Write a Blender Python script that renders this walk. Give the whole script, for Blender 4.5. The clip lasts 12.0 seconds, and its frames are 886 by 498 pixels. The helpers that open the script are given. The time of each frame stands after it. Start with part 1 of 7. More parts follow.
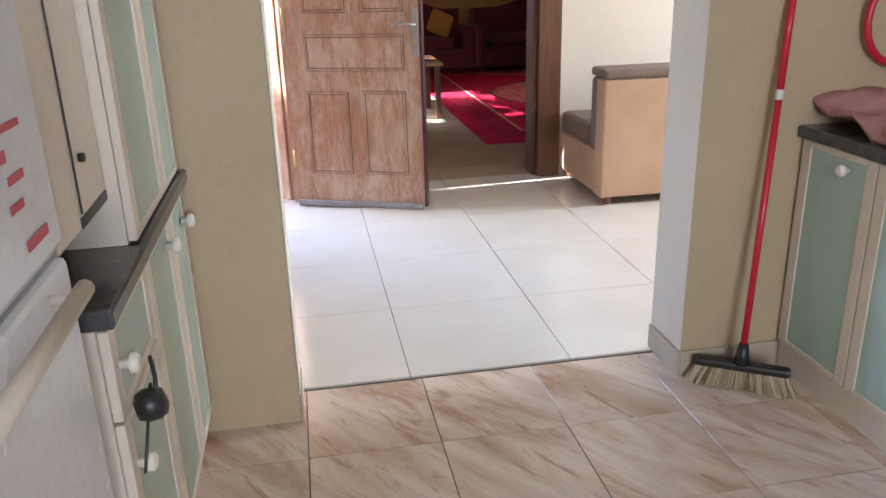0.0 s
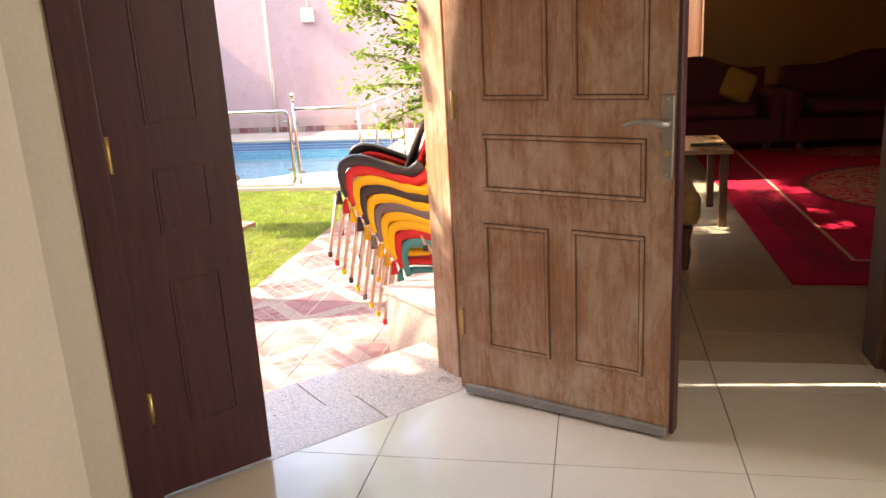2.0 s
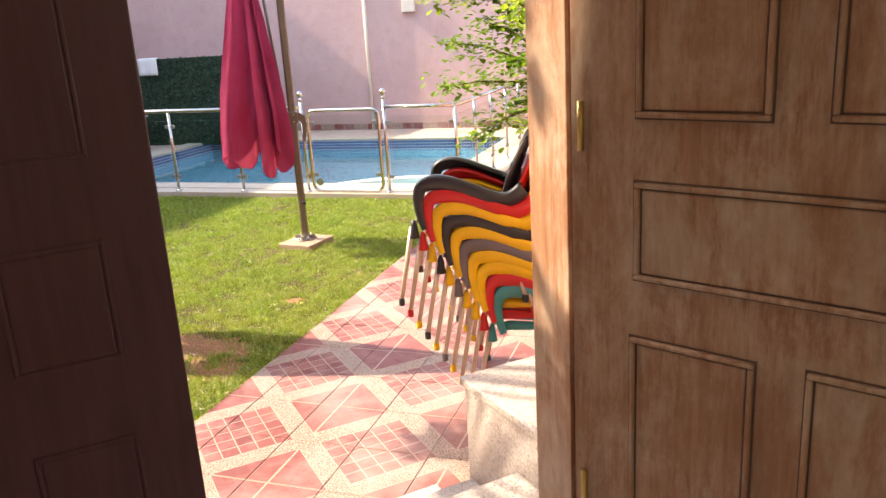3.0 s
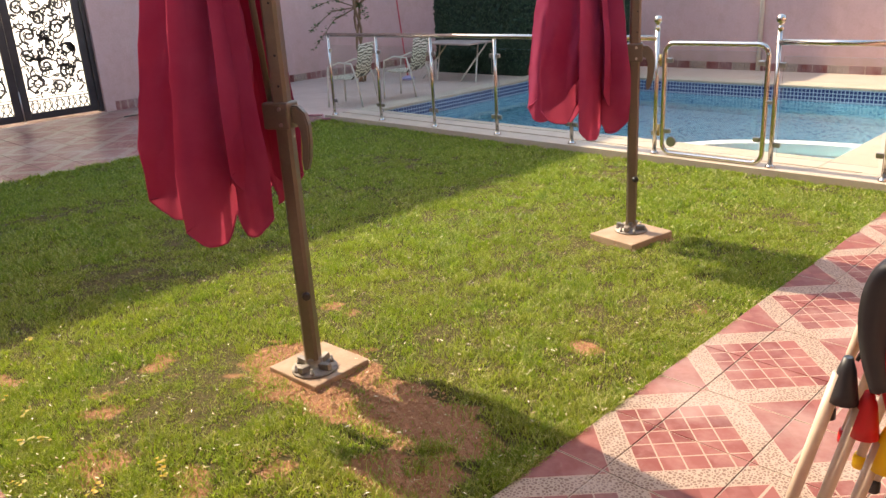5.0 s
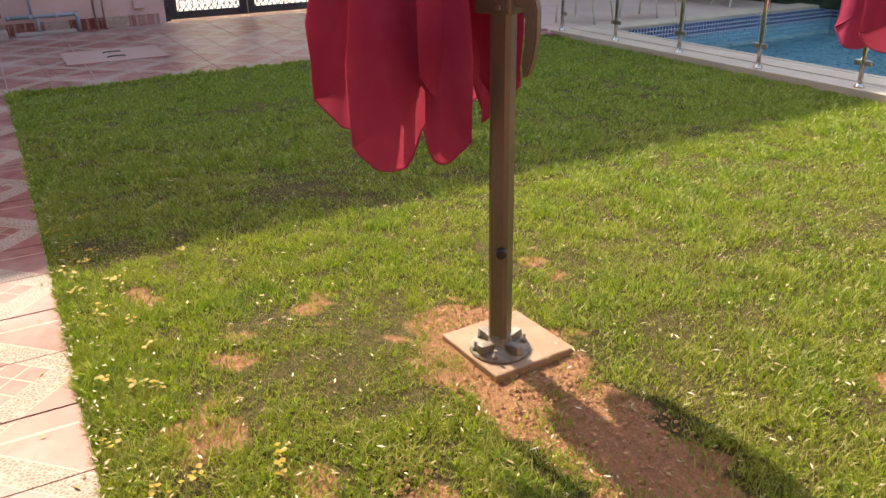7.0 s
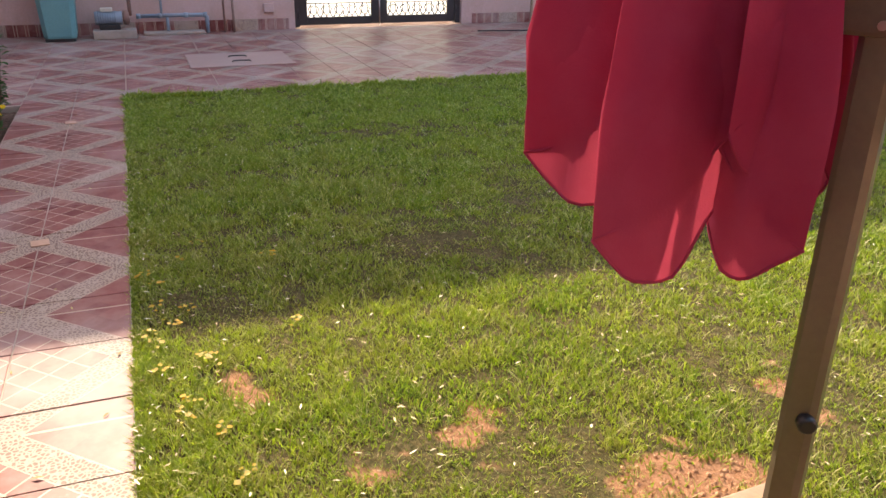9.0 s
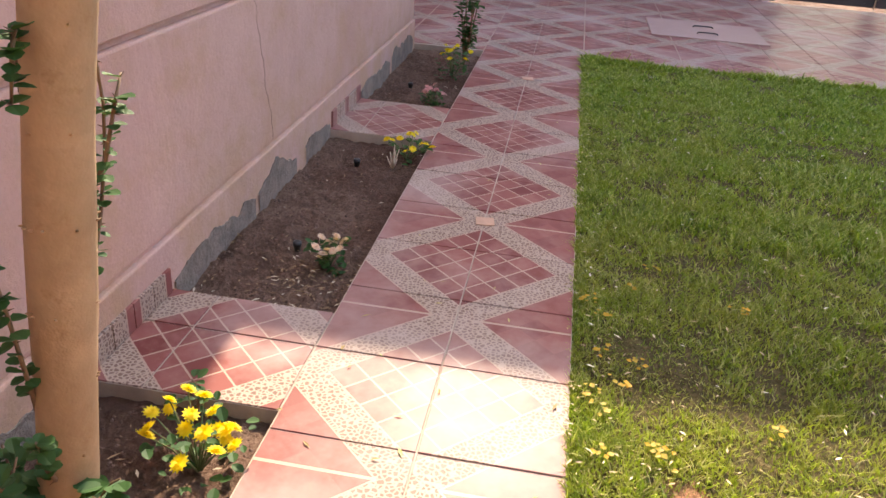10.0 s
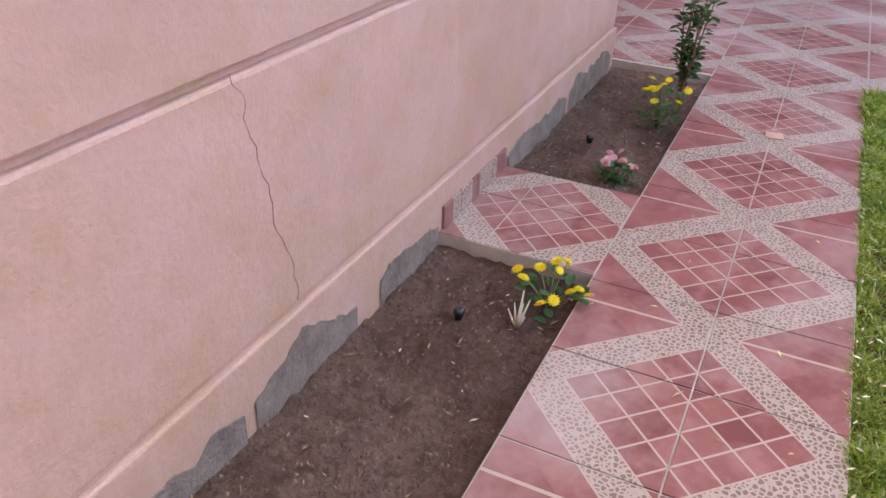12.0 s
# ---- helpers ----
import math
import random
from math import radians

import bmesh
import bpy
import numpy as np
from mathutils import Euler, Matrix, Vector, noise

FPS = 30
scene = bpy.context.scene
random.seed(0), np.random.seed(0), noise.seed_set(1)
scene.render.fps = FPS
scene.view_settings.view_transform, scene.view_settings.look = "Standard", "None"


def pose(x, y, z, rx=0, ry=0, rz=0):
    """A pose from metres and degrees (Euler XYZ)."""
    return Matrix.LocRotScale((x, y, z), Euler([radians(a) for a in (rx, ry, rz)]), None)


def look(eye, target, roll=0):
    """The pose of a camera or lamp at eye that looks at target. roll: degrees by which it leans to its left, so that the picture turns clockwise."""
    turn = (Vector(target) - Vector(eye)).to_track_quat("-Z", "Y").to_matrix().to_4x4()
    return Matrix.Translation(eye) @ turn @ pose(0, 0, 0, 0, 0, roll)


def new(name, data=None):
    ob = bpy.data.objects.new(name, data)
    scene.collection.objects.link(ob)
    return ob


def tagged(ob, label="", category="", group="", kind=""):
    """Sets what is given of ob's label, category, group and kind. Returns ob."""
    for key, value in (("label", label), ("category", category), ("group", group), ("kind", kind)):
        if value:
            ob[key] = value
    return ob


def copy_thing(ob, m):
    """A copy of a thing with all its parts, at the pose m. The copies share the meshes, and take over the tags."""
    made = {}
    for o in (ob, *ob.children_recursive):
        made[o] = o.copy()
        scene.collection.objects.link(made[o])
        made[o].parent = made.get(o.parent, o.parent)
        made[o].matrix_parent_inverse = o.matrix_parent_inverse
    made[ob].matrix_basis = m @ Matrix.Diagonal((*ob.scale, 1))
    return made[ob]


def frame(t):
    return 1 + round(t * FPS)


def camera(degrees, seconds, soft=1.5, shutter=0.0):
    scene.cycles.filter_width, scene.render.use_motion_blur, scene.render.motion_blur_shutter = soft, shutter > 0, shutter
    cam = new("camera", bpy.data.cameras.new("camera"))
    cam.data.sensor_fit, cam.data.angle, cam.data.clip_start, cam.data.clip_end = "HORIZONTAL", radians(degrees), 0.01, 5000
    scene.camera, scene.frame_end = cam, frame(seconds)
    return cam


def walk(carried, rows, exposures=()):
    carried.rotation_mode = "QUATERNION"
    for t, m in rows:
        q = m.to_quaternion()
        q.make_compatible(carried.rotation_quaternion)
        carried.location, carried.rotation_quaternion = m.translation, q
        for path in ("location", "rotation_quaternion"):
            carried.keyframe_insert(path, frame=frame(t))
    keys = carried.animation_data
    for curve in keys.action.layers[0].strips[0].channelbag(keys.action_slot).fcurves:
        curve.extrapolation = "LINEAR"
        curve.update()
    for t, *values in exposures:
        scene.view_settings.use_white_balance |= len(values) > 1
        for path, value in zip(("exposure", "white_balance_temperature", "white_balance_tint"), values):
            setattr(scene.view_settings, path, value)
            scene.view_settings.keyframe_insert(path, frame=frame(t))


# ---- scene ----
cam = camera(58.9, 12.0)
PATH = [
    (0, (0.07, -0.15, 1.381), (0.392, 1.703, 0.702), -1.6),
    (0.5, (0.322, 0.263, 1.379), (0.446, 2.153, 0.738), -2.1),
    (1, (0.467, 0.736, 1.406), (0.404, 2.644, 0.811), -2.7),
    (1.5, (0.545, 1.279, 1.400), (0.284, 3.18, 0.842), -3.1),
    (2, (0.499, 1.824, 1.395), (0.121, 3.711, 0.855), -3.2),
    (2.5, (0.399, 2.39, 1.385), (-0.113, 4.247, 0.852), -3.4),
    (4.3, (-0.342, 4.625, 1.15), (-1.384, 6.218, 0.537), -3.5),
    (4.5, (-0.439, 4.786, 1.137), (-1.585, 6.303, 0.515), -3.6),
    (5, (-0.705, 5.131, 1.124), (-2.056, 6.454, 0.472), -3.4),
    (5.5, (-0.975, 5.367, 1.113), (-2.472, 6.495, 0.414), -3.0),
    (6, (-1.108, 5.486, 1.098), (-2.701, 6.436, 0.352), -2.6),
    (6.5, (-1.304, 5.567, 0.979), (-2.909, 6.456, 0.183), -1.8),
    (8.5, (-2.151, 5.885, 0.735), (-3.778, 6.753, -0.039), 0.8),
    (9, (-2.465, 5.795, 0.735), (-4.19, 6.461, -0.028), 0.8),
    (9.5, (-2.816, 5.63, 0.78), (-4.629, 6.047, 0.045), 0.2),
    (10, (-3.177, 5.518, 0.736), (-4.948, 5.283, -0.164), 4.4),
    (10.5, (-3.568, 5.393, 0.689), (-5.114, 4.768, -0.414), 8.4),
    (11, (-3.974, 5.354, 0.685), (-5.451, 4.585, -0.422), 6.1),
    (11.5, (-4.408, 5.379, 0.701), (-5.897, 4.57, -0.36), 4.1),
    (12, (-4.844, 5.348, 0.73), (-6.403, 4.636, -0.301), 2.2),
]
# seconds, stops, kelvin, tint
EXPOSURES = [(0.0, 4.3, 5700, 10), (0.5, 3.9, 6300, 10), (1.0, 3.6, 6900, 11), (1.5, 3.5, 7700, 12), (2.0, 3.4, 7700, 12), (2.5, 3.1, 7800, 10), (4.3, 2.2, 8200, 10), (6.5, 2.2, 8200, 10), (8.5, 2.3, 8000, 10), (9.5, 2.58, 8100, 12), (10.0, 2.65, 8000, 12), (10.5, 2.75, 8000, 12), (11.0, 3.15, 8000, 12), (12.0, 3.2, 7900, 12)]
walk(cam, [(t, look(eye, target, roll)) for t, eye, target, roll in PATH], EXPOSURES)

# ---- world, sun, exposure ----
SUN_WAY = Vector((1.0, 0.075, -0.87))
world = bpy.data.worlds.new("world")
scene.world = world
world.use_nodes = True
wn = world.node_tree
sky = wn.nodes.new("ShaderNodeTexSky")
sky.sky_type = "NISHITA"
sky.sun_disc = False
sky.sun_elevation = math.atan2(0.87, math.hypot(1.0, 0.075))
sky.sun_rotation = math.atan2(-1.0, -0.075) % (2 * math.pi)
sky.air_density, sky.dust_density, sky.altitude = 1.0, 2.0, 600
wn.nodes["Background"].inputs[1].default_value = 0.155
wn.links.new(sky.outputs[0], wn.nodes["Background"].inputs[0])
sun = new("sun", bpy.data.lights.new("sun", "SUN"))
sun.data.energy, sun.data.angle, sun.data.color = 1.9, radians(0.53), (1.0, 0.93, 0.82)
sun.rotation_euler = (-SUN_WAY).to_track_quat("Z", "Y").to_euler()

G = -0.55          # level of the garden paving
TILE = 0.37


# ---- materials ----
def mat(name, color=(0.8, 0.8, 0.8), rough=0.5, metal=0.0, spec=0.5):
    m = bpy.data.materials.new(name)
    m.use_nodes = True
    b = m.node_tree.nodes["Principled BSDF"]
    b.inputs["Base Color"].default_value = (*color, 1)
    b.inputs["Roughness"].default_value = rough
    b.inputs["Metallic"].default_value = metal
    b.inputs["Specular IOR Level"].default_value = spec
    return m


class Net:
    """Short hand for node trees."""

    def __init__(self, m):
        self.t = m.node_tree
        self.b = self.t.nodes["Principled BSDF"]

    def put(self, where, value):
        if isinstance(value, bpy.types.NodeSocket):
            self.t.links.new(value, where)
        elif isinstance(value, (tuple, list)) and len(value) == 3 and where.type == "RGBA":
            where.default_value = (*value, 1)
        else:
            where.default_value = value

    def pos(self):
        return self.t.nodes.new("ShaderNodeNewGeometry").outputs["Position"]

    def local(self):
        return self.t.nodes.new("ShaderNodeTexCoord").outputs["Object"]

    def rnd(self):
        return self.t.nodes.new("ShaderNodeObjectInfo").outputs["Random"]

    def island(self):
        return self.t.nodes.new("ShaderNodeNewGeometry").outputs["Random Per Island"]

    def noise(self, vec, scale, detail=4, rough=0.55, dist=0.0):
        n = self.t.nodes.new("ShaderNodeTexNoise")
        self.put(n.inputs["Vector"], vec)
        n.inputs["Scale"].default_value = scale
        n.inputs["Detail"].default_value = detail
        n.inputs["Roughness"].default_value = rough
        n.inputs["Distortion"].default_value = dist
        return n.outputs[0]

    def voro(self, vec, scale, feature="F1", out="Distance", rand=1.0):
        n = self.t.nodes.new("ShaderNodeTexVoronoi")
        n.feature = feature
        self.put(n.inputs["Vector"], vec)
        n.inputs["Scale"].default_value = scale
        n.inputs["Randomness"].default_value = rand
        return n.outputs[out]

    def math(self, op, a, b=0.0, c=None):
        n = self.t.nodes.new("ShaderNodeMath")
        n.operation = op
        self.put(n.inputs[0], a)
        self.put(n.inputs[1], b)
        if c is not None:
            self.put(n.inputs[2], c)
        return n.outputs[0]

    def vscale(self, vec, s):
        n = self.t.nodes.new("ShaderNodeVectorMath")
        n.operation = "MULTIPLY"
        self.put(n.inputs[0], vec)
        n.inputs[1].default_value = s
        return n.outputs[0]

    def split(self, vec):
        n = self.t.nodes.new("ShaderNodeSeparateXYZ")
        self.put(n.inputs[0], vec)
        return n.outputs

    def join(self, x, y, z=0.0):
        n = self.t.nodes.new("ShaderNodeCombineXYZ")
        for k, v in enumerate((x, y, z)):
            self.put(n.inputs[k], v)
        return n.outputs[0]

    def step(self, x, a, b, lo=0.0, hi=1.0):
        n = self.t.nodes.new("ShaderNodeMapRange")
        self.put(n.inputs[0], x)
        for k, v in enumerate((a, b, lo, hi)):
            n.inputs[1 + k].default_value = v
        return n.outputs[0]

    def mix(self, f, a, b, kind="MIX"):
        n = self.t.nodes.new("ShaderNodeMix")
        n.data_type, n.blend_type = "RGBA", kind
        self.put(n.inputs[0], f)
        self.put(n.inputs[6], a)
        self.put(n.inputs[7], b)
        return n.outputs[2]

    def color(self, v):
        self.put(self.b.inputs["Base Color"], v)

    def rough(self, v):
        self.put(self.b.inputs["Roughness"], v)

    def bump(self, height, strength=0.3, distance=0.01):
        n = self.t.nodes.new("ShaderNodeBump")
        n.inputs["Strength"].default_value = strength
        n.inputs["Distance"].default_value = distance
        self.put(n.inputs["Height"], height)
        self.put(self.b.inputs["Normal"], n.outputs[0])


def mottled(name, c1, c2, scale=3.0, rough=0.6, bump=0.2, grain=60.0, metal=0.0, c3=None, spec=0.5, dist=0.004):
    """Two scales of variation: wide stains and fine grain."""
    m = mat(name, c1, rough, metal, spec)
    n = Net(m)
    p = n.local()
    wide = n.noise(p, scale, 5, 0.6)
    fine = n.noise(p, grain, 3, 0.6)
    col = n.mix(n.step(wide, 0.35, 0.65), c1, c2)
    if c3:
        col = n.mix(n.step(n.noise(p, scale * 2.7, 6, 0.7), 0.58, 0.72), col, c3)
    col = n.mix(n.step(fine, 0.3, 0.75, 0.0, 0.25), col, (c1[0] * 0.6, c1[1] * 0.6, c1[2] * 0.6))
    n.color(col)
    n.rough(n.step(wide, 0.3, 0.7, max(0.02, rough - 0.08), min(1, rough + 0.08)))
    n.bump(fine, bump, dist)
    return m


def stucco(name, c1, c2, stain, fine=70.0, height=0.35):
    m = mat(name, c1, 0.85, 0, 0.2)
    n = Net(m)
    p = n.pos()
    wide = n.noise(p, 0.9, 6, 0.6)
    mid = n.noise(p, 5.0, 5, 0.65)
    grit = n.noise(p, fine, 4, 0.7)
    lumps = n.noise(p, 14.0, 3, 0.5)
    col = n.mix(n.step(wide, 0.35, 0.68), c1, c2)
    col = n.mix(n.step(mid, 0.47, 0.72, 0, 0.5), col, stain)
    col = n.mix(n.step(n.noise(n.vscale(p, (1.0, 1.0, 0.35)), 3.1, 7, 0.75, 1.2), 0.55, 0.72, 0, 0.35), col, tuple(min(1, v * 1.22) for v in c1))
    col = n.mix(n.step(grit, 0.35, 0.7, 0.0, 0.22), col, tuple(v * 0.6 for v in c1))
    z = n.split(p)[2]
    low = n.math("MULTIPLY", n.step(z, G, G + 0.55, 1.0, 0.0), n.step(n.noise(p, 3.0, 6, 0.7), 0.4, 0.62))
    col = n.mix(n.math("MULTIPLY", low, 0.7), col, stain)
    n.color(col)
    h = n.math("ADD", n.math("MULTIPLY", grit, 0.6), n.math("MULTIPLY", lumps, 0.8))
    n.bump(h, height, 0.008)
    return m


M_PINK = stucco("pink_stucco", (0.57, 0.37, 0.32), (0.46, 0.285, 0.245), (0.42, 0.27, 0.15), 70.0, 0.75)
M_PINKFAR = stucco("pink_wall_paint", (0.55, 0.37, 0.35), (0.50, 0.33, 0.31), (0.42, 0.28, 0.22), 40.0, 0.15)
M_CEMENT = mottled("grey_cement_patch", (0.155, 0.125, 0.105), (0.27, 0.215, 0.175), 13, 0.95, 1.0, 60, dist=0.012)
M_WHITEWALL = mottled("cream_wall_paint", (0.70, 0.635, 0.54), (0.65, 0.59, 0.50), 1.5, 0.6, 0.12, 90)
M_BEIGE = mottled("beige_wall_paint", (0.51, 0.39, 0.25), (0.46, 0.355, 0.22), 1.5, 0.55, 0.12, 90)
M_TAN = mottled("ochre_wall_paint", (0.52, 0.29, 0.09), (0.47, 0.26, 0.08), 1.0, 0.7, 0.1, 60)
M_CEIL = mat("ceiling_paint", (0.75, 0.74, 0.70), 0.8)
M_GRANITE = None
M_SOIL = None


def make_granite():
    m = mat("pink_grey_granite", (0.4, 0.34, 0.31), 0.35)
    n = Net(m)
    p = n.pos()
    v = n.voro(p, 140, "F1", "Color")
    g = n.split(v)[0]
    a = n.mix(n.step(g, 0.2, 0.9), (0.36, 0.29, 0.27), (0.52, 0.46, 0.42))
    a = n.mix(n.step(n.noise(p, 90, 2), 0.62, 0.68), a, (0.12, 0.10, 0.10))
    a = n.mix(n.step(n.noise(p, 2.5, 5, 0.6), 0.4, 0.7, 0, 0.5), a, (0.50, 0.42, 0.36))
    n.color(a)
    n.rough(n.step(n.noise(p, 5, 4), 0.3, 0.7, 0.25, 0.5))
    n.bump(n.noise(p, 120, 3), 0.1, 0.002)
    return m


def make_soil():
    m = mat("reddish_garden_soil", (0.3, 0.18, 0.11), 0.95, 0, 0.1)
    n = Net(m)
    p = n.pos()
    w = n.noise(p, 2.2, 6, 0.6)
    f = n.noise(p, 45, 6, 0.7)
    c = n.mix(n.step(w, 0.35, 0.65), (0.135, 0.074, 0.054), (0.250, 0.160, 0.120))
    c = n.mix(n.step(n.noise(p, 13, 6, 0.7), 0.50, 0.66, 0, 0.55), c, (0.070, 0.038, 0.028))
    c = n.mix(n.step(f, 0.45, 0.72, 0, 0.7), c, (0.065, 0.034, 0.024))
    n.color(c)
    n.bump(n.math("ADD", f, n.noise(p, 9, 5)), 0.9, 0.05)
    return m


def make_dirt():
    m = mat("dry_orange_dirt", (0.5, 0.3, 0.17), 0.95, 0, 0.1)
    n = Net(m)
    p = n.pos()
    f = n.noise(p, 60, 6, 0.7)
    c = n.mix(n.step(n.noise(p, 4, 5), 0.35, 0.65), (0.42, 0.235, 0.125), (0.52, 0.31, 0.18))
    c = n.mix(n.step(f, 0.5, 0.75, 0, 0.6), c, (0.25, 0.13, 0.07))
    n.color(c)
    n.bump(n.math("ADD", f, n.noise(p, 14, 4)), 0.8, 0.03)
    return m


def make_paving():
    """Printed ceramic paving, 37 cm tiles: rotated squares in a diamond, pebble bands, plain red diamonds between."""
    m = mat("patterned_ceramic_paving", (0.5, 0.3, 0.27), 0.35, 0.0, 0.07)
    n = Net(m)
    p = n.pos()
    x, y, z = n.split(p)
    P2 = 2 * TILE
    # the narrow strips between the beds are laid half a tile over
    strip = n.math("LESS_THAN", y, 4.93)
    fx = n.math("ADD", n.math("DIVIDE", n.math("SUBTRACT", x, -4.88), P2), n.math("MULTIPLY", strip, 0.07))
    fy = n.math("ADD", n.math("DIVIDE", n.math("SUBTRACT", y, 5.30), P2), n.math("MULTIPLY", strip, 0.85))
    # a, b run along the diagonals; one unit is one diamond
    a = n.math("ADD", fx, fy)
    b = n.math("SUBTRACT", fx, fy)
    ra = n.math("ROUND", a)
    rb = n.math("ROUND", b)
    da = n.math("SUBTRACT", a, ra)
    db = n.math("SUBTRACT", b, rb)
    reach = n.math("MAXIMUM", n.math("ABSOLUTE", da), n.math("ABSOLUTE", db))
    band = n.math("GREATER_THAN", reach, 0.405)
    odd = n.math("GREATER_THAN", n.math("ABSOLUTE", n.math("SINE", n.math("MULTIPLY", n.math("ADD", ra, rb), math.pi / 2))), 0.5)
    # squares inside the even diamonds
    S = 0.81 / 5
    sa = n.math("ABSOLUTE", n.math("SUBTRACT", n.math("FRACT", n.math("DIVIDE", n.math("ADD", da, 0.405), S)), 0.5))
    sb = n.math("ABSOLUTE", n.math("SUBTRACT", n.math("FRACT", n.math("DIVIDE", n.math("ADD", db, 0.405), S)), 0.5))
    grid = n.math("GREATER_THAN", n.math("MAXIMUM", sa, sb), 0.465)
    # a cross and small star in the odd diamonds
    dx = n.math("ABSOLUTE", n.math("ADD", da, db))
    dy = n.math("ABSOLUTE", n.math("SUBTRACT", da, db))
    cross = n.math("LESS_THAN", n.math("MINIMUM", dx, dy), 0.014)
    star = n.math("MULTIPLY", n.math("LESS_THAN", reach, 0.16), n.math("LESS_THAN", n.math("ABSOLUTE", n.math("SUBTRACT", n.math("MAXIMUM", n.math("ABSOLUTE", da), n.math("ABSOLUTE", db)), 0.13)), 0.014))
    oddline = cross
    edge = n.math("LESS_THAN", n.math("ABSOLUTE", n.math("SUBTRACT", reach, 0.405)), 0.009)
    line = n.math("MAXIMUM", n.mix(odd, grid, oddline), edge)
    line = n.math("MULTIPLY", line, n.math("SUBTRACT", 1.0, band))
    # colour of each square
    w = n.t.nodes.new("ShaderNodeTexWhiteNoise")
    ca = n.math("ADD", n.math("MULTIPLY", ra, 5), n.math("FLOOR", n.math("DIVIDE", n.math("ADD", da, 0.405), S)))
    cb = n.math("ADD", n.math("MULTIPLY", rb, 5), n.math("FLOOR", n.math("DIVIDE", n.math("ADD", db, 0.405), S)))
    n.put(w.inputs[0], n.join(ca, cb, odd))
    shade = w.outputs[0]
    cloud = n.noise(p, 9, 4, 0.6)
    red = n.mix(n.step(shade, 0, 1), (0.165, 0.046, 0.042), (0.255, 0.090, 0.078))
    red = n.mix(n.step(cloud, 0.46, 0.74, 0, 0.55), red, (0.38, 0.20, 0.175))
    red = n.mix(n.math("MULTIPLY", odd, 0.4), red, (0.24, 0.090, 0.080))
    pale = (0.40, 0.28, 0.22)
    v = n.voro(p, 72, "DISTANCE_TO_EDGE")
    peb = n.step(v, 0.10, 0.2)
    bandc = n.mix(peb, (0.38, 0.285, 0.23), (0.19, 0.12, 0.095))
    col = n.mix(line, red, pale)
    col = n.mix(band, col, bandc)
    wear = n.noise(p, 1.3, 6, 0.65)
    col = n.mix(n.step(wear, 0.46, 0.68, 0, 0.45), col, (0.50, 0.40, 0.37))
    col = n.mix(n.step(n.noise(p, 30, 5, 0.7), 0.6, 0.75, 0, 0.4), col, (0.28, 0.2, 0.16))
    n.color(col)
    n.rough(n.math("ADD", n.step(wear, 0.3, 0.7, 0.32, 0.44), n.math("MULTIPLY", band, 0.06)))
    relief = n.math("ADD", n.math("MULTIPLY", line, -0.6), n.math("MULTIPLY", n.math("MULTIPLY", band, peb), -0.6))
    relief = n.math("ADD", relief, n.math("MULTIPLY", cloud, 0.2))
    n.bump(relief, 0.35, 0.004)
    return m


M_GRANITE, M_SOIL, M_DIRT, M_PAVE = make_granite(), make_soil(), make_dirt(), make_paving()
M_GROUT = mottled("sandy_grout", (0.46, 0.38, 0.31), (0.34, 0.27, 0.22), 6, 0.9, 0.4, 80)
M_DECK = mottled("pool_deck_stone", (0.52, 0.40, 0.33), (0.46, 0.34, 0.28), 1.8, 0.6, 0.2, 40)
M_COPING = mottled("cream_coping_stone", (0.50, 0.42, 0.32), (0.43, 0.35, 0.27), 3, 0.5, 0.2, 50)


def make_floor_white():
    m = mat("white_polished_porcelain", (0.7, 0.67, 0.6), 0.08)
    n = Net(m)
    p = n.pos()
    c = n.mix(n.step(n.noise(p, 2.5, 6, 0.6, 0.6), 0.35, 0.7), (0.62, 0.585, 0.52), (0.68, 0.65, 0.59))
    c = n.mix(n.step(n.rnd(), 0, 1, 0, 0.12), c, (0.55, 0.51, 0.45))
    n.color(c)
    n.rough(n.step(n.noise(p, 4, 5), 0.35, 0.7, 0.05, 0.16))
    n.bump(n.noise(p, 3, 3), 0.02, 0.01)
    return m


def make_marble():
    m = mat("brown_veined_marble_tile", (0.6, 0.48, 0.38), 0.15)
    n = Net(m)
    p = n.pos()
    x, y, z = n.split(p)
    q = n.join(n.math("ADD", n.math("MULTIPLY", x, 0.83), n.math("MULTIPLY", y, 0.56)), n.math("MULTIPLY", n.math("SUBTRACT", n.math("MULTIPLY", y, 0.83), n.math("MULTIPLY", x, 0.56)), 0.22), n.rnd())
    v = n.noise(q, 5.5, 7, 0.62, 1.3)
    c = n.mix(n.step(v, 0.38, 0.68), (0.66, 0.55, 0.45), (0.40, 0.25, 0.16))
    c = n.mix(n.step(n.noise(q, 11, 6, 0.7, 2.0), 0.56, 0.66, 0, 0.7), c, (0.30, 0.17, 0.10))
    c = n.mix(n.step(n.noise(q, 3.5, 5, 0.6, 1.0), 0.5, 0.8, 0, 0.6), c, (0.72, 0.64, 0.56))
    n.color(c)
    n.rough(n.step(v, 0.3, 0.7, 0.10, 0.25))
    return m


M_FLOOR, M_MARBLE = make_floor_white(), make_marble()
# same porcelain as the hall; the ochre walls' reflection is put into its colour
M_FLOORREFLECT = mottled("porcelain_with_painted_wall_reflection", (0.50, 0.41, 0.30), (0.45, 0.365, 0.26), 2, 0.12, 0.02, 40)
M_JOINT = mat("dark_tile_joint", (0.16, 0.14, 0.12), 0.9)


# ---- mesh helpers ----
def setmat(ob, material):
    if material:
        ob.data.materials.append(material)
    return ob


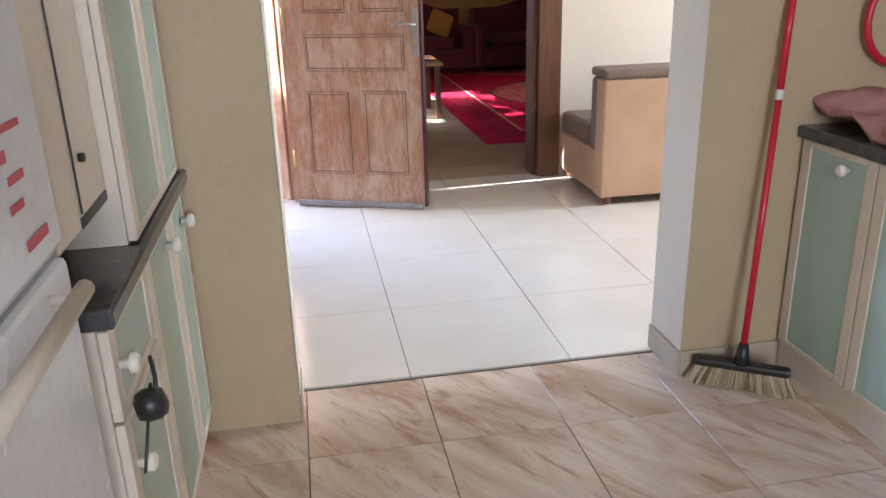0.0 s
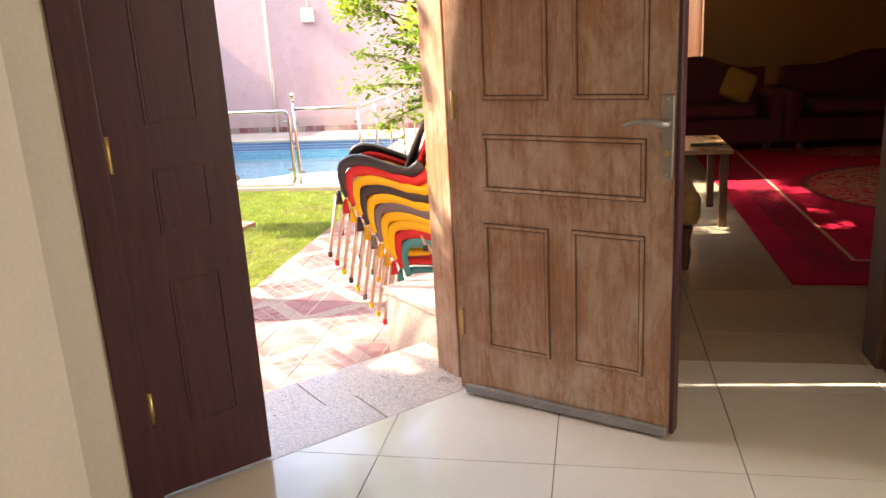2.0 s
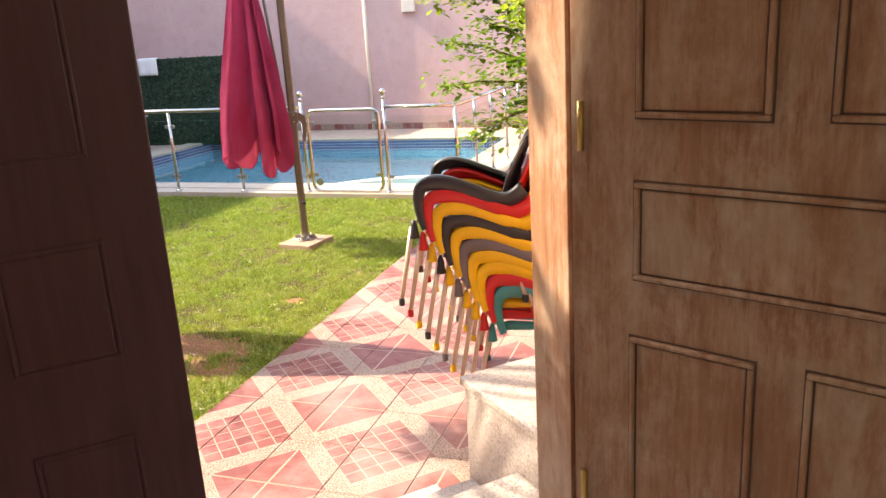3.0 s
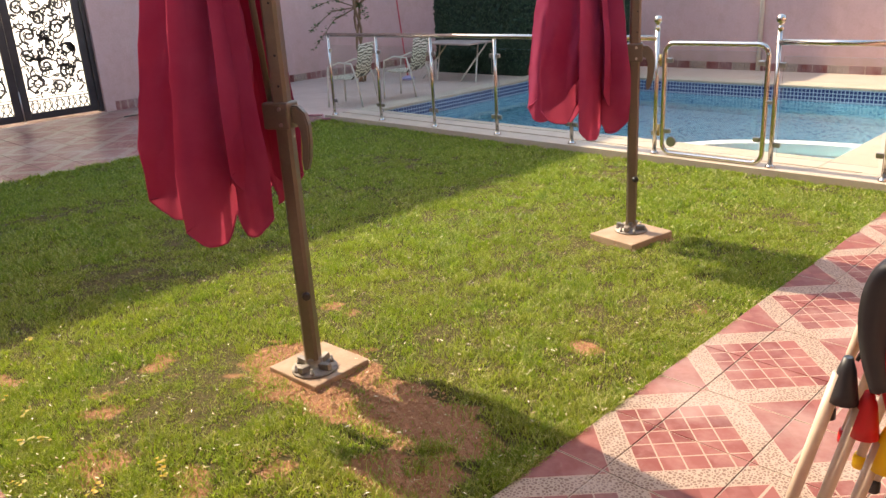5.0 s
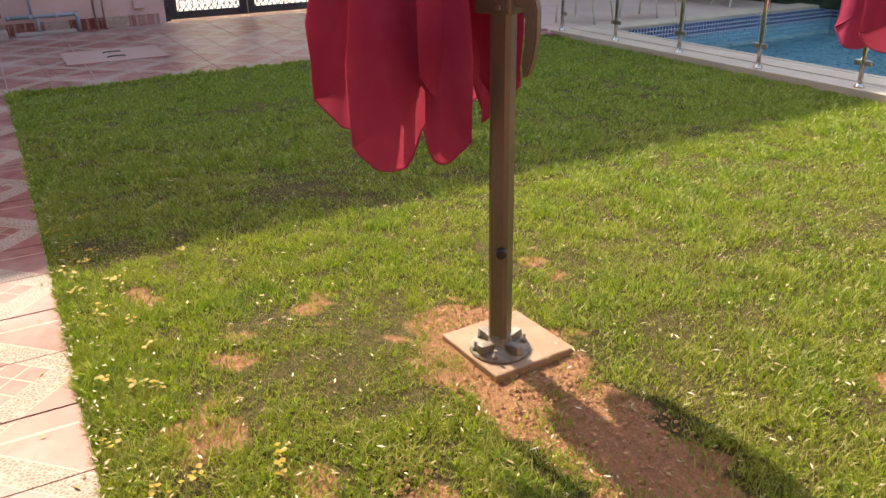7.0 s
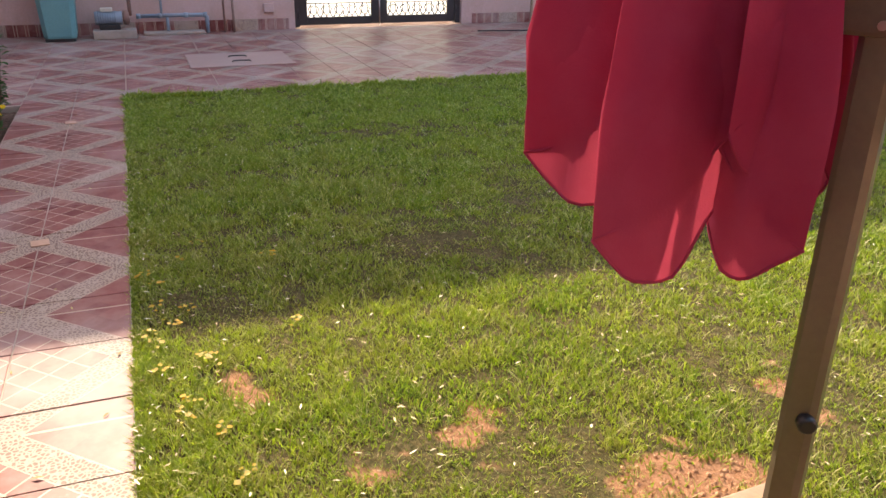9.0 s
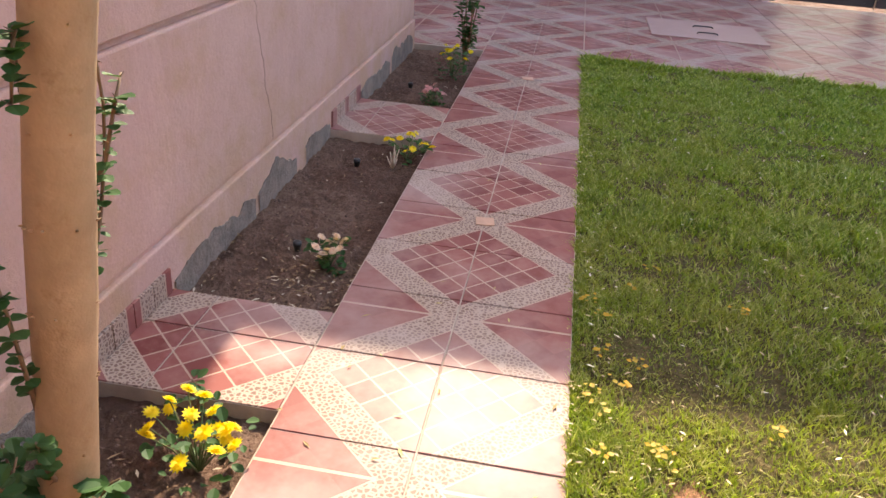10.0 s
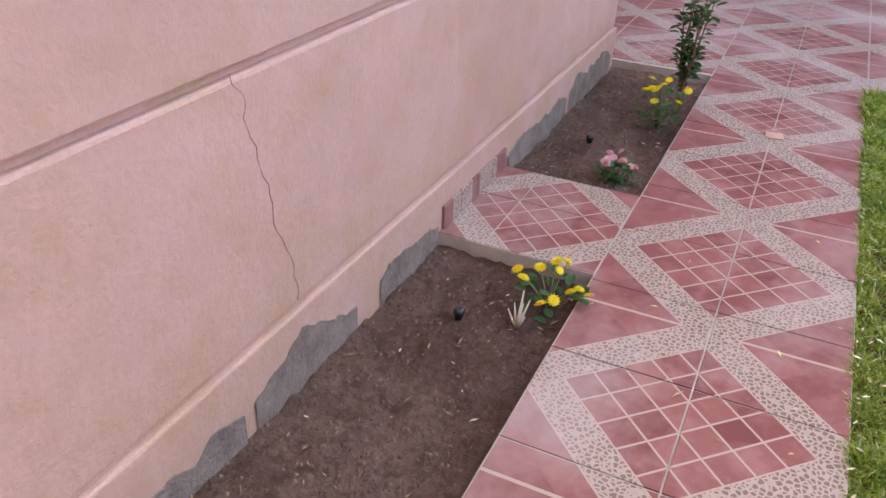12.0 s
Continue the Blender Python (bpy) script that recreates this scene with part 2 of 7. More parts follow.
def obj(name, bm, material=None, parent=None, label="", smooth=False):
    me = bpy.data.meshes.new(name)
    bm.to_mesh(me)
    bm.free()
    if smooth:
        for f in me.polygons:
            f.use_smooth = True
    ob = new(name, me)
    if isinstance(material, (list, tuple)):
        for k in material:
            me.materials.append(k)
    else:
        setmat(ob, material)
    if parent:
        ob.parent = parent
    return tagged(ob, label)


part = obj


def add_box(bm, x0, x1, y0, y1, z0, z1, m=None, bevel=0.0, mi=0):
    vs = [bm.verts.new((x, y, z)) for x in (x0, x1) for y in (y0, y1) for z in (z0, z1)]
    fs = [bm.faces.new([vs[k] for k in q]) for q in ((0, 1, 3, 2), (4, 6, 7, 5), (0, 4, 5, 1), (2, 3, 7, 6), (0, 2, 6, 4), (1, 5, 7, 3))]
    for f in fs:
        f.material_index = mi
    if bevel > 0:
        es = list({e for f in fs for e in f.edges})
        r = bmesh.ops.bevel(bm, geom=es, offset=bevel, segments=2, profile=0.5, affect="EDGES", clamp_overlap=True)
        vs = list({v for f in r["faces"] for v in f.verts} | {v for v in vs if v.is_valid})
        for f in r["faces"]:
            f.material_index = mi
    if m is not None:
        for v in vs:
            v.co = m @ v.co
    return vs


def box(x0, x1, y0, y1, z0, z1, m=None, bevel=0.0):
    bm = bmesh.new()
    add_box(bm, x0, x1, y0, y1, z0, z1, m, bevel)
    return bm


def add_tube(bm, pts, r, seg=10, caps=True, mi=0):
    """A round bar along points; r is a number or one per point."""
    pts = [Vector(p) for p in pts]
    rs = r if isinstance(r, (list, tuple)) else [r] * len(pts)
    rings = []
    side = None
    for k, p in enumerate(pts):
        d = (pts[min(k + 1, len(pts) - 1)] - pts[max(k - 1, 0)]).normalized()
        if side is None:
            side = d.orthogonal().normalized()
        side = (side - d * side.dot(d)).normalized()
        up = d.cross(side)
        rings.append([bm.verts.new(p + (side * math.cos(2 * math.pi * j / seg) + up * math.sin(2 * math.pi * j / seg)) * rs[k]) for j in range(seg)])
    for a, b in zip(rings, rings[1:]):
        for j in range(seg):
            f = bm.faces.new((a[j], a[(j + 1) % seg], b[(j + 1) % seg], b[j]))
            f.smooth = True
            f.material_index = mi
    if caps:
        bm.faces.new(list(reversed(rings[0]))).material_index = mi
        bm.faces.new(rings[-1]).material_index = mi


def tube(pts, r, seg=10):
    bm = bmesh.new()
    add_tube(bm, pts, r, seg)
    return bm


def add_prism(bm, outline, z0, z1, m=None):
    a = [bm.verts.new((x, y, z0)) for x, y in outline]
    b = [bm.verts.new((x, y, z1)) for x, y in outline]
    n = len(outline)
    bm.faces.new(list(reversed(a)))
    bm.faces.new(b)
    for k in range(n):
        bm.faces.new((a[k], a[(k + 1) % n], b[(k + 1) % n], b[k]))
    if m is not None:
        for v in a + b:
            v.co = m @ v.co
    bmesh.ops.recalc_face_normals(bm, faces=bm.faces[:])


def prism(outline, z0, z1, m=None):
    bm = bmesh.new()
    add_prism(bm, outline, z0, z1, m)
    return bm


def lathe(profile, seg=20, m=None):
    """profile: (radius, z) from the bottom up."""
    bm = bmesh.new()
    rings = []
    for r, z in profile:
        rings.append([bm.verts.new((max(r, 1e-4) * math.cos(2 * math.pi * j / seg), max(r, 1e-4) * math.sin(2 * math.pi * j / seg), z)) for j in range(seg)])
    for a, b in zip(rings, rings[1:]):
        for j in range(seg):
            bm.faces.new((a[j], a[(j + 1) % seg], b[(j + 1) % seg], b[j])).smooth = True
    bm.faces.new(list(reversed(rings[0])))
    bm.faces.new(rings[-1])
    if m is not None:
        for v in bm.verts:
            v.co = m @ v.co
    return bm


def thing(name, at=(0, 0, 0), label="", category="", group="", rz=0):
    ob = new(name)
    ob.empty_display_size = 0.1
    ob.matrix_basis = pose(*at, 0, 0, rz)
    return tagged(ob, label, category, group)


def structure(name, bm, material, label=""):
    return tagged(obj(name, bm, material), label, kind="structure")


def frame_at(x, y, z, deg):
    return pose(x, y, z, 0, 0, deg)


# The front door stands in a wall that runs cornerwise: u along it, v outwards.
DOOR_O = Vector((0.03, 4.70, 0.0))
DOOR_DEG = math.degrees(math.atan2(0.62, 0.60))
DM = pose(DOOR_O.x, DOOR_O.y, 0, 0, 0, DOOR_DEG + 180)   # local +x runs from the right jamb to the left one, local -y outwards

# ================= structure =================
LAWN = (-9.13, -2.23, 5.66, 11.38)
BEDS = [(-9.03, -7.46), (-6.87, -5.18), (-4.69, -3.0)]
WALL_Y, BED_Y = 4.39, 4.93
FENCE_Y = 11.45


def ground():
    bm = bmesh.new()
    # one sheet to the horizon with the pool's hole in it
    xs = [-400, -8.9, -2.9, 400]
    ys = [-400, 12.35, 16.1, 400]
    z = G - 0.07
    for i in range(3):
        for j in range(3):
            if i == 1 and j == 1:
                continue
            bm.faces.new([bm.verts.new(v) for v in ((xs[i], ys[j], z), (xs[i + 1], ys[j], z), (xs[i + 1], ys[j + 1], z), (xs[i], ys[j + 1], z))])
    structure("ground", bm, M_SOIL, "brown sandy soil sheet under the garden")


ground()


def plain_wall(name, x0, x1, y0, y1, z0, z1, material, label):
    return structure(name, box(x0, x1, y0, y1, z0, z1), material, label)


# garden walls
GX = -13.1
# unseen extra height, for a neighbouring building, that casts the lawn's shade edge
SHADE_TOP = G + 7.05
plain_wall("wall_gate_side", GX - 0.25, GX, 0.0, 7.78, G - 0.1, SHADE_TOP, M_PINKFAR, "pink rendered boundary wall beside the gate, raised out of view to shade the lawn")
plain_wall("wall_gate_end", GX - 0.25, GX, 10.13, 19.0, G - 0.1, SHADE_TOP, M_PINKFAR, "pink rendered boundary wall past the gate, raised out of view to shade the lawn")
plain_wall("wall_gate_head", GX - 0.25, GX, 7.78, 10.13, G + 2.55, SHADE_TOP, M_PINKFAR, "pink rendered wall above the gate, raised out of view to shade the lawn")
plain_wall("wall_pool_back", GX, 6.0, 17.6, 17.85, G - 0.1, G + 3.4, M_PINKFAR, "pink rendered wall behind the swimming pool")
plain_wall("wall_garden_south", GX, -9.03, 0.0, 0.25, G - 0.1, G + 4.8, M_PINKFAR, "pink rendered wall of the side court")
plain_wall("wall_garden_east", 6.0, 6.25, -3.0, 17.85, G - 0.1, G + 4.0, M_PINKFAR, "pink rendered wall closing the plot")

# house outside: lower course and stepped upper course with a ledge
def house_wall():
    x0, x1 = -9.03, -1.75
    ob = tagged(new("wall_house_garden"), "weathered pink stucco house wall with a ledge and a low plinth", kind="structure")
    for nm, y, z0, z1, bv in (("plinth", 0.014, -0.1, 0.172, 0.007), ("groove", -0.006, 0.1725, 0.180, 0.0), ("lower_course", 0.0, 0.1805, 0.783, 0.009), ("groove", -0.020, 0.7835, 0.803, 0.0), ("upper_course", -0.004, 0.8035, 4.8, 0.005)):
        part(nm, box(x0, x1, WALL_Y - 0.3, WALL_Y + y, G + z0, G + z1, None, bv), M_PINK, ob)
    return ob


house_wall()
plain_wall("wall_house_corner", -9.03, -8.75, 0.25, WALL_Y - 0.3, G - 0.1, G + 4.8, M_PINK, "pink stucco return wall of the house corner")
for nm, a, b in (("wall_door_left", Vector((-1.75, WALL_Y)), Vector((-1.16, 3.87))),):
    q = [a, b, b + Vector((0, -0.3)), a + Vector((0, -0.3))]
    structure(nm, prism([(v.x, v.y) for v in q], G - 0.1, G + 4.8), M_PINK, "pink stucco wall turning in to the front door")
plain_wall("wall_living_west_a", -0.13, 0.12, 5.0, 6.9, G - 0.1, G + 4.8, M_PINK, "pink stucco wall of the living room")
plain_wall("wall_living_west_b", -0.13, 0.12, 8.7, 12.0, G - 0.1, G + 4.8, M_PINK, "pink stucco wall of the living room past the window")
plain_wall("wall_living_west_sill", -0.13, 0.12, 6.9, 8.7, G - 0.1, 0.35, M_PINK, "pink stucco wall under the living room window")
plain_wall("wall_living_west_head", -0.13, 0.12, 6.9, 8.7, 2.3, G + 4.8, M_PINK, "pink stucco wall over the living room window")

# inside walls (ceiling at 2.9)
H = 2.9
for nm, q in (("wall_living_back_a", (0.12, 0.8, -0.1, H)), ("wall_living_back_b", (1.78, 6.0, -0.1, H)), ("wall_living_back_c", (0.8, 1.78, -0.1, 0.56)), ("wall_living_back_d", (0.8, 1.78, 2.4, H))):
    plain_wall(nm, q[0], q[1], 11.9, 12.1, q[2], q[3], M_TAN, "ochre painted living room back wall")
plain_wall("wall_living_east", 5.8, 6.0, 5.0, 11.9, -0.1, H, M_TAN, "ochre painted living room side wall")
plain_wall("wall_hall_back_a", 0.12, 0.22, 4.98, 5.13, -0.1, H, M_WHITEWALL, "cream painted wall beside the living room opening")
plain_wall("wall_hall_back_b", 1.775, 6.0, 4.925, 5.13, -0.1, H, M_WHITEWALL, "cream painted hall wall behind the sofa")
plain_wall("wall_hall_back_head", 0.22, 1.775, 4.925, 5.13, 2.15, H, M_WHITEWALL, "cream painted wall over the living room opening")
plain_wall("wall_hall_east", 5.8, 6.0, 2.3, 4.98, -0.1, H, M_WHITEWALL, "cream painted hall end wall")
plain_wall("wall_hall_west", -1.16, -0.96, 2.3, 3.62, -0.1, H, M_WHITEWALL, "cream painted hall wall beside the front door")
plain_wall("wall_kitchen_left_reveal", -1.16, -0.95, 2.3055, 2.50, -0.1, H, M_WHITEWALL, "cream painted hall side of the kitchen wall")
plain_wall("wall_kitchen_left", -1.16, -0.018, 2.115, 2.305, -0.1, H, M_BEIGE, "beige painted kitchen wall beside the opening")
plain_wall("wall_kitchen_right", 1.293, 6.0, 2.125, 2.345, -0.1, H, M_BEIGE, "beige painted kitchen wall with the broom corner")
plain_wall("wall_kitchen_head", -0.018, 1.293, 2.12, 2.30, 2.3, H, M_BEIGE, "beige painted wall over the kitchen opening")
plain_wall("wall_kitchen_west", -1.16, -0.96, -3.0, 2.115, -0.1, H, M_BEIGE, "beige painted kitchen side wall")
plain_wall("wall_kitchen_east", 2.28, 2.4, -3.0, 2.125, -0.1, H, M_BEIGE, "beige painted kitchen wall behind the worktop")
plain_wall("wall_kitchen_south", -1.16, 2.4, -3.2, -3.0, -0.1, H, M_BEIGE, "beige painted kitchen end wall")
tagged(obj("ceiling", box(-1.16, 6.0, -3.2, 12.1, H, H + 0.2), M_CEIL), "plain white painted ceiling", kind="structure")


# corner wall of the front door: right stub, left stub and head, in the door's own frame
def door_wall():
    L = 1.28
    for nm, a, b, z0, z1 in (("wall_door_head", -0.35, L + 0.45, 2.12, H), ("wall_door_stub", L + 0.06, L + 0.50, -0.1, 2.12)):
        structure(nm, box(a, b, -0.26, 0.0, z0, z1, DM), M_PINK if nm == "wall_door_head" else M_WHITEWALL, "painted wall round the front door")
    structure("wall_door_right", prism([(0.071, 4.745), (0.12, 4.98), (0.12, 5.0), (-0.13, 5.0), (-0.13, 4.935)], -0.1, H), M_PINK, "painted wall end beside the front door")


door_wall()

# floors
FB = structure("floor", prism([(-1.16, -3.2), (6.0, -3.2), (6.0, 12.1), (-0.13, 12.1), (-0.13, 4.99), (0.03, 4.70), (-0.92, 3.72), (-1.16, 3.62)], -0.35, -0.012), M_JOINT, "dark grouted bed under the indoor tiles")

# ================= materials of the things =================
def make_weathered():
    m = mat("weathered_brown_wood", (0.3, 0.17, 0.1), 0.55)
    n = Net(m)
    p = n.local()
    q = n.vscale(p, (14.0, 14.0, 1.1))
    grain = n.noise(q, 4.0, 6, 0.65, 0.4)
    worn = n.noise(p, 3.2, 7, 0.7, 0.3)
    speck = n.noise(n.vscale(p, (1.0, 1.0, 0.30)), 60, 6, 0.75)
    c = n.mix(n.step(grain, 0.3, 0.7), (0.25, 0.105, 0.052), (0.39, 0.205, 0.118))
    haze = n.noise(n.vscale(p, (1.0, 1.0, 0.45)), 6.5, 7, 0.72, 0.5)
    c = n.mix(n.step(haze, 0.46, 0.62, 0.0, 0.60), c, (0.50, 0.38, 0.29))
    patch = n.math("MULTIPLY", n.step(worn, 0.42, 0.62), n.step(n.math("ADD", n.math("MULTIPLY", speck, 0.8), n.math("MULTIPLY", grain, 0.35)), 0.50, 0.68))
    c = n.mix(n.math("MULTIPLY", patch, 0.45), c, (0.62, 0.50, 0.41))
    c = n.mix(n.step(n.noise(p, 1.4, 4, 0.5), 0.5, 0.8, 0, 0.5), c, (0.33, 0.125, 0.055))
    z = n.split(p)[2]
    c = n.mix(n.math("MULTIPLY", n.step(z, 0.0, 0.25, 0.5, 0.0), n.step(speck, 0.4, 0.7)), c, (0.45, 0.37, 0.30))
    n.color(c)
    n.rough(n.step(worn, 0.35, 0.7, 0.42, 0.75))
    n.bump(n.math("ADD", grain, n.math("MULTIPLY", speck, 0.3)), 0.25, 0.0025)
    return m


def make_darkwood():
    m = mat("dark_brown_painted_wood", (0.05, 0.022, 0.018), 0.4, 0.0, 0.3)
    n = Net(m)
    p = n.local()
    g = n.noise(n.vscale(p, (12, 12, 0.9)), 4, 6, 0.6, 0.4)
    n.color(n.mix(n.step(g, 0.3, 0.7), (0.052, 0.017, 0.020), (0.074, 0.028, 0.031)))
    n.rough(n.step(n.noise(p, 5, 4), 0.3, 0.7, 0.35, 0.5))
    n.bump(g, 0.15, 0.002)
    return m


M_DOOR, M_DARKDOOR = make_weathered(), make_darkwood()
# dark colour that stands in for the shade in the panel grooves
M_GROOVESHADE = mat("painted_groove_shade", (0.12, 0.060, 0.040), 0.7)
M_STEEL = mat("brushed_steel", (0.55, 0.53, 0.50), 0.32, 1.0)
M_SATIN = mottled("worn_satin_nickel", (0.42, 0.40, 0.37), (0.34, 0.32, 0.30), 8, 0.38, 0.05, 90, 1.0)
M_BRASS = mat("brass", (0.60, 0.42, 0.16), 0.35, 1.0)
M_INOX = mottled("polished_stainless", (0.62, 0.58, 0.52), (0.55, 0.50, 0.43), 3, 0.16, 0.02, 60, 1.0)
M_RUBBER = mat("grey_rubber", (0.10, 0.10, 0.11), 0.7)
M_BLACK = mat("black_plastic", (0.015, 0.015, 0.017), 0.4)


def make_glass(name, tint=(0.93, 0.97, 0.95), rough=0.02):
    m = mat(name, tint, rough)
    m.node_tree.nodes["Principled BSDF"].inputs["Transmission Weight"].default_value = 1.0
    m.node_tree.nodes["Principled BSDF"].inputs["IOR"].default_value = 1.08
    return m


M_GLASS = make_glass("fence_glass", (0.90, 0.95, 0.92))


# ================= front door =================
def moulding(bm, x0, x1, z0, z1, y, mi_shade=1):
    """A raised panel field over a flat dark sheet painted as groove shade, on the face at y that looks to -y."""
    w = 0.011
    add_box(bm, x0 - 0.004, x1 + 0.004, y - 0.002, y + 0.002, z0 - 0.004, z1 + 0.004, None, 0, mi_shade)
    for a, b, c, d in ((x0, x1, z0, z0 + w), (x0, x1, z1 - w, z1), (x0, x0 + w, z0 + w, z1 - w), (x1 - w, x1, z0 + w, z1 - w)):
        add_box(bm, a, b, y - 0.011, y + 0.002, c, d, None, 0.004)
    add_box(bm, x0 + w + 0.004, x1 - w - 0.004, y - 0.0045, y + 0.002, z0 + w + 0.004, z1 - w - 0.004, None, 0.002)


def front_door():
    # the open leaf, hinged on the right jamb; local x runs from the hinge to the lock edge, local -y is the side seen from indoors
    leaf = thing("door_leaf", (0.006, 4.63, 0.0), "weathered brown panelled wooden front door standing open", "door", rz=-22.05)
    bm = bmesh.new()
    add_box(bm, -0.028, 0.80, 0.0, 0.045, 0.018, 2.07, None, 0.003)
    for x0, x1, z0, z1 in ((0.108, 0.361, 0.214, 0.700), (0.454, 0.705, 0.216, 0.706), (0.116, 0.705, 0.826, 1.025), (0.118, 0.368, 1.150, 1.90), (0.464, 0.709, 1.152, 1.90)):
        moulding(bm, x0, x1, z0, z1, 0.0)
    part("panelled_board", bm, [M_DOOR, M_GROOVESHADE], leaf)
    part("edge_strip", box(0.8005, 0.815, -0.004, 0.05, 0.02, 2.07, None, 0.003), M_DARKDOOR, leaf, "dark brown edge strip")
    part("draught_strip", box(0.0, 0.795, -0.022, 0.0, 0.008, 0.045, None, 0.008), mottled("grey_weather_strip", (0.27, 0.26, 0.27), (0.20, 0.19, 0.2), 8, 0.5), leaf, "grey plastic draught strip")
    h = part("lock_plate", box(0.757, 0.796, -0.010, -0.001, 0.905, 1.165, None, 0.004), M_SATIN, leaf, "worn metal lock plate")
    for z in (0.918, 1.152):
        part("screw", tube([(0.777, -0.009, z), (0.777, -0.013, z)], 0.004, 8), M_STEEL, h)
    part("key_cylinder", tube([(0.777, -0.008, 0.985), (0.777, -0.018, 0.985)], 0.009, 12), M_BRASS, h, "brass key cylinder")
    bm = bmesh.new()
    add_tube(bm, [(0.777, -0.008, 1.078), (0.777, -0.055, 1.078)], 0.010)
    pts = [(0.782 - 0.130 * t, -0.055 - 0.010 * math.sin(t * 3.1), 1.076 + 0.016 * math.sin(t * 3.14) - 0.004 * t) for t in [k / 8 for k in range(9)]]
    add_tube(bm, pts, [0.011, 0.012, 0.011, 0.010, 0.009, 0.0085, 0.008, 0.0075, 0.006])
    part("lever_handle", bm, M_SATIN, h, "curved metal lever handle")
    for z in (0.25, 1.08, 1.85):
        part("hinge", tube([(-0.004, -0.004, z), (-0.004, -0.004, z + 0.10)], 0.007, 10), M_BRASS, leaf, "brass hinge knuckle")
    # the closed narrow leaf
    l2 = thing("door_leaf", (0, 0, 0), "narrow dark brown panelled door leaf shut in its frame", "door")
    l2.matrix_basis = DM
    bm = bmesh.new()
    add_box(bm, 0.885, 1.255, -0.050, -0.006, 0.012, 2.06, None, 0.003)
    # this face looks to +y, so the mouldings are turned over
    def mould2(x0, x1, z0, z1):
        w = 0.006
        for a, b, c, d in ((x0, x1, z0, z0 + w), (x0, x1, z1 - w, z1), (x0, x0 + w, z0 + w, z1 - w), (x1 - w, x1, z0 + w, z1 - w)):
            add_box(bm, a, b, -0.008, -0.0035, c, d, None, 0.001)
        add_box(bm, x0 + 0.010, x1 - 0.010, -0.008, -0.0048, z0 + 0.010, z1 - 0.010, None, 0.001)
    for z0, z1 in ((0.229, 0.708), (0.848, 1.046), (1.176, 1.93)):
        mould2(0.978, 1.136, z0, z1)
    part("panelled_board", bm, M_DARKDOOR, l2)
    for z in (0.27, 1.05):
        part("hinge", tube([(1.250, 0.004, z), (1.250, 0.004, z + 0.105)], 0.008, 10), M_BRASS, l2, "brass hinge knuckle")
    fr = tagged(new("door_1"), "brown wooden frame of the front door", kind="structure")
    fr.matrix_basis = DM
    part("jamb", box(-0.055, 0.0, -0.27, 0.0, -0.01, 2.065, None, 0.004), M_DOOR, fr, "weathered brown door jamb")
    part("jamb_stop", box(-0.01, 0.012, -0.25, -0.10, -0.008, 2.06, None, 0.003), M_DOOR, fr, "weathered brown jamb stop")
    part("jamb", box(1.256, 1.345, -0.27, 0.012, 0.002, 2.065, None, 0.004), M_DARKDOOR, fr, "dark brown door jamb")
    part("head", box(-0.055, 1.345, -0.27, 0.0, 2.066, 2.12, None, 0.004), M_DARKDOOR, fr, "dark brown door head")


front_door()


def door_steps():
    st = tagged(new("door_steps"), "pinkish granite threshold and steps at the front door", kind="structure")
    st.matrix_basis = DM
    rows = ((-0.245, -0.002, 0.0, -0.12, 0.10), (-0.53, -0.249, -0.004, -0.9, 1.7))
    for y0, y1, z, xa, xb in rows:
        for a, b in ((-0.05, 0.42), (0.424, 1.30)) if xb < 0.2 else ((-0.10, 0.55), (0.554, 1.45)):
            part("granite_slab", box(a, b, y0, y1, z - 0.03, z, None, 0.003), M_GRANITE, st)
    part("step_base", box(-0.10, 1.45, -0.50, -0.002, G - 0.1, -0.036), M_GRANITE, st)
    for k, (y0, z) in enumerate(((-0.83, -0.183), (-1.13, -0.366))):
        part("granite_slab", box(-0.10, 1.45, y0, y0 + 0.36 if k else -0.502, z - 0.03, z, None, 0.003), M_GRANITE, st)
        part("step_base", box(-0.10, 1.45, y0 + 0.02, -0.502 if k == 0 else y0 + 0.30, G - 0.1, z - 0.031), M_GRANITE, st)
    # cheek block beside the steps
    ck = tagged(new("step_cheek"), "pinkish granite cheek block beside the steps", kind="structure")
    ck.matrix_basis = DM
    part("body", box(-0.75, -0.105, -0.86, -0.30, G - 0.1, 0.155, None, 0.004), M_GRANITE, ck)
    part("coping", box(-0.76, -0.095, -0.88, -0.29, 0.157, 0.187, None, 0.005), M_GRANITE, ck)


door_steps()

# ================= stacked chairs =================
def plastic(name, c):
    m = mat(name, c, 0.35, 0, 0.5)
    n = Net(m)
    p = n.local()
    n.color(n.mix(n.step(n.noise(p, 6, 5, 0.6), 0.4, 0.75, 0, 0.30), c, tuple(min(1, v * 0.6 + 0.05) for v in c)))
    n.rough(n.step(n.noise(p, 9, 5), 0.3, 0.7, 0.30, 0.5))
    return m


PL = {"black": plastic("charcoal_plastic", (0.022, 0.022, 0.027)), "red": plastic("red_plastic", (0.55, 0.012, 0.018)),
      "yellow": plastic("yellow_plastic", (0.80, 0.50, 0.010)), "grey": plastic("grey_plastic", (0.14, 0.125, 0.14)),
      "teal": plastic("teal_plastic", (0.035, 0.26, 0.28))}
M_LEG = mottled("cream_painted_tube", (0.60, 0.48, 0.38), (0.52, 0.41, 0.33), 6, 0.4, 0.05, 60)


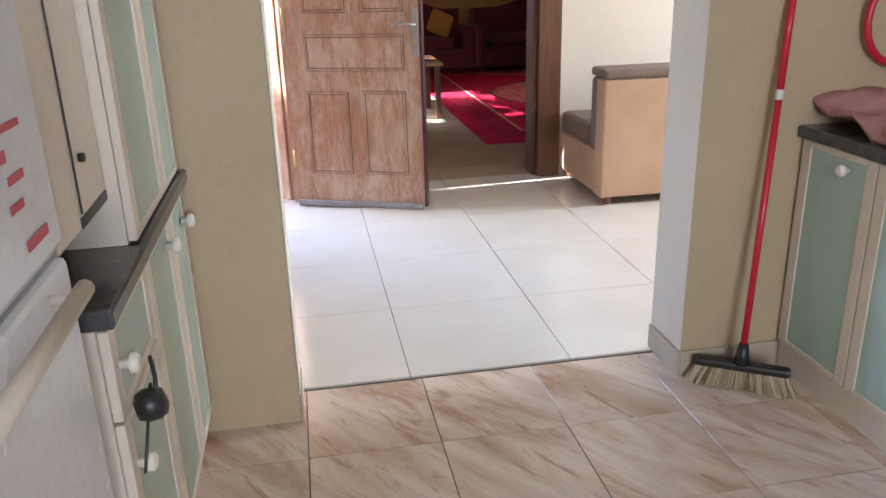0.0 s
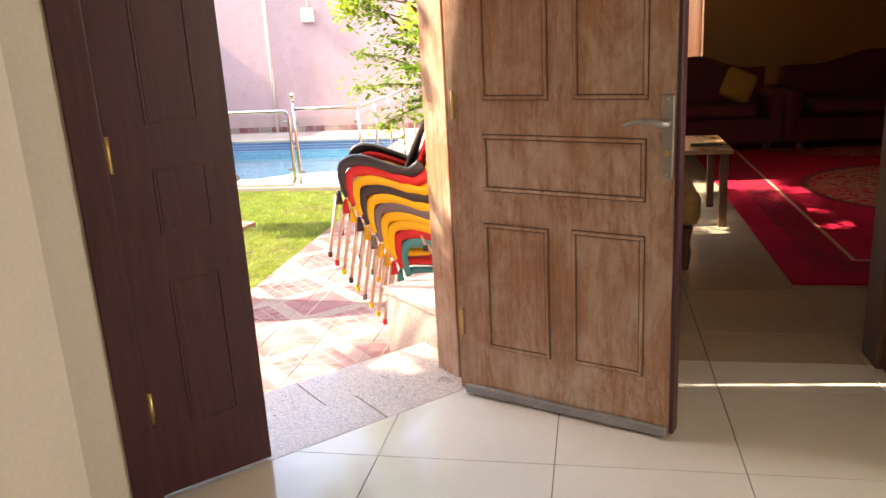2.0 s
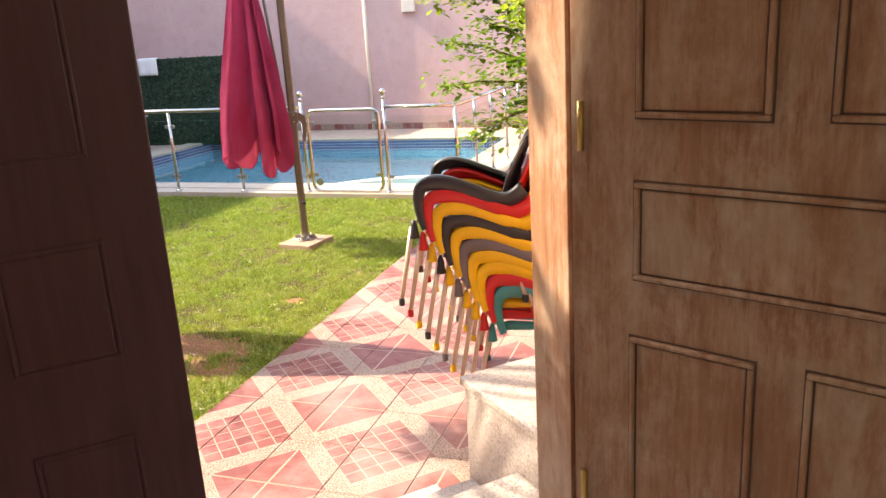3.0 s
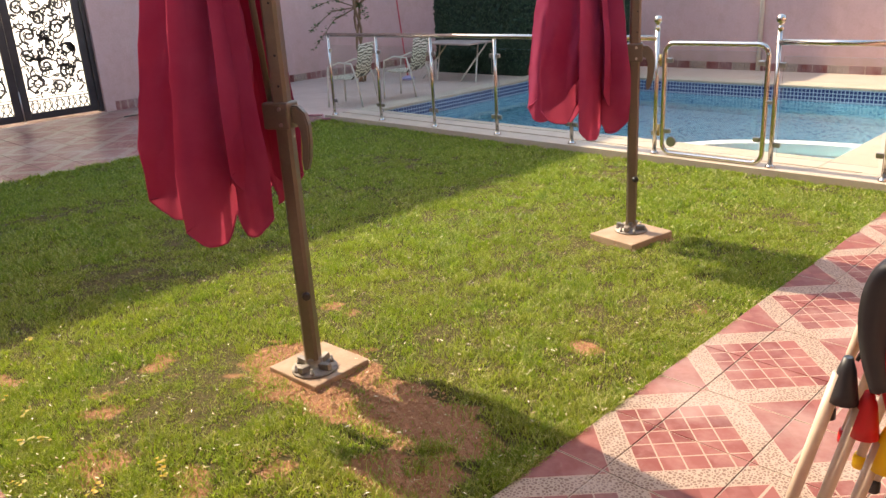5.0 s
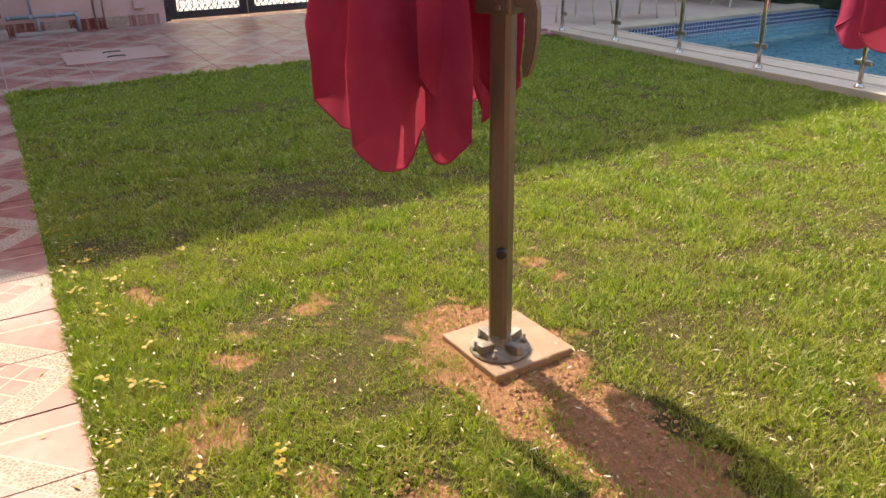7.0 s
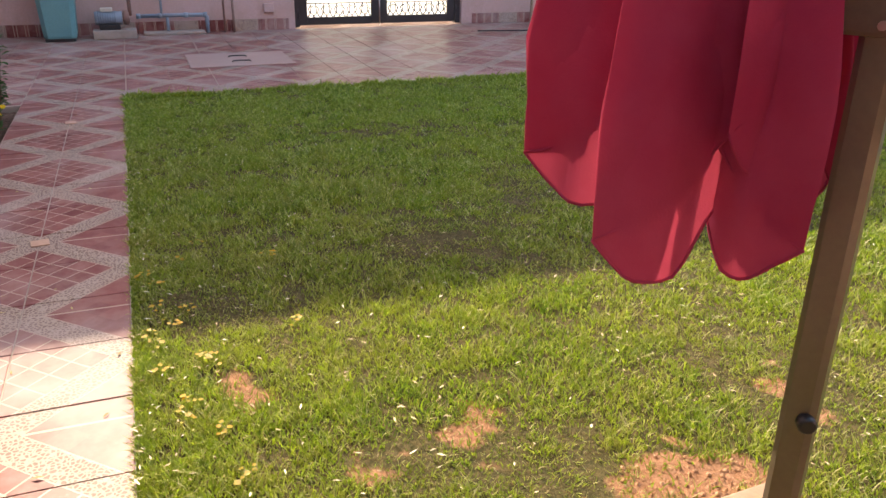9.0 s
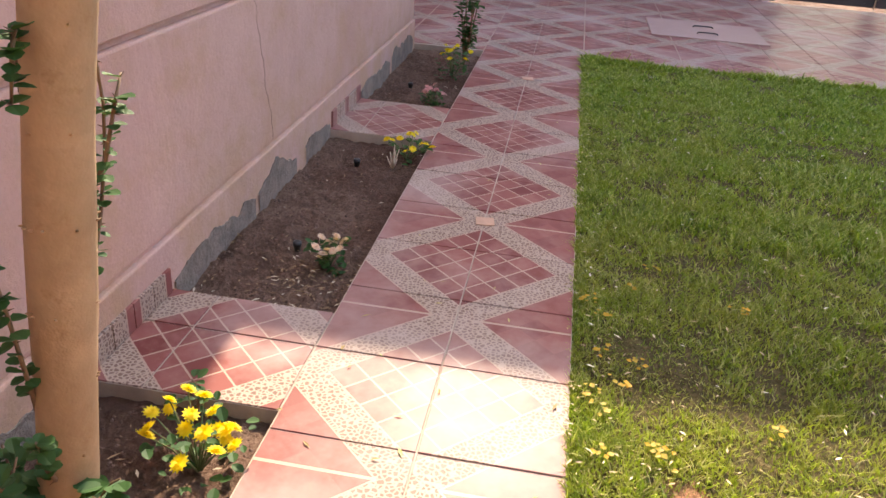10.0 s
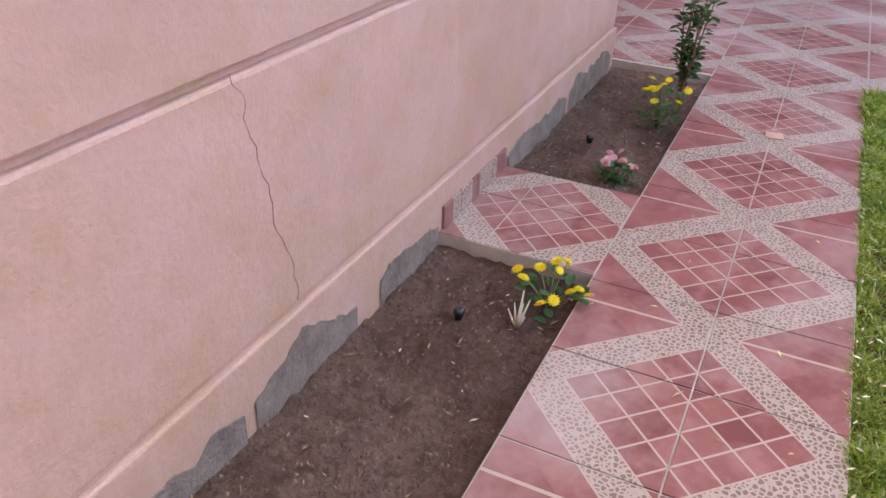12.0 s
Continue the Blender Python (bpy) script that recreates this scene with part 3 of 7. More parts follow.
def shell_grid(rows, thick=0.006):
    """rows: lists of points; a thickened sheet."""
    bm = bmesh.new()
    vs = [[bm.verts.new(p) for p in r] for r in rows]
    for a, b in zip(vs, vs[1:]):
        for j in range(len(a) - 1):
            f = bm.faces.new((a[j], a[j + 1], b[j + 1], b[j]))
            f.smooth = True
    bmesh.ops.recalc_face_normals(bm, faces=bm.faces[:])
    r = bmesh.ops.solidify(bm, geom=bm.faces[:], thickness=thick)
    for f in bm.faces:
        f.smooth = True
    return bm


CHAIRS = {}


def chair(color):
    """Local x forwards, y to its left, z up from the floor, origin on the floor in the middle."""
    m = PL[color]
    ch = thing("plastic_chair", (0, 0, 0), "", "chair", "stacked garden chairs")
    # seat and back in one curved sheet
    prof = [(0.235, 0.395), (0.225, 0.428), (0.17, 0.437), (0.06, 0.428), (-0.06, 0.418), (-0.15, 0.418), (-0.20, 0.445), (-0.235, 0.52), (-0.265, 0.62), (-0.30, 0.72), (-0.335, 0.80), (-0.355, 0.835)]
    rows = []
    for k, (x, z) in enumerate(prof):
        hw = 0.225 if k < 6 else 0.215 - 0.004 * (k - 6)
        if k == len(prof) - 1:
            hw = 0.15
        row = []
        for j in range(9):
            t = -1 + j / 4
            cup = 0.02 * t * t
            row.append((x + (0.055 * t * t if k >= 6 else 0), t * hw, z + (cup if k < 6 else 0) + (-0.035 * t * t * (1 if k >= 9 else 0))))
        rows.append(row)
    part("seat_shell", shell_grid(rows, 0.007), m, ch)
    for s in (-1, 1):
        # arm: a broad curved band from the front socket over and back to the backrest
        path = [(0.200, 0.385), (0.222, 0.45), (0.234, 0.53), (0.224, 0.60), (0.185, 0.640), (0.12, 0.656), (0.04, 0.642), (-0.05, 0.608), (-0.14, 0.572), (-0.21, 0.556), (-0.275, 0.600)]
        dep = [0.030, 0.036, 0.042, 0.050, 0.056, 0.060, 0.058, 0.055, 0.052, 0.055, 0.06]
        rws = []
        # smooth the bend
        fine, fd = [], []
        for k in range(len(path) - 1):
            p0, p1, p2, p3 = (Vector(path[max(0, min(len(path) - 1, i))]) for i in (k - 1, k, k + 1, k + 2))
            for t in (0, 0.25, 0.5, 0.75):
                fine.append(tuple(0.5 * (2 * p1 + (p2 - p0) * t + (2 * p0 - 5 * p1 + 4 * p2 - p3) * t * t + (3 * p1 - p0 - 3 * p2 + p3) * t ** 3)))
                fd.append(dep[k] * (1 - t) + dep[k + 1] * t)
        path, dep = fine + [path[-1]], fd + [dep[-1]]
        for k, (x, z) in enumerate(path):
            a = path[max(k - 1, 0)]
            b = path[min(k + 1, len(path) - 1)]
            d = Vector((b[0] - a[0], b[1] - a[1])).normalized()
            nrm = Vector((-d.y, d.x))      # to the inside of the bend
            w = dep[k] * 1.22
            yc = s * (0.262 - 0.02 * max(0, k / 4 - 8))
            rws.append([(x + nrm.x * w, yc + s * 0.020, z + nrm.y * w), (x + nrm.x * 0.012, yc + s * 0.028, z + nrm.y * 0.012), (x, yc + s * 0.018, z), (x, yc - s * 0.012, z), (x + nrm.x * 0.014, yc - s * 0.030, z + nrm.y * 0.014)])
        part("armrest", shell_grid(rws, 0.005), m, ch)
        # side skirt that joins seat and arm front
        part("side_skirt", shell_grid([[(0.205, s * 0.235, 0.385), (0.205, s * 0.230, 0.43)], [(0.15, s * 0.232, 0.39), (0.15, s * 0.228, 0.44)], [(0.0, s * 0.228, 0.39), (0.0, s * 0.224, 0.43)], [(-0.16, s * 0.226, 0.385), (-0.16, s * 0.222, 0.42)]], 0.006), m, ch)
        for fx, tx in ((0.248, 0.325), (-0.17, -0.29)):
            sx = s * (0.258 if fx > 0 else 0.222)
            fy = s * (0.275 if fx > 0 else 0.235)
            part("leg_socket", lathe([(0.026, 0.0), (0.023, 0.02), (0.016, 0.065), (0.008, 0.09)], 12, Matrix.Translation((fx + (-0.006 if fx > 0 else -0.006), sx, 0.345))), m, ch)
            lg = part("leg", tube([(fx + (tx - fx) * 0.06, sx * 1.0, 0.40), (tx, fy, 0.035)], [0.0125, 0.0115], 10), M_LEG, ch, "cream painted metal tube leg")
            part("foot_cap", lathe([(0.013, 0.0), (0.016, 0.004), (0.0155, 0.03), (0.013, 0.04)], 10, Matrix.Translation((tx + 0.002, fy, 0.0))), m, lg, "coloured plastic foot cap")
    return ch


def chair_stack():
    order = ["teal", "red", "yellow", "yellow", "grey", "yellow", "black", "yellow", "red", "black"]
    words = {"teal": "teal plastic armchair with cream legs under the stack", "red": "red plastic armchair with cream legs in the stack",
             "yellow": "yellow plastic armchair with cream legs in the stack", "grey": "grey plastic armchair with cream legs in the stack",
             "black": "charcoal plastic armchair with cream legs in the stack"}
    foot_top = Vector((-1.130, 6.490, 0.010))
    f = Vector((-0.985, -0.17, 0)).normalized()
    ang = math.degrees(math.atan2(f.y, f.x))
    left = Vector((-f.y, f.x, 0))
    made = {}
    for k, c in enumerate(order):
        n = 9 - k
        foot = foot_top + Vector((0.038 * n, 0.012 * n, -0.0622 * n))
        o = foot - f * 0.277 - left * 0.275
        tilt = 0
        m = pose(o.x, o.y, o.z, 0, tilt, ang)
        if c in made:
            copy_thing(made[c], m)
        else:
            ch = chair(c)
            ch.matrix_basis = m
            ch["label"] = words[c]
            made[c] = ch


chair_stack()


# ================= cantilever umbrellas =================
def make_cloth():
    m = mat("crimson_canvas", (0.42, 0.02, 0.05), 0.85, 0, 0.2)
    n = Net(m)
    p = n.local()
    c = n.mix(n.step(n.noise(p, 2.5, 5, 0.6), 0.35, 0.7), (0.33, 0.026, 0.082), (0.43, 0.062, 0.145))
    n.color(c)
    n.bump(n.math("ADD", n.noise(p, 220, 2), n.noise(p, 9, 3)), 0.25, 0.003)
    b = n.b
    tr = n.t.nodes.new("ShaderNodeBsdfTranslucent")
    tr.inputs[0].default_value = (0.68, 0.09, 0.15, 1)
    mx = n.t.nodes.new("ShaderNodeMixShader")
    mx.inputs[0].default_value = 0.20
    out = n.t.nodes["Material Output"]
    n.t.links.new(b.outputs[0], mx.inputs[1])
    n.t.links.new(tr.outputs[0], mx.inputs[2])
    n.t.links.new(mx.outputs[0], out.inputs[0])
    return m


M_CLOTH = make_cloth()
M_POLE = mottled("bronze_painted_aluminium", (0.16, 0.125, 0.095), (0.20, 0.16, 0.12), 3, 0.4, 0.1, 70, 0.35)
M_SLAB = mottled("buff_stone_slab", (0.40, 0.28, 0.19), (0.31, 0.20, 0.13), 6, 0.85, 0.5, 60, c3=(0.40, 0.20, 0.11))
M_CAST = mottled("dirty_cast_metal", (0.20, 0.18, 0.16), (0.34, 0.30, 0.26), 20, 0.55, 0.4, 60, 0.6)


def z_crease(k, u):
    """Height, as a share of the cloth's drop, at which a slanting fold line crosses."""
    return 0.72 + 0.06 * math.sin(k * 2.3) - 0.10 * u


def umbrella(at, slab, cloth_dir, label, seed):
    rnd = random.Random(seed)
    um = thing("cantilever_umbrella", (at[0], at[1], G), label, "umbrella", "garden umbrellas")
    part("base_slab", box(-slab[2], slab[2], -slab[3], slab[3], -0.03, 0.036, pose(slab[0], slab[1], slab[5], 0, 0, slab[4]), 0.006), M_SLAB, um, "buff stone base slab")
    bm = lathe([(0.105, 0.036), (0.105, 0.046), (0.045, 0.05), (0.038, 0.085), (0.036, 0.10)], 16)
    bmesh.ops.translate(bm, verts=bm.verts[:], vec=(0, 0, slab[5]))
    fl = part("flange", bm, M_CAST, um, "cast metal foot flange")
    for k in range(6):
        a = k * math.pi / 3 + 0.3
        x, y = 0.088 * math.cos(a), 0.088 * math.sin(a)
        part("bolt", lathe([(0.011, 0.046), (0.011, 0.056), (0.006, 0.058), (0.006, 0.078)], 8, Matrix.Translation((x, y, slab[5]))), M_CAST, fl)
    for k in range(4):
        a = k * math.pi / 2 + 0.2
        part("clamp_lug", box(-0.010, 0.055, -0.014, 0.014, 0.045, 0.075, pose(0.05 * math.cos(a), 0.05 * math.sin(a), slab[5], 0, -8, math.degrees(a)), 0.004), M_CAST, fl)
    s = 0.033
    c = 0.012
    oct_ = [(s - c, -s), (s, -s + c), (s, s - c), (s - c, s), (-s + c, s), (-s, s - c), (-s, -s + c), (-s + c, -s)]
    part("pole", prism(oct_, 0.07, 2.45, pose(0, 0, 0, 0, 0, 32)), M_POLE, um, "bronze painted square pole")
    part("clamp_knob", lathe([(0.017, 0), (0.019, 0.006), (0.019, 0.022), (0.014, 0.028)], 12, pose(0.028, -0.018, 0.39, 90, 0, 62)), M_BLACK, um, "black clamp knob")
    # sliding sleeve with its curved grip; they point away from the cloth
    gd = math.degrees(math.atan2(-cloth_dir[1], -cloth_dir[0])) + 6
    gm = pose(0, 0, 1.19, 0, 0, gd)
    sl = part("sleeve", box(-0.075, 0.048, -0.044, 0.044, -0.065, 0.045, gm, 0.008), M_POLE, um, "bronze sliding sleeve")
    bm = bmesh.new()
    ring = [(0.03, 0.03), (0.075, 0.028), (0.105, 0.0), (0.118, -0.05), (0.118, -0.12), (0.108, -0.19), (0.092, -0.235), (0.076, -0.24), (0.070, -0.20), (0.078, -0.14), (0.078, -0.08), (0.066, -0.045), (0.03, -0.035)]
    lo = [bm.verts.new((x, -0.017, z)) for x, z in ring]
    hi = [bm.verts.new((x, 0.017, z)) for x, z in ring]
    bm.faces.new(lo)
    bm.faces.new(list(reversed(hi)))
    for k in range(len(ring)):
        bm.faces.new((lo[k], hi[k], hi[(k + 1) % len(ring)], lo[(k + 1) % len(ring)]))
    bmesh.ops.recalc_face_normals(bm, faces=bm.faces[:])
    bmesh.ops.bevel(bm, geom=[e for e in bm.edges if abs(e.verts[0].co.y - e.verts[1].co.y) < 1e-6], offset=0.006, segments=2, affect="EDGES")
    for v in bm.verts:
        v.co = gm @ v.co
    part("grip", bm, M_POLE, sl, "curved bronze grip handle")
    for z in (0.02, -0.045):
        part("rivet", tube([gm @ Vector((0.01, -0.050, z)), gm @ Vector((0.01, -0.042, z))], 0.008, 10), M_STEEL, sl)
    for z in (1.42, 1.62, 1.30):
        part("pin_hole", tube([gm @ Vector((0.012, -0.0345, z - 1.19)), gm @ Vector((0.012, -0.028, z - 1.19))], 0.005, 8), M_BLACK, um, "small dark pin hole")
    # strut from the sleeve up and the arm over it
    cd = Vector((cloth_dir[0], cloth_dir[1], 0)).normalized()
    off = math.hypot(*cloth_dir)
    part("arm", tube([cd * 0.0 + Vector((0, 0, 2.40)), cd * off + Vector((0, 0, 2.62))], 0.024, 10), M_POLE, um, "bronze top arm")
    part("strut", tube([cd * 0.06 + Vector((0, 0, 1.22)), cd * off * 0.55 + Vector((0, 0, 2.48))], 0.013, 8), M_POLE, um, "thin bronze strut")
    part("rib_hub", lathe([(0.04, 2.50), (0.06, 2.53), (0.06, 2.60), (0.03, 2.63)], 14, Matrix.Translation(cd * off)), M_POLE, um, "bronze rib hub")
    # folded canopy: overlapping hanging folds, each an outer face and a turned back face
    cx, cy = cloth_dir
    pd = math.atan2(-cy, -cx)
    can = bmesh.new()
    specs = [(-2.85, 1.0, 0.86), (-2.22, 1.02, 0.87), (-1.50, 1.0, 0.765), (-1.0, 0.82, 0.965), (-0.52, 0.86, 0.79, -1), (0.15, 0.55, 0.86), (0.95, 0.78, 0.88), (1.85, 0.95, 0.80), (2.70, 1.0, 0.86)]
    for k, (a, rr, zb, *way) in enumerate(specs):
        way = way[0] if way else 1
        a += pd + rnd.uniform(-0.05, 0.05)
        zb += rnd.uniform(-0.012, 0.012)
        nz = 30
        for side in (0, 1):
            rows = []
            for i in range(nz):
                t = i / (nz - 1)
                R = (0.06 + 0.32 * min(1, t * 1.15) ** 0.75) * rr
                row = []
                for j in range(13):
                    u = j / 12
                    if side == 0:
                        aa, r = a + way * 0.80 * u, R * (1 - 0.38 * u ** 1.3 - 0.30 * math.sin(math.pi * u) * (1 - 0.4 * t))
                        hem = 0.26 * u ** 1.15
                    else:
                        aa, r = a + way * 0.66 * u ** 1.15, R * (1 - 0.50 * u)
                        hem = -0.085 * math.sin(math.pi * min(1, 1.15 * u)) + 0.16 * max(0, u - 0.6)
                    r += (0.034 * noise.noise(Vector((k * 3.1, t * 4.0, aa * 2.0))) + 0.016 * noise.noise(Vector((k * 1.7, t * 13.0 + u * 5, aa * 3.0)))) * t * (1 - 0.4 * side)
                    # soft pleats and a few slanting creases
                    r += 0.010 * math.sin(aa * 17 + k * 2.0 + 2.5 * t) * t + 0.007 * math.exp(-((z_crease(k, u) - t) / 0.012) ** 2)
                    hem += 0.012 * noise.noise(Vector((k, u * 4, side)))
                    z = 2.52 - t * (2.52 - zb - hem)
                    row.append(can.verts.new((cx + r * math.cos(aa), cy + r * math.sin(aa), z)))
                rows.append(row)
            for p, q in zip(rows, rows[1:]):
                for j in range(12):
                    can.faces.new((p[j], p[j + 1], q[j + 1], q[j]))
            # stitched hem
            add_tube(can, [v.co + Vector((0, 0, -0.001)) for v in rows[-1]], 0.0032, 5)
    bmesh.ops.remove_doubles(can, verts=can.verts[:], dist=0.0004)
    for f in can.faces:
        f.smooth = True
    cn = part("canopy", can, M_CLOTH, um, "folded crimson canvas canopy")
    part("canopy_cap", lathe([(0.10, 2.40), (0.085, 2.50), (0.03, 2.56)], 16, Matrix.Translation((cx, cy, 0))), M_CLOTH, cn)
    return um


umbrella((-3.455, 6.955), (-0.03, 0.05, 0.165, 0.165, 3, -0.022), (-0.265, -0.085), "closed crimson cantilever umbrella in a bare patch of lawn", 4)
umbrella((-3.34, 9.45), (0.02, -0.03, 0.175, 0.20, -8, 0.0), (-0.27, -0.12), "closed crimson cantilever umbrella nearer the pool", 11)


# ================= lawn =================
def leafmat(name, c1, c2, rough=0.5, trans=0.35):
    m = mat(name, c1, rough, 0, 0.3)
    n = Net(m)
    c = n.mix(n.island(), c1, c2)
    c = n.mix(n.step(n.noise(n.pos(), 2.0, 4), 0.35, 0.7, 0, 0.5), c, tuple(v * 0.7 for v in c2))
    n.color(c)
    tr = n.t.nodes.new("ShaderNodeBsdfTranslucent")
    n.put(tr.inputs[0], n.mix(1.0, c, (1.9, 1.9, 0.8), "MULTIPLY"))
    mx = n.t.nodes.new("ShaderNodeMixShader")
    mx.inputs[0].default_value = trans
    n.t.links.new(n.b.outputs[0], mx.inputs[1])
    n.t.links.new(tr.outputs[0], mx.inputs[2])
    n.t.links.new(mx.outputs[0], n.t.nodes["Material Output"].inputs[0])
    return m


def sheet(name, verts, faces, material, label="", kind="stuff", smooth=False):
    me = bpy.data.meshes.new(name)
    me.from_pydata(verts, [], faces)
    me.update()
    me.materials.append(material)
    ob = new(name, me)
    return tagged(ob, label, kind=kind)


BARE = [(-3.46, 6.93, 0.41, 0.31), (-2.85, 6.98, 0.45, 0.22), (-2.55, 6.70, 0.28, 0.16), (-3.0, 6.40, 0.14, 0.08), (-5.0, 7.45, 0.16, 0.07), (-3.85, 6.15, 0.22, 0.13), (-4.15, 6.55, 0.14, 0.16),
        (-3.34, 9.45, 0.25, 0.23), (-2.65, 7.9, 0.14, 0.07), (-2.9, 7.6, 0.12, 0.06), (-4.5, 5.95, 0.24, 0.12), (-3.5, 5.95, 0.24, 0.13), (-2.45, 8.6, 0.10, 0.07), (-3.2, 6.15, 0.22, 0.10), (-4.0, 7.5, 0.22, 0.07)]


def bareness(x, y):
    b = 0.0
    nz = noise.noise(Vector((x * 4.1, y * 4.1, 3.0))) * 0.9 + noise.noise(Vector((x * 11, y * 11, 1.0))) * 1.1
    for cx, cy, rx, ry in BARE:
        d = math.hypot((x - cx) / rx, (y - cy) / ry) + nz * (0.45 if rx > 0.4 else 1.0)
        b = max(b, (1.12 - d) * (1.0 if rx > 0.27 else 0.36))
    return max(0.0, min(1.0, b * 2.2))


def lawn():
    x0, x1, y0, y1 = LAWN
    m = mat("lawn_soil", (0.2, 0.15, 0.08), 0.95, 0, 0.1)
    n = Net(m)
    p = n.pos()
    g = n.t.nodes.new("ShaderNodeAttribute")
    g.attribute_name = "bare"
    bare = n.step(n.math("ADD", g.outputs["Fac"], n.math("MULTIPLY", n.math("SUBTRACT", n.noise(p, 25, 5, 0.7), 0.5), 0.6)), 0.3, 0.55)
    f = n.noise(p, 55, 6, 0.7)
    dirt = n.mix(n.step(f, 0.35, 0.7), (0.34, 0.160, 0.085), (0.47, 0.255, 0.150))
    turf = n.mix(n.step(f, 0.4, 0.7), (0.070, 0.062, 0.025), (0.19, 0.14, 0.065))
    n.color(n.mix(bare, turf, dirt))
    n.bump(n.math("ADD", f, n.noise(p, 16, 4)), 0.9, 0.03)
    step = 0.06
    nx, ny = int((x1 - x0) / step), int((y1 - y0) / step)
    vs, fs, bare_v = [], [], []
    for i in range(nx + 1):
        for j in range(ny + 1):
            x, y = x0 + (x1 - x0) * i / nx, y0 + (y1 - y0) * j / ny
            b = bareness(x, y)
            edge = min(x - x0, x1 - x, y - y0, y1 - y)
            z = G - 0.012 + 0.012 * noise.noise(Vector((x * 1.5, y * 1.5, 0))) + (0.012 * noise.noise(Vector((x * 14, y * 14, 5))) if b > 0.2 else 0.004 * noise.noise(Vector((x * 8, y * 8, 5))))
            if edge < 0.01:
                z = G - 0.03
            vs.append((x, y, z))
            bare_v.append(b)
    for i in range(nx):
        for j in range(ny):
            a = i * (ny + 1) + j
            fs.append((a, a + ny + 1, a + ny + 2, a + 1))
    ob = sheet("lawn_ground", vs, fs, m, "sunlit garden turf soil with bare orange patches", "structure")
    at = ob.data.attributes.new("bare", "FLOAT", "POINT")
    at.data.foreach_set("value", bare_v)
    for q in ob.data.polygons:
        q.use_smooth = True
    # blades
    rs = np.random.RandomState(5)
    N = 680000
    # denser towards the path corner where one walks
    X = x0 + (x1 - x0) * (1 - rs.rand(N) ** 1.35)
    Y = y0 + (y1 - y0) * rs.rand(N) ** 1.35
    grid = np.array(bare_v).reshape(nx + 1, ny + 1)
    gi = np.clip(((X - x0) / (x1 - x0) * nx).astype(int), 0, nx)
    gj = np.clip(((Y - y0) / (y1 - y0) * ny).astype(int), 0, ny)
    tuft = np.array([noise.noise(Vector((x0 + a * 0.2, y0 + b * 0.2, 9.0))) for a in range(60) for b in range(60)]).reshape(60, 60)
    tx = np.clip(((X - x0) * 5).astype(int), 0, 59)
    ty = np.clip(((Y - y0) * 5).astype(int), 0, 59)
    fine = np.array([0.5 + 0.9 * noise.noise(Vector((a * 0.33, b * 0.33, 4.0))) + 0.5 * noise.noise(Vector((a * 0.11, b * 0.11, 7.0))) for a in range(240) for b in range(240)]).reshape(240, 240)
    fx = np.clip(((X - x0) * 24).astype(int), 0, 239)
    fy = np.clip(((Y - y0) * 24).astype(int), 0, 239)
    thick = np.clip(fine[fx, fy], 0, 1)
    keep = (rs.rand(N) > grid[gi, gj] * 0.90) & (rs.rand(N) < 0.22 + 1.0 * thick)
    thick = thick[keep]
    X, Y, tf = X[keep], Y[keep], tuft[tx, ty][keep]
    n_ = len(X)
    h = 0.009 + 0.014 * rs.rand(n_) + 0.010 * np.clip(tf, -0.5, 1) + 0.015 * thick
    h[rs.rand(n_) < 0.02] *= 1.8
    edge = np.minimum(np.minimum(X - x0, x1 - X), np.minimum(Y - y0, y1 - Y))
    h = h * np.where((edge < 0.12) & (X < x0 + 0.4), 1.7, 1.0)
    w = 0.0016 + 0.0014 * rs.rand(n_)
    a = rs.rand(n_) * 2 * np.pi
    lean = h * (0.2 + 1.3 * rs.rand(n_))
    b = rs.rand(n_) * 2 * np.pi
    Z = np.full(n_, G - 0.016)
    far = np.hypot(X + 2.0, Y - 5.5)
    w = w * (0.9 + np.clip((far - 3) * 0.3, 0, 1.4))
    V = np.zeros((n_, 5, 3))
    dx, dy = np.cos(a) * w, np.sin(a) * w
    lx, ly = np.cos(b) * lean, np.sin(b) * lean
    V[:, 0] = np.stack([X - dx, Y - dy, Z], 1)
    V[:, 1] = np.stack([X + dx, Y + dy, Z], 1)
    V[:, 2] = np.stack([X + dx * 0.8 + lx * 0.35, Y + dy * 0.8 + ly * 0.35, Z + h * 0.6], 1)
    V[:, 3] = np.stack([X - dx * 0.8 + lx * 0.35, Y - dy * 0.8 + ly * 0.35, Z + h * 0.6], 1)
    V[:, 4] = np.stack([X + lx, Y + ly, Z + h], 1)
    base = np.arange(n_)[:, None] * 5
    q = (base + np.array([[0, 1, 2, 3]])).ravel()
    t = (base + np.array([[3, 2, 4]])).ravel()
    me = bpy.data.meshes.new("lawn_grass")
    me.vertices.add(n_ * 5)
    me.vertices.foreach_set("co", V.ravel())
    me.loops.add(n_ * 7)
    me.loops.foreach_set("vertex_index", np.concatenate([q, t]))
    me.polygons.add(n_ * 2)
    me.polygons.foreach_set("loop_start", np.concatenate([np.arange(n_) * 4, n_ * 4 + np.arange(n_) * 3]))
    me.update(calc_edges=True)
    gm = leafmat("grass_blades", (0.042, 0.105, 0.016), (0.28, 0.39, 0.056), 0.45, 0.35)
    nn = Net(gm)
    # dry straw blades among the green
    old = nn.b.inputs["Base Color"].links[0].from_socket
    px, py, pz = nn.split(nn.pos())
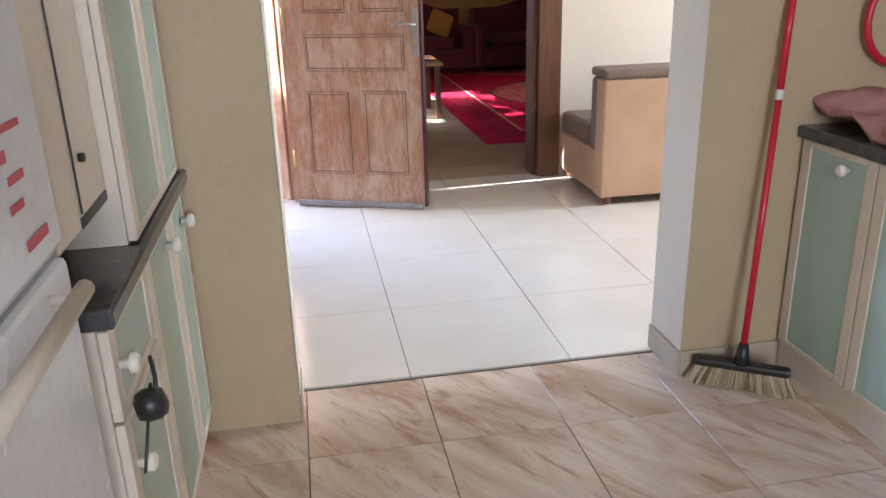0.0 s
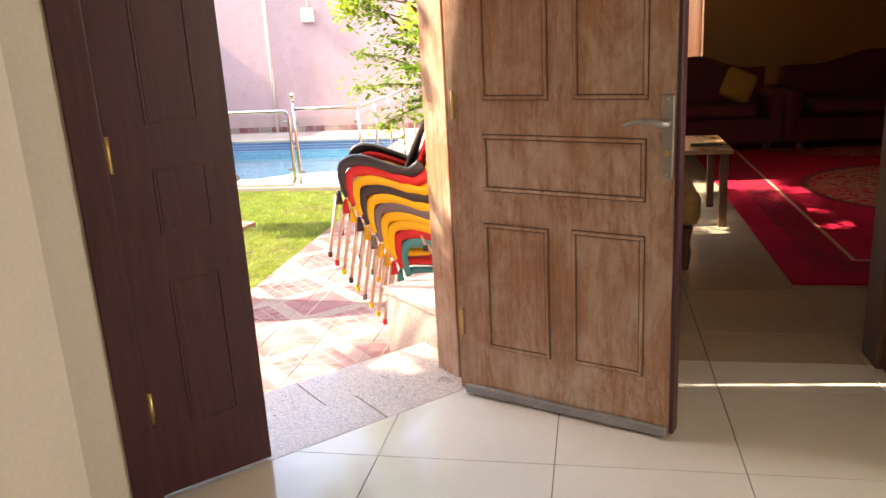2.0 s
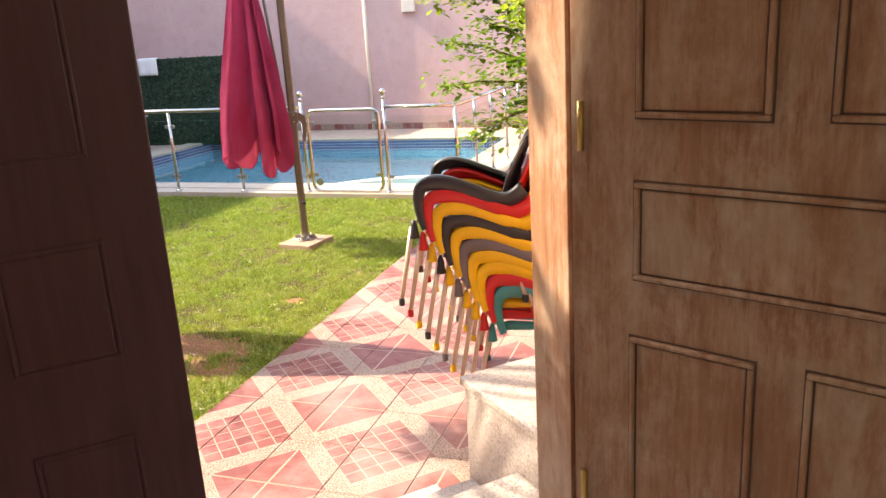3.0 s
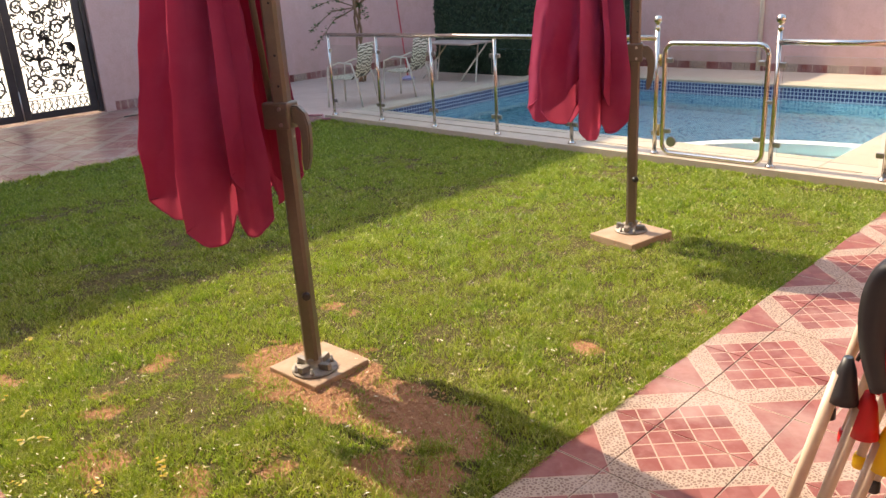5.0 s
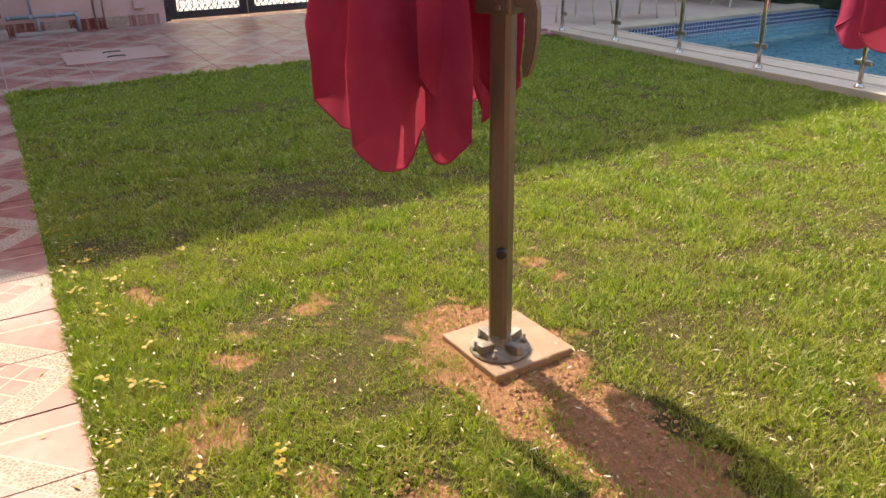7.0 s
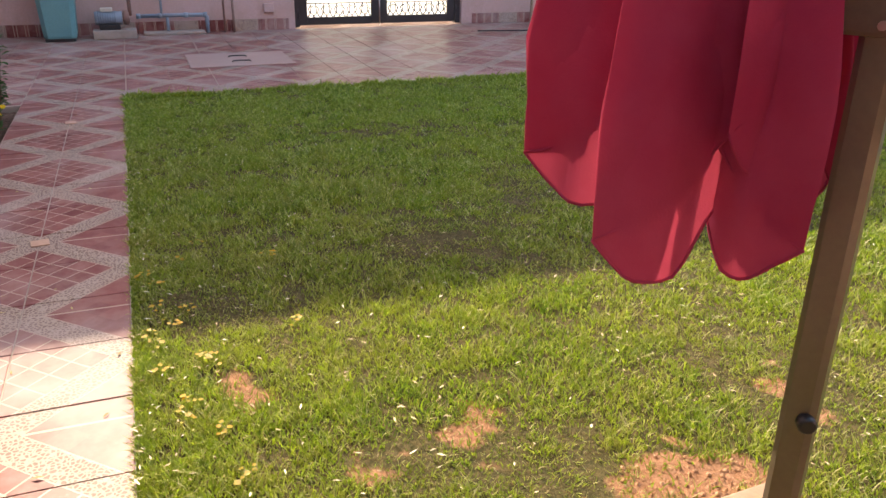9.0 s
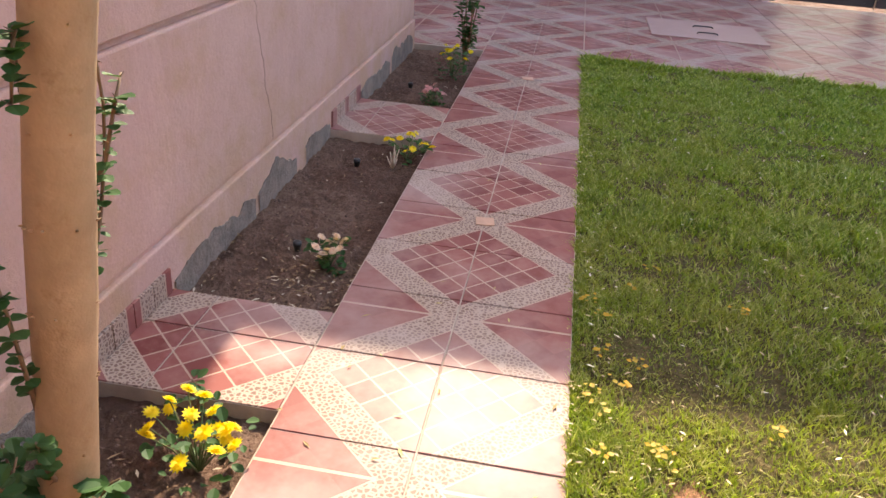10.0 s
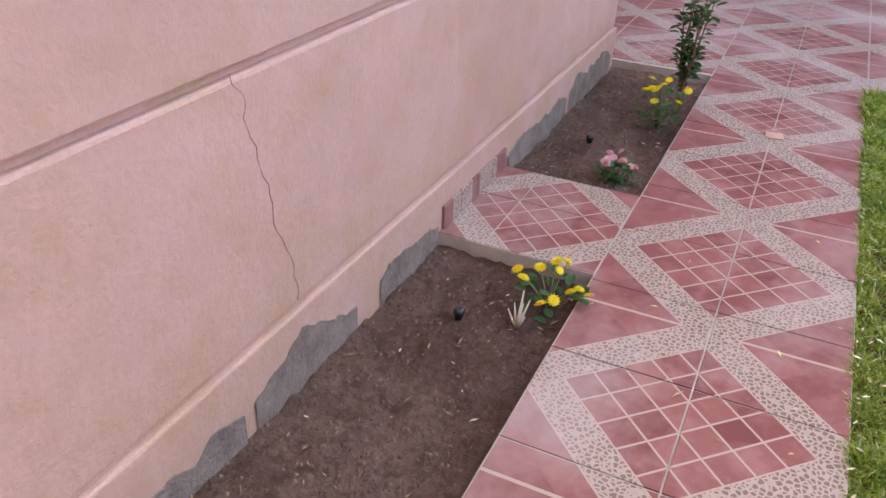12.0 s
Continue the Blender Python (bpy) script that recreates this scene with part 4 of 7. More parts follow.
    # the corner by the path is the driest; the sunlit side's yellow is painted in too
    dry_and_sunlit = nn.math("MULTIPLY", nn.step(px, -8.0, -4.6, 0.35, 1.0), nn.step(py, 10.5, 6.8, 0.5, 1.0))
    dry = nn.math("MULTIPLY", nn.math("GREATER_THAN", nn.island(), 0.80), nn.math("ADD", 0.35, nn.math("MULTIPLY", dry_and_sunlit, 0.6)))
    yellow = nn.math("MULTIPLY", nn.step(nn.noise(nn.pos(), 2.6, 6, 0.75), 0.34, 0.60, 0, 0.85), dry_and_sunlit)
    c = nn.mix(yellow, old, (0.40, 0.34, 0.10))
    c = nn.mix(dry, c, (0.55, 0.45, 0.26))
    nn.color(c)
    me.materials.append(gm)
    tagged(new("lawn_grass", me), "short green lawn grass with dry straw blades", kind="stuff")


lawn()


def scatter_bits(name, area, count, size, colors, z, seed, label, clods=False):
    """Dry leaves, straw or clods lying loose."""
    rnd = random.Random(seed)
    m = mat(name + "_mix", colors[0], 0.8)
    n = Net(m)
    c = n.mix(n.island(), colors[0], colors[1])
    c = n.mix(n.math("GREATER_THAN", n.math("FRACT", n.math("MULTIPLY", n.island(), 7.3)), 0.8), c, colors[2])
    n.color(c)
    vs, fs = [], []
    for _ in range(count):
        x, y = area(rnd)
        s = size * rnd.uniform(0.5, 1.4)
        a = rnd.uniform(0, 6.3)
        k = len(vs)
        zz = z(x, y) if callable(z) else z
        if clods:
            for i in range(6):
                b = a + i * math.pi / 3
                vs.append((x + s * math.cos(b) * rnd.uniform(0.7, 1.1), y + s * math.sin(b) * rnd.uniform(0.7, 1.1), zz - 0.002))
            vs.append((x + s * 0.2, y, zz + s * rnd.uniform(0.5, 0.9)))
            fs += [(k + i, k + (i + 1) % 6, k + 6) for i in range(6)]
        else:
            L = s * rnd.uniform(1.3, 2.4)
            cz = rnd.uniform(0.1, 0.5) * s
            for u, v, w in ((-L, 0, 0), (0, -s * 0.5, cz), (L, 0, rnd.uniform(0, cz)), (0, s * 0.5, cz * 0.7)):
                vs.append((x + u * math.cos(a) - v * math.sin(a), y + u * math.sin(a) + v * math.cos(a), zz + 0.002 + w))
            fs.append((k, k + 1, k + 2, k + 3))
    return sheet(name, vs, fs, m, label)


def around_bare(rnd):
    cx, cy, rx, ry = rnd.choice(BARE[:4] + BARE[:2] * 2)
    a, r = rnd.uniform(0, 6.3), rnd.random() ** 0.5
    return cx + rx * r * math.cos(a), cy + ry * r * math.sin(a)


scatter_bits("soil_clods", around_bare, 1100, 0.006, ((0.45, 0.24, 0.13), (0.56, 0.34, 0.20), (0.34, 0.18, 0.10)), G - 0.006, 3, "orange soil clods on the bare patches", True)
scatter_bits("lawn_litter", lambda r: (LAWN[0] + (LAWN[1] - LAWN[0]) * (1 - r.random() ** 1.6), LAWN[2] + 5.5 * r.random() ** 1.8), 2200, 0.0055, ((0.60, 0.50, 0.34), (0.42, 0.30, 0.16), (0.75, 0.68, 0.52)), G + 0.012, 8, "dry straw and fallen leaf bits on the lawn")


def turf_patch_edge():
    # yellow ground weeds along the path
    rnd = random.Random(12)
    bm = bmesh.new()
    for _ in range(30):
        x = -2.6 - 3.2 * rnd.random()
        y = 5.70 + 0.5 * rnd.random() ** 2
        for _ in range(6):
            a, s = rnd.uniform(0, 6.3), rnd.uniform(0.006, 0.012)
            px, py, pz = x + rnd.uniform(-0.03, 0.03), y + rnd.uniform(-0.03, 0.03), G + rnd.uniform(0.008, 0.03)
            vs = [bm.verts.new((px + s * math.cos(a + b), py + s * math.sin(a + b), pz + 0.003 * (b > 1))) for b in (0, 1.6, 3.1, 4.7)]
            bm.faces.new(vs)
    tagged(obj("lawn_weeds", bm, leafmat("yellow_weed", (0.55, 0.30, 0.02), (0.35, 0.28, 0.03))), "small yellowish weeds at the lawn edge", kind="stuff")


turf_patch_edge()


# ================= flower beds =================
def bed_height(x, y):
    ripple = math.sin((x * 0.9 + y * 0.5) * 70 + 3 * noise.noise(Vector((x * 3, y * 3, 8)))) * max(0.0, noise.noise(Vector((x * 1.6, y * 2.4, 5))) + 0.15)
    return G - 0.048 + 0.020 * noise.noise(Vector((x * 2.2, y * 5, 2))) + 0.018 * noise.noise(Vector((x * 8, y * 12, 7))) + 0.010 * noise.noise(Vector((x * 24, y * 24, 4))) + 0.006 * noise.noise(Vector((x * 55, y * 55, 9))) + 0.007 * ripple


for a, b in BEDS:
    vs, fs = [], []
    nx, ny = int((b - a) / 0.011), 49
    for i in range(nx + 1):
        for j in range(ny + 1):
            x, y = a + 0.002 + (b - a - 0.004) * i / nx, WALL_Y + 0.012 + (BED_Y - 0.002 - WALL_Y - 0.012) * j / ny
            vs.append((x, y, bed_height(x, y)))
    for i in range(nx):
        for j in range(ny):
            k = i * (ny + 1) + j
            fs.append((k, k + ny + 1, k + ny + 2, k + 1))
    ob = sheet("flower_bed_soil", vs, fs, M_SOIL, "brown raked soil of the flower bed", "structure")
    for q in ob.data.polygons:
        q.use_smooth = True


def in_beds(r):
    a, b = r.choice(BEDS)
    return r.uniform(a + 0.03, b - 0.03), r.uniform(WALL_Y + 0.02, BED_Y - 0.03)


scatter_bits("bed_clods", in_beds, 3200, 0.0065, ((0.15, 0.085, 0.06), (0.20, 0.12, 0.085), (0.10, 0.055, 0.04)), lambda x, y: bed_height(x, y), 21, "small clods on the flower bed soil", True)
def bed_litter(r):
    if r.random() < 0.45:
        return r.gauss(-5.40, 0.13), min(BED_Y - 0.02, r.gauss(4.76, 0.10))
    return in_beds(r)


scatter_bits("bed_leaves", bed_litter, 520, 0.0060, ((0.34, 0.22, 0.12), (0.18, 0.10, 0.055), (0.55, 0.46, 0.34)), lambda x, y: bed_height(x, y) + 0.004, 22, "dry fallen leaves on the flower bed")
scatter_bits("path_leaves", lambda r: (r.uniform(-9, -3), r.uniform(BED_Y, 5.64)), 60, 0.008, ((0.45, 0.36, 0.15), (0.25, 0.15, 0.08), (0.5, 0.5, 0.2)), G + 0.001, 23, "a few dry leaves on the paving")

M_LEAF = leafmat("dark_shrub_leaf", (0.022, 0.070, 0.020), (0.05, 0.12, 0.034), 0.6, 0.25)
M_LEAFLIGHT = leafmat("light_tree_leaf", (0.13, 0.22, 0.03), (0.27, 0.35, 0.06), 0.45, 0.5)
M_STEM = mottled("thorny_brown_stem", (0.16, 0.09, 0.05), (0.22, 0.14, 0.07), 20, 0.7, 0.3, 80)
M_GREENSTEM = mottled("green_stem", (0.10, 0.15, 0.05), (0.16, 0.18, 0.07), 20, 0.6, 0.1, 80)


def add_leaf(bm, p, d, size, up=Vector((0, 0, 1)), wide=0.5, mi=0):
    d = d.normalized()
    s = d.cross(up)
    if s.length < 1e-3:
        s = Vector((1, 0, 0))
    s.normalize()
    nrm = s.cross(d)
    pts = [(0, 0, 0), (0.25, wide * 0.34, 0.05), (0.60, wide * 0.46, 0.07), (0.88, wide * 0.28, 0.0), (1, 0, -0.08), (0.88, -wide * 0.28, 0.0), (0.60, -wide * 0.46, 0.07), (0.25, -wide * 0.34, 0.05)]
    vs = [bm.verts.new(p + d * (a * size) + s * (b * size) + nrm * (c * size)) for a, b, c in pts]
    for q in ((0, 1, 2, 3, 4), (0, 4, 5, 6, 7)):
        f = bm.faces.new([vs[i] for i in q])
        f.material_index = mi


def rdir(rnd, zmin=-0.3, zmax=1.0):
    a, z = rnd.uniform(0, 6.283), rnd.uniform(zmin, zmax)
    r = math.sqrt(max(0.05, 1 - z * z))
    return Vector((r * math.cos(a), r * math.sin(a), z))


def mum(at, color, label, seed, n=12, spread=0.10, height=0.15, head=0.024, group="chrysanthemums", green=60):
    """A small chrysanthemum: stems, cut leaves and many-petalled heads."""
    rnd = random.Random(seed)
    pl = thing("chrysanthemum", (at[0], at[1], bed_height(at[0], at[1]) - 0.005), label, "flower", group)
    st, lf = bmesh.new(), bmesh.new()
    heads = []
    for k in range(n):
        a, r = rnd.uniform(0, 6.283), spread * math.sqrt(rnd.random())
        tip = Vector((r * math.cos(a), r * math.sin(a), height * rnd.uniform(0.75, 1.1) * (1 - 0.25 * (r / spread) ** 2)))
        mid = tip * 0.5 + Vector((0, 0, height * 0.08))
        add_tube(st, [(0, 0, 0), mid, tip], [0.0028, 0.002, 0.0016], 5)
        heads.append(tip)
    for k in range(green):
        a, r = rnd.uniform(0, 6.283), spread * 0.95 * math.sqrt(rnd.random())
        p = Vector((r * math.cos(a), r * math.sin(a), height * rnd.uniform(0.05, 0.8)))
        add_leaf(lf, p, rdir(rnd, -0.2, 0.7), rnd.uniform(0.022, 0.042), wide=0.8)
    tagged(part("stem", st, M_GREENSTEM, pl), kind="stuff")
    tagged(part("leaves", lf, M_LEAF, pl), kind="stuff")
    for tip in heads:
        hd = bmesh.new()
        R = head * rnd.uniform(0.8, 1.15)
        tilt = Matrix.Translation(tip) @ Euler((rnd.uniform(-0.6, 0.6), rnd.uniform(-0.6, 0.6), rnd.uniform(0, 6))).to_matrix().to_4x4()
        for ring, (cnt, rr, lift) in enumerate(((12, 1.0, 0.10), (10, 0.78, 0.35), (8, 0.5, 0.6), (5, 0.28, 0.8))):
            for i in range(cnt):
                b = 2 * math.pi * i / cnt + ring * 0.3
                d = Vector((math.cos(b), math.sin(b), lift)).normalized()
                s = Vector((-math.sin(b), math.cos(b), 0)) * R * 0.20
                p0 = Vector((0, 0, 0.002 * ring))
                p1, p2 = p0 + d * R * rr * 0.6, p0 + d * R * rr
                vs = [hd.verts.new(tilt @ v) for v in (p0, p1 + s, p2, p1 - s)]
                hd.faces.new(vs)
        part("flower_head", hd, color, pl)
    return pl


M_YELLOWP = leafmat("yellow_petal", (0.72, 0.56, 0.02), (0.80, 0.66, 0.05), 0.6, 0.3)
M_PINKP = leafmat("pink_petal", (0.62, 0.30, 0.36), (0.72, 0.42, 0.46), 0.6, 0.3)
M_CREAMP = leafmat("cream_pink_petal", (0.70, 0.52, 0.46), (0.78, 0.64, 0.56), 0.6, 0.3)
mum((-4.50, 4.80), M_YELLOWP, "yellow chrysanthemum beside the tree trunk", 1, 18, 0.13, 0.19, 0.025)
mum((-5.53, 4.805), M_CREAMP, "pale cream-pink chrysanthemum on raked soil", 2, 16, 0.065, 0.13, 0.020)
mum((-6.72, 4.84), M_YELLOWP, "leaning yellow chrysanthemum at the bed corner", 3, 11, 0.12, 0.13, 0.021, green=40)
mum((-7.62, 4.80), M_PINKP, "pink chrysanthemum at the bed corner", 4, 16, 0.075, 0.12, 0.019)
mum((-8.25, 4.82), M_YELLOWP, "tall yellow chrysanthemum at the path edge", 5, 12, 0.11, 0.24, 0.024, green=90)


def shrub(name, at, label, category, stems, leaves, seed, height, spread, size, leaf=None, lean=(0, 0)):
    rnd = random.Random(seed)
    pl = thing(name, at, label, category)
    st, lf = bmesh.new(), bmesh.new()
    for k in range(stems):
        a = rnd.uniform(0, 6.283)
        top = Vector((spread * rnd.uniform(0.3, 1) * math.cos(a) + lean[0], spread * rnd.uniform(0.3, 1) * math.sin(a) + lean[1], height * rnd.uniform(0.6, 1.0)))
        mid = top * 0.5 + Vector((rnd.uniform(-1, 1), rnd.uniform(-1, 1), 0.5)) * spread * 0.2
        pts = [Vector((0, 0, 0)), mid * 0.6, mid, (mid + top) / 2 + Vector((0, 0, 0.02)), top]
        add_tube(st, pts, [0.005, 0.0045, 0.004, 0.003, 0.002], 6)
        for _ in range(leaves):
            t = rnd.uniform(0.15, 1)
            i = min(3, int(t * 4))
            p = pts[i].lerp(pts[i + 1], t * 4 - i)
            d = rdir(rnd, -0.4, 0.6)
            add_leaf(lf, p + d * 0.012, d, size * rnd.uniform(0.6, 1.2), wide=0.75)
            if rnd.random() < 0.3:
                add_tube(st, [p, p + rdir(rnd) * 0.012], [0.0018, 0.0004], 4)
    part("stem", st, M_STEM, pl)
    part("leaves", lf, leaf or M_LEAF, pl)
    return pl


shrub("rose_bush", (-8.62, 4.84, bed_height(-8.62, 4.84)), "tall leafy rose bush at the path edge", "bush", 7, 34, 31, 0.62, 0.13, 0.05)
shrub("rose_bush", (-4.12, 4.62, bed_height(-4.12, 4.62)), "thorny rose bush at the foot of the tree", "bush", 12, 26, 32, 0.34, 0.24, 0.045)
shrub("seedling", (-4.66, 4.72, bed_height(-4.6, 4.72)), "small leafy shoot beside the paving", "bush", 3, 7, 33, 0.10, 0.10, 0.032)


def trunk_at(z):
    return Vector((0.102 + 0.028 * z + 0.004 * math.sin(z * 4.1), 0.060 + 0.160 * z + 0.005 * math.sin(z * 5), z))


def tree_trunk():
    rnd = random.Random(40)
    tr = thing("tree", (-4.335, 4.575, G - 0.08), "smooth buff tree trunk with thorny leafy side shoots", "tree")
    bm = bmesh.new()
    pts, rs = [], []
    for k in range(22):
        z = k * 0.16
        pts.append(trunk_at(z))
        rs.append(0.0560 + 0.002 * math.exp(-z * 9) + 0.0022 * math.sin(z * 11) - 0.003 * z)
    add_tube(bm, pts, rs, 20)
    bark = mottled("buff_smooth_bark", (0.36, 0.22, 0.115), (0.46, 0.30, 0.165), 7, 0.75, 0.9, 30, c3=(0.33, 0.19, 0.09))
    for _ in range(90):
        k = rnd.randrange(1, 14)
        a = rnd.uniform(0, 6.283)
        p = Vector(pts[k]) + Vector((math.cos(a), math.sin(a), rnd.uniform(-0.6, 0.6) * 0.1)) * rs[k] * 0.97
        d = Vector((math.cos(a), math.sin(a), 0.3))
        add_tube(bm, [p, p + d * 0.008], [0.0035, 0.0008], 5)
    part("trunk", bm, bark, tr)
    lf = bmesh.new()
    shoots = [((0.05, 0, 0.30), (0.16, 0.05, 0.55), (0.27, 0.08, 0.82)), ((0.0, 0.02, 0.1), (0.2, 0.12, 0.35), (0.32, 0.20, 0.5)),
              ((0.03, 0.02, 1.0), (0.16, 0.12, 1.12), (0.20, 0.13, 1.02)), ((-0.04, 0.03, 0.65), (-0.13, 0.12, 0.85), (-0.20, 0.13, 1.0))]
    for a, b, c in shoots:
        a, b, c = (Vector(v) + Vector((trunk_at(v[2]).x, trunk_at(v[2]).y, 0)) for v in (a, b, c))
        st = bmesh.new()
        a, b, c = (Vector((v[0] * 0.7, v[1] * 0.62, v[2])) for v in (a, b, c))
        path = [a, (a + b) / 2 + Vector((0, 0, 0.02)), b, (b + c) / 2 + Vector((0.01, 0.01, 0.02)), c]
        add_tube(st, path, [0.006, 0.005, 0.004, 0.0035, 0.002], 7)
        for _ in range(26):
            t = rnd.uniform(0.3, 0.999) * 4
            p = path[int(t)].lerp(path[int(t) + 1], t - int(t))
            d = rdir(rnd, -0.4, 0.6)
            add_leaf(lf, p, d, rnd.uniform(0.018, 0.036), wide=1.05)
            if rnd.random() < 0.4:
                add_tube(st, [p, p + rdir(rnd) * 0.014], [0.002, 0.0004], 4)
        part("side_shoot", st, M_STEM, tr, "thin thorny side shoot")
    # one long shoot beside the trunk
    st = bmesh.new()
    path = [Vector(v) for v in ((0.118, 0.150, 0.50), (0.095, 0.168, 0.60), (0.040, 0.175, 0.676), (-0.001, 0.175, 0.758), (-0.038, 0.175, 0.864), (-0.050, 0.175, 0.940), (-0.042, 0.177, 1.022), (-0.045, 0.180, 1.096), (-0.030, 0.185, 1.40))]
    add_tube(st, path, [0.0045, 0.0042, 0.004, 0.0036, 0.0033, 0.003, 0.0026, 0.0022, 0.0015], 7)
    for k in range(70):
        t = rnd.uniform(0.2, 7.9)
        p = path[int(t)].lerp(path[int(t) + 1], t - int(t))
        if t < 5.0:
            add_leaf(lf, p, rdir(rnd, -0.4, 0.6), rnd.uniform(0.018, 0.034), wide=1.0)
        if k % 2:
            add_tube(st, [p, p + rdir(rnd) * 0.011], [0.0018, 0.0004], 4)
    part("side_shoot", st, M_STEM, tr, "long thin thorny side shoot")
    part("shoot_leaves", lf, M_LEAF, tr, "dark green rounded leaves")
    crown(tr, Vector((-0.05, 0.45, 4.65)), 1.5, 1.3, 42, 8000, 0.07, Vector(pts[-1]))
    return tr


def crown(tr, c, rad, hz, seed, count, size, root, material=None, skip=None):
    """Limbs and an uneven crown of leaves in clumps with gaps."""
    rnd = random.Random(seed)
    st, lf = bmesh.new(), bmesh.new()
    clumps = []
    for _ in range(int(14 + count / 400)):
        d = rdir(rnd, -0.8, 1.0)
        r = rnd.uniform(0.35, 1.0)
        p = c + Vector((d.x * rad * r, d.y * rad * r, d.z * hz * r))
        if skip and skip(p):
            continue
        clumps.append((p, rnd.uniform(0.16, 0.34) * rad * 0.55))
        mid = root.lerp(p, 0.5) + Vector((0, 0, 0.10 * rad)) + rdir(rnd) * 0.08
        add_tube(st, [root, root.lerp(mid, 0.5), mid, mid.lerp(p, 0.5), p], [0.016, 0.012, 0.008, 0.005, 0.003], 6, False)
    for k in range(count):
        p, r = clumps[k % len(clumps)]
        q = p + rdir(rnd, -1, 1) * r * rnd.random() ** 0.45
        add_leaf(lf, q, rdir(rnd, -0.7, 0.5), size * rnd.uniform(0.6, 1.2), wide=0.7)
    part("limbs", st, M_STEM, tr, "thin brown limbs")
    part("crown", lf, material or M_LEAFLIGHT, tr, "loose crown of small green leaves")


tree_trunk()


def terrace_tree():
    tr = thing("tree", (-0.42, 7.75, G), "small light green leafy tree beside the chair stack", "tree")
    bm = bmesh.new()
    pts = [(0.02 * math.sin(k), 0.02 * math.cos(k * 1.3), k * 0.17) for k in range(11)]
    add_tube(bm, pts, [0.05 - 0.002 * k for k in range(11)], 12)
    part("trunk", bm, mottled("grey_brown_bark", (0.24, 0.17, 0.11), (0.32, 0.24, 0.16), 9, 0.8, 0.6, 50), tr)
    crown(tr, Vector((-0.25, -0.15, 2.65)), 1.15, 1.1, 77, 15000, 0.05, Vector(pts[-1]))
    # low boughs that reach out over the lawn corner
    rnd = random.Random(78)
    st, lf = bmesh.new(), bmesh.new()
    root = Vector(pts[8])
    for tip in ((-0.95, -0.75, 1.62), (-0.80, -0.80, 1.35), (-0.75, -0.65, 1.95), (-1.0, -0.45, 1.85), (-0.55, -0.9, 1.75), (-0.9, -0.6, 2.2), (-0.6, -0.6, 1.5), (-0.45, -0.9, 1.45)):
        tip = Vector(tip) + Vector((0.28, 0.08, -0.04))
        mid = root.lerp(tip, 0.5) + Vector((0, 0, 0.10))
        path = [root, root.lerp(mid, 0.5), mid, mid.lerp(tip, 0.55) + Vector((0, 0, 0.02)), tip]
        add_tube(st, path, [0.012, 0.009, 0.007, 0.005, 0.002], 6, False)
        for _ in range(300):
            t = (1 - rnd.random() ** 1.4 * 0.75) * 3.999
            p = path[int(t)].lerp(path[int(t) + 1], t - int(t))
            off = rdir(rnd, -0.8, 0.6) * rnd.uniform(0.0, 0.15)
            add_leaf(lf, p + off, rdir(rnd, -0.6, 0.4), rnd.uniform(0.028, 0.050), wide=0.75)
    part("bough", st, M_STEM, tr, "thin low boughs")
    part("bough_leaves", lf, leafmat("green_tree_leaf", (0.08, 0.17, 0.025), (0.20, 0.30, 0.05), 0.4, 0.45), tr, "glossy light green leaves")


terrace_tree()

# irrigation stubs, twigs
for x, y, h in ((-5.62, 4.66, 0.03), (-6.52, 4.64, 0.025), (-7.95, 4.60, 0.025)):
    s = thing("irrigation_stub", (x, y, bed_height(x, y) - 0.01), "short black plastic irrigation stub in the soil", "irrigation stub", "irrigation stubs")
    part("pipe", lathe([(0.012, 0), (0.012, h), (0.016, h), (0.016, h + 0.018), (0.010, h + 0.02)], 12), M_BLACK, s)


def dead_plant():
    d = thing("dead_plant", (-6.57, 4.80, bed_height(-6.57, 4.8)), "bleached dead plant stalk in the soil", "dead plant")
    bm = bmesh.new()
    rnd = random.Random(5)
    for _ in range(7):
        t = Vector((rnd.uniform(-0.04, 0.04), rnd.uniform(-0.03, 0.03), rnd.uniform(0.05, 0.11)))
        add_tube(bm, [(0, 0, 0), t * 0.5 + Vector((0.005, 0, 0)), t], [0.005, 0.004, 0.0015], 5)
    part("stalks", bm, mat("bleached_stalk", (0.55, 0.45, 0.34), 0.9), d)


dead_plant()


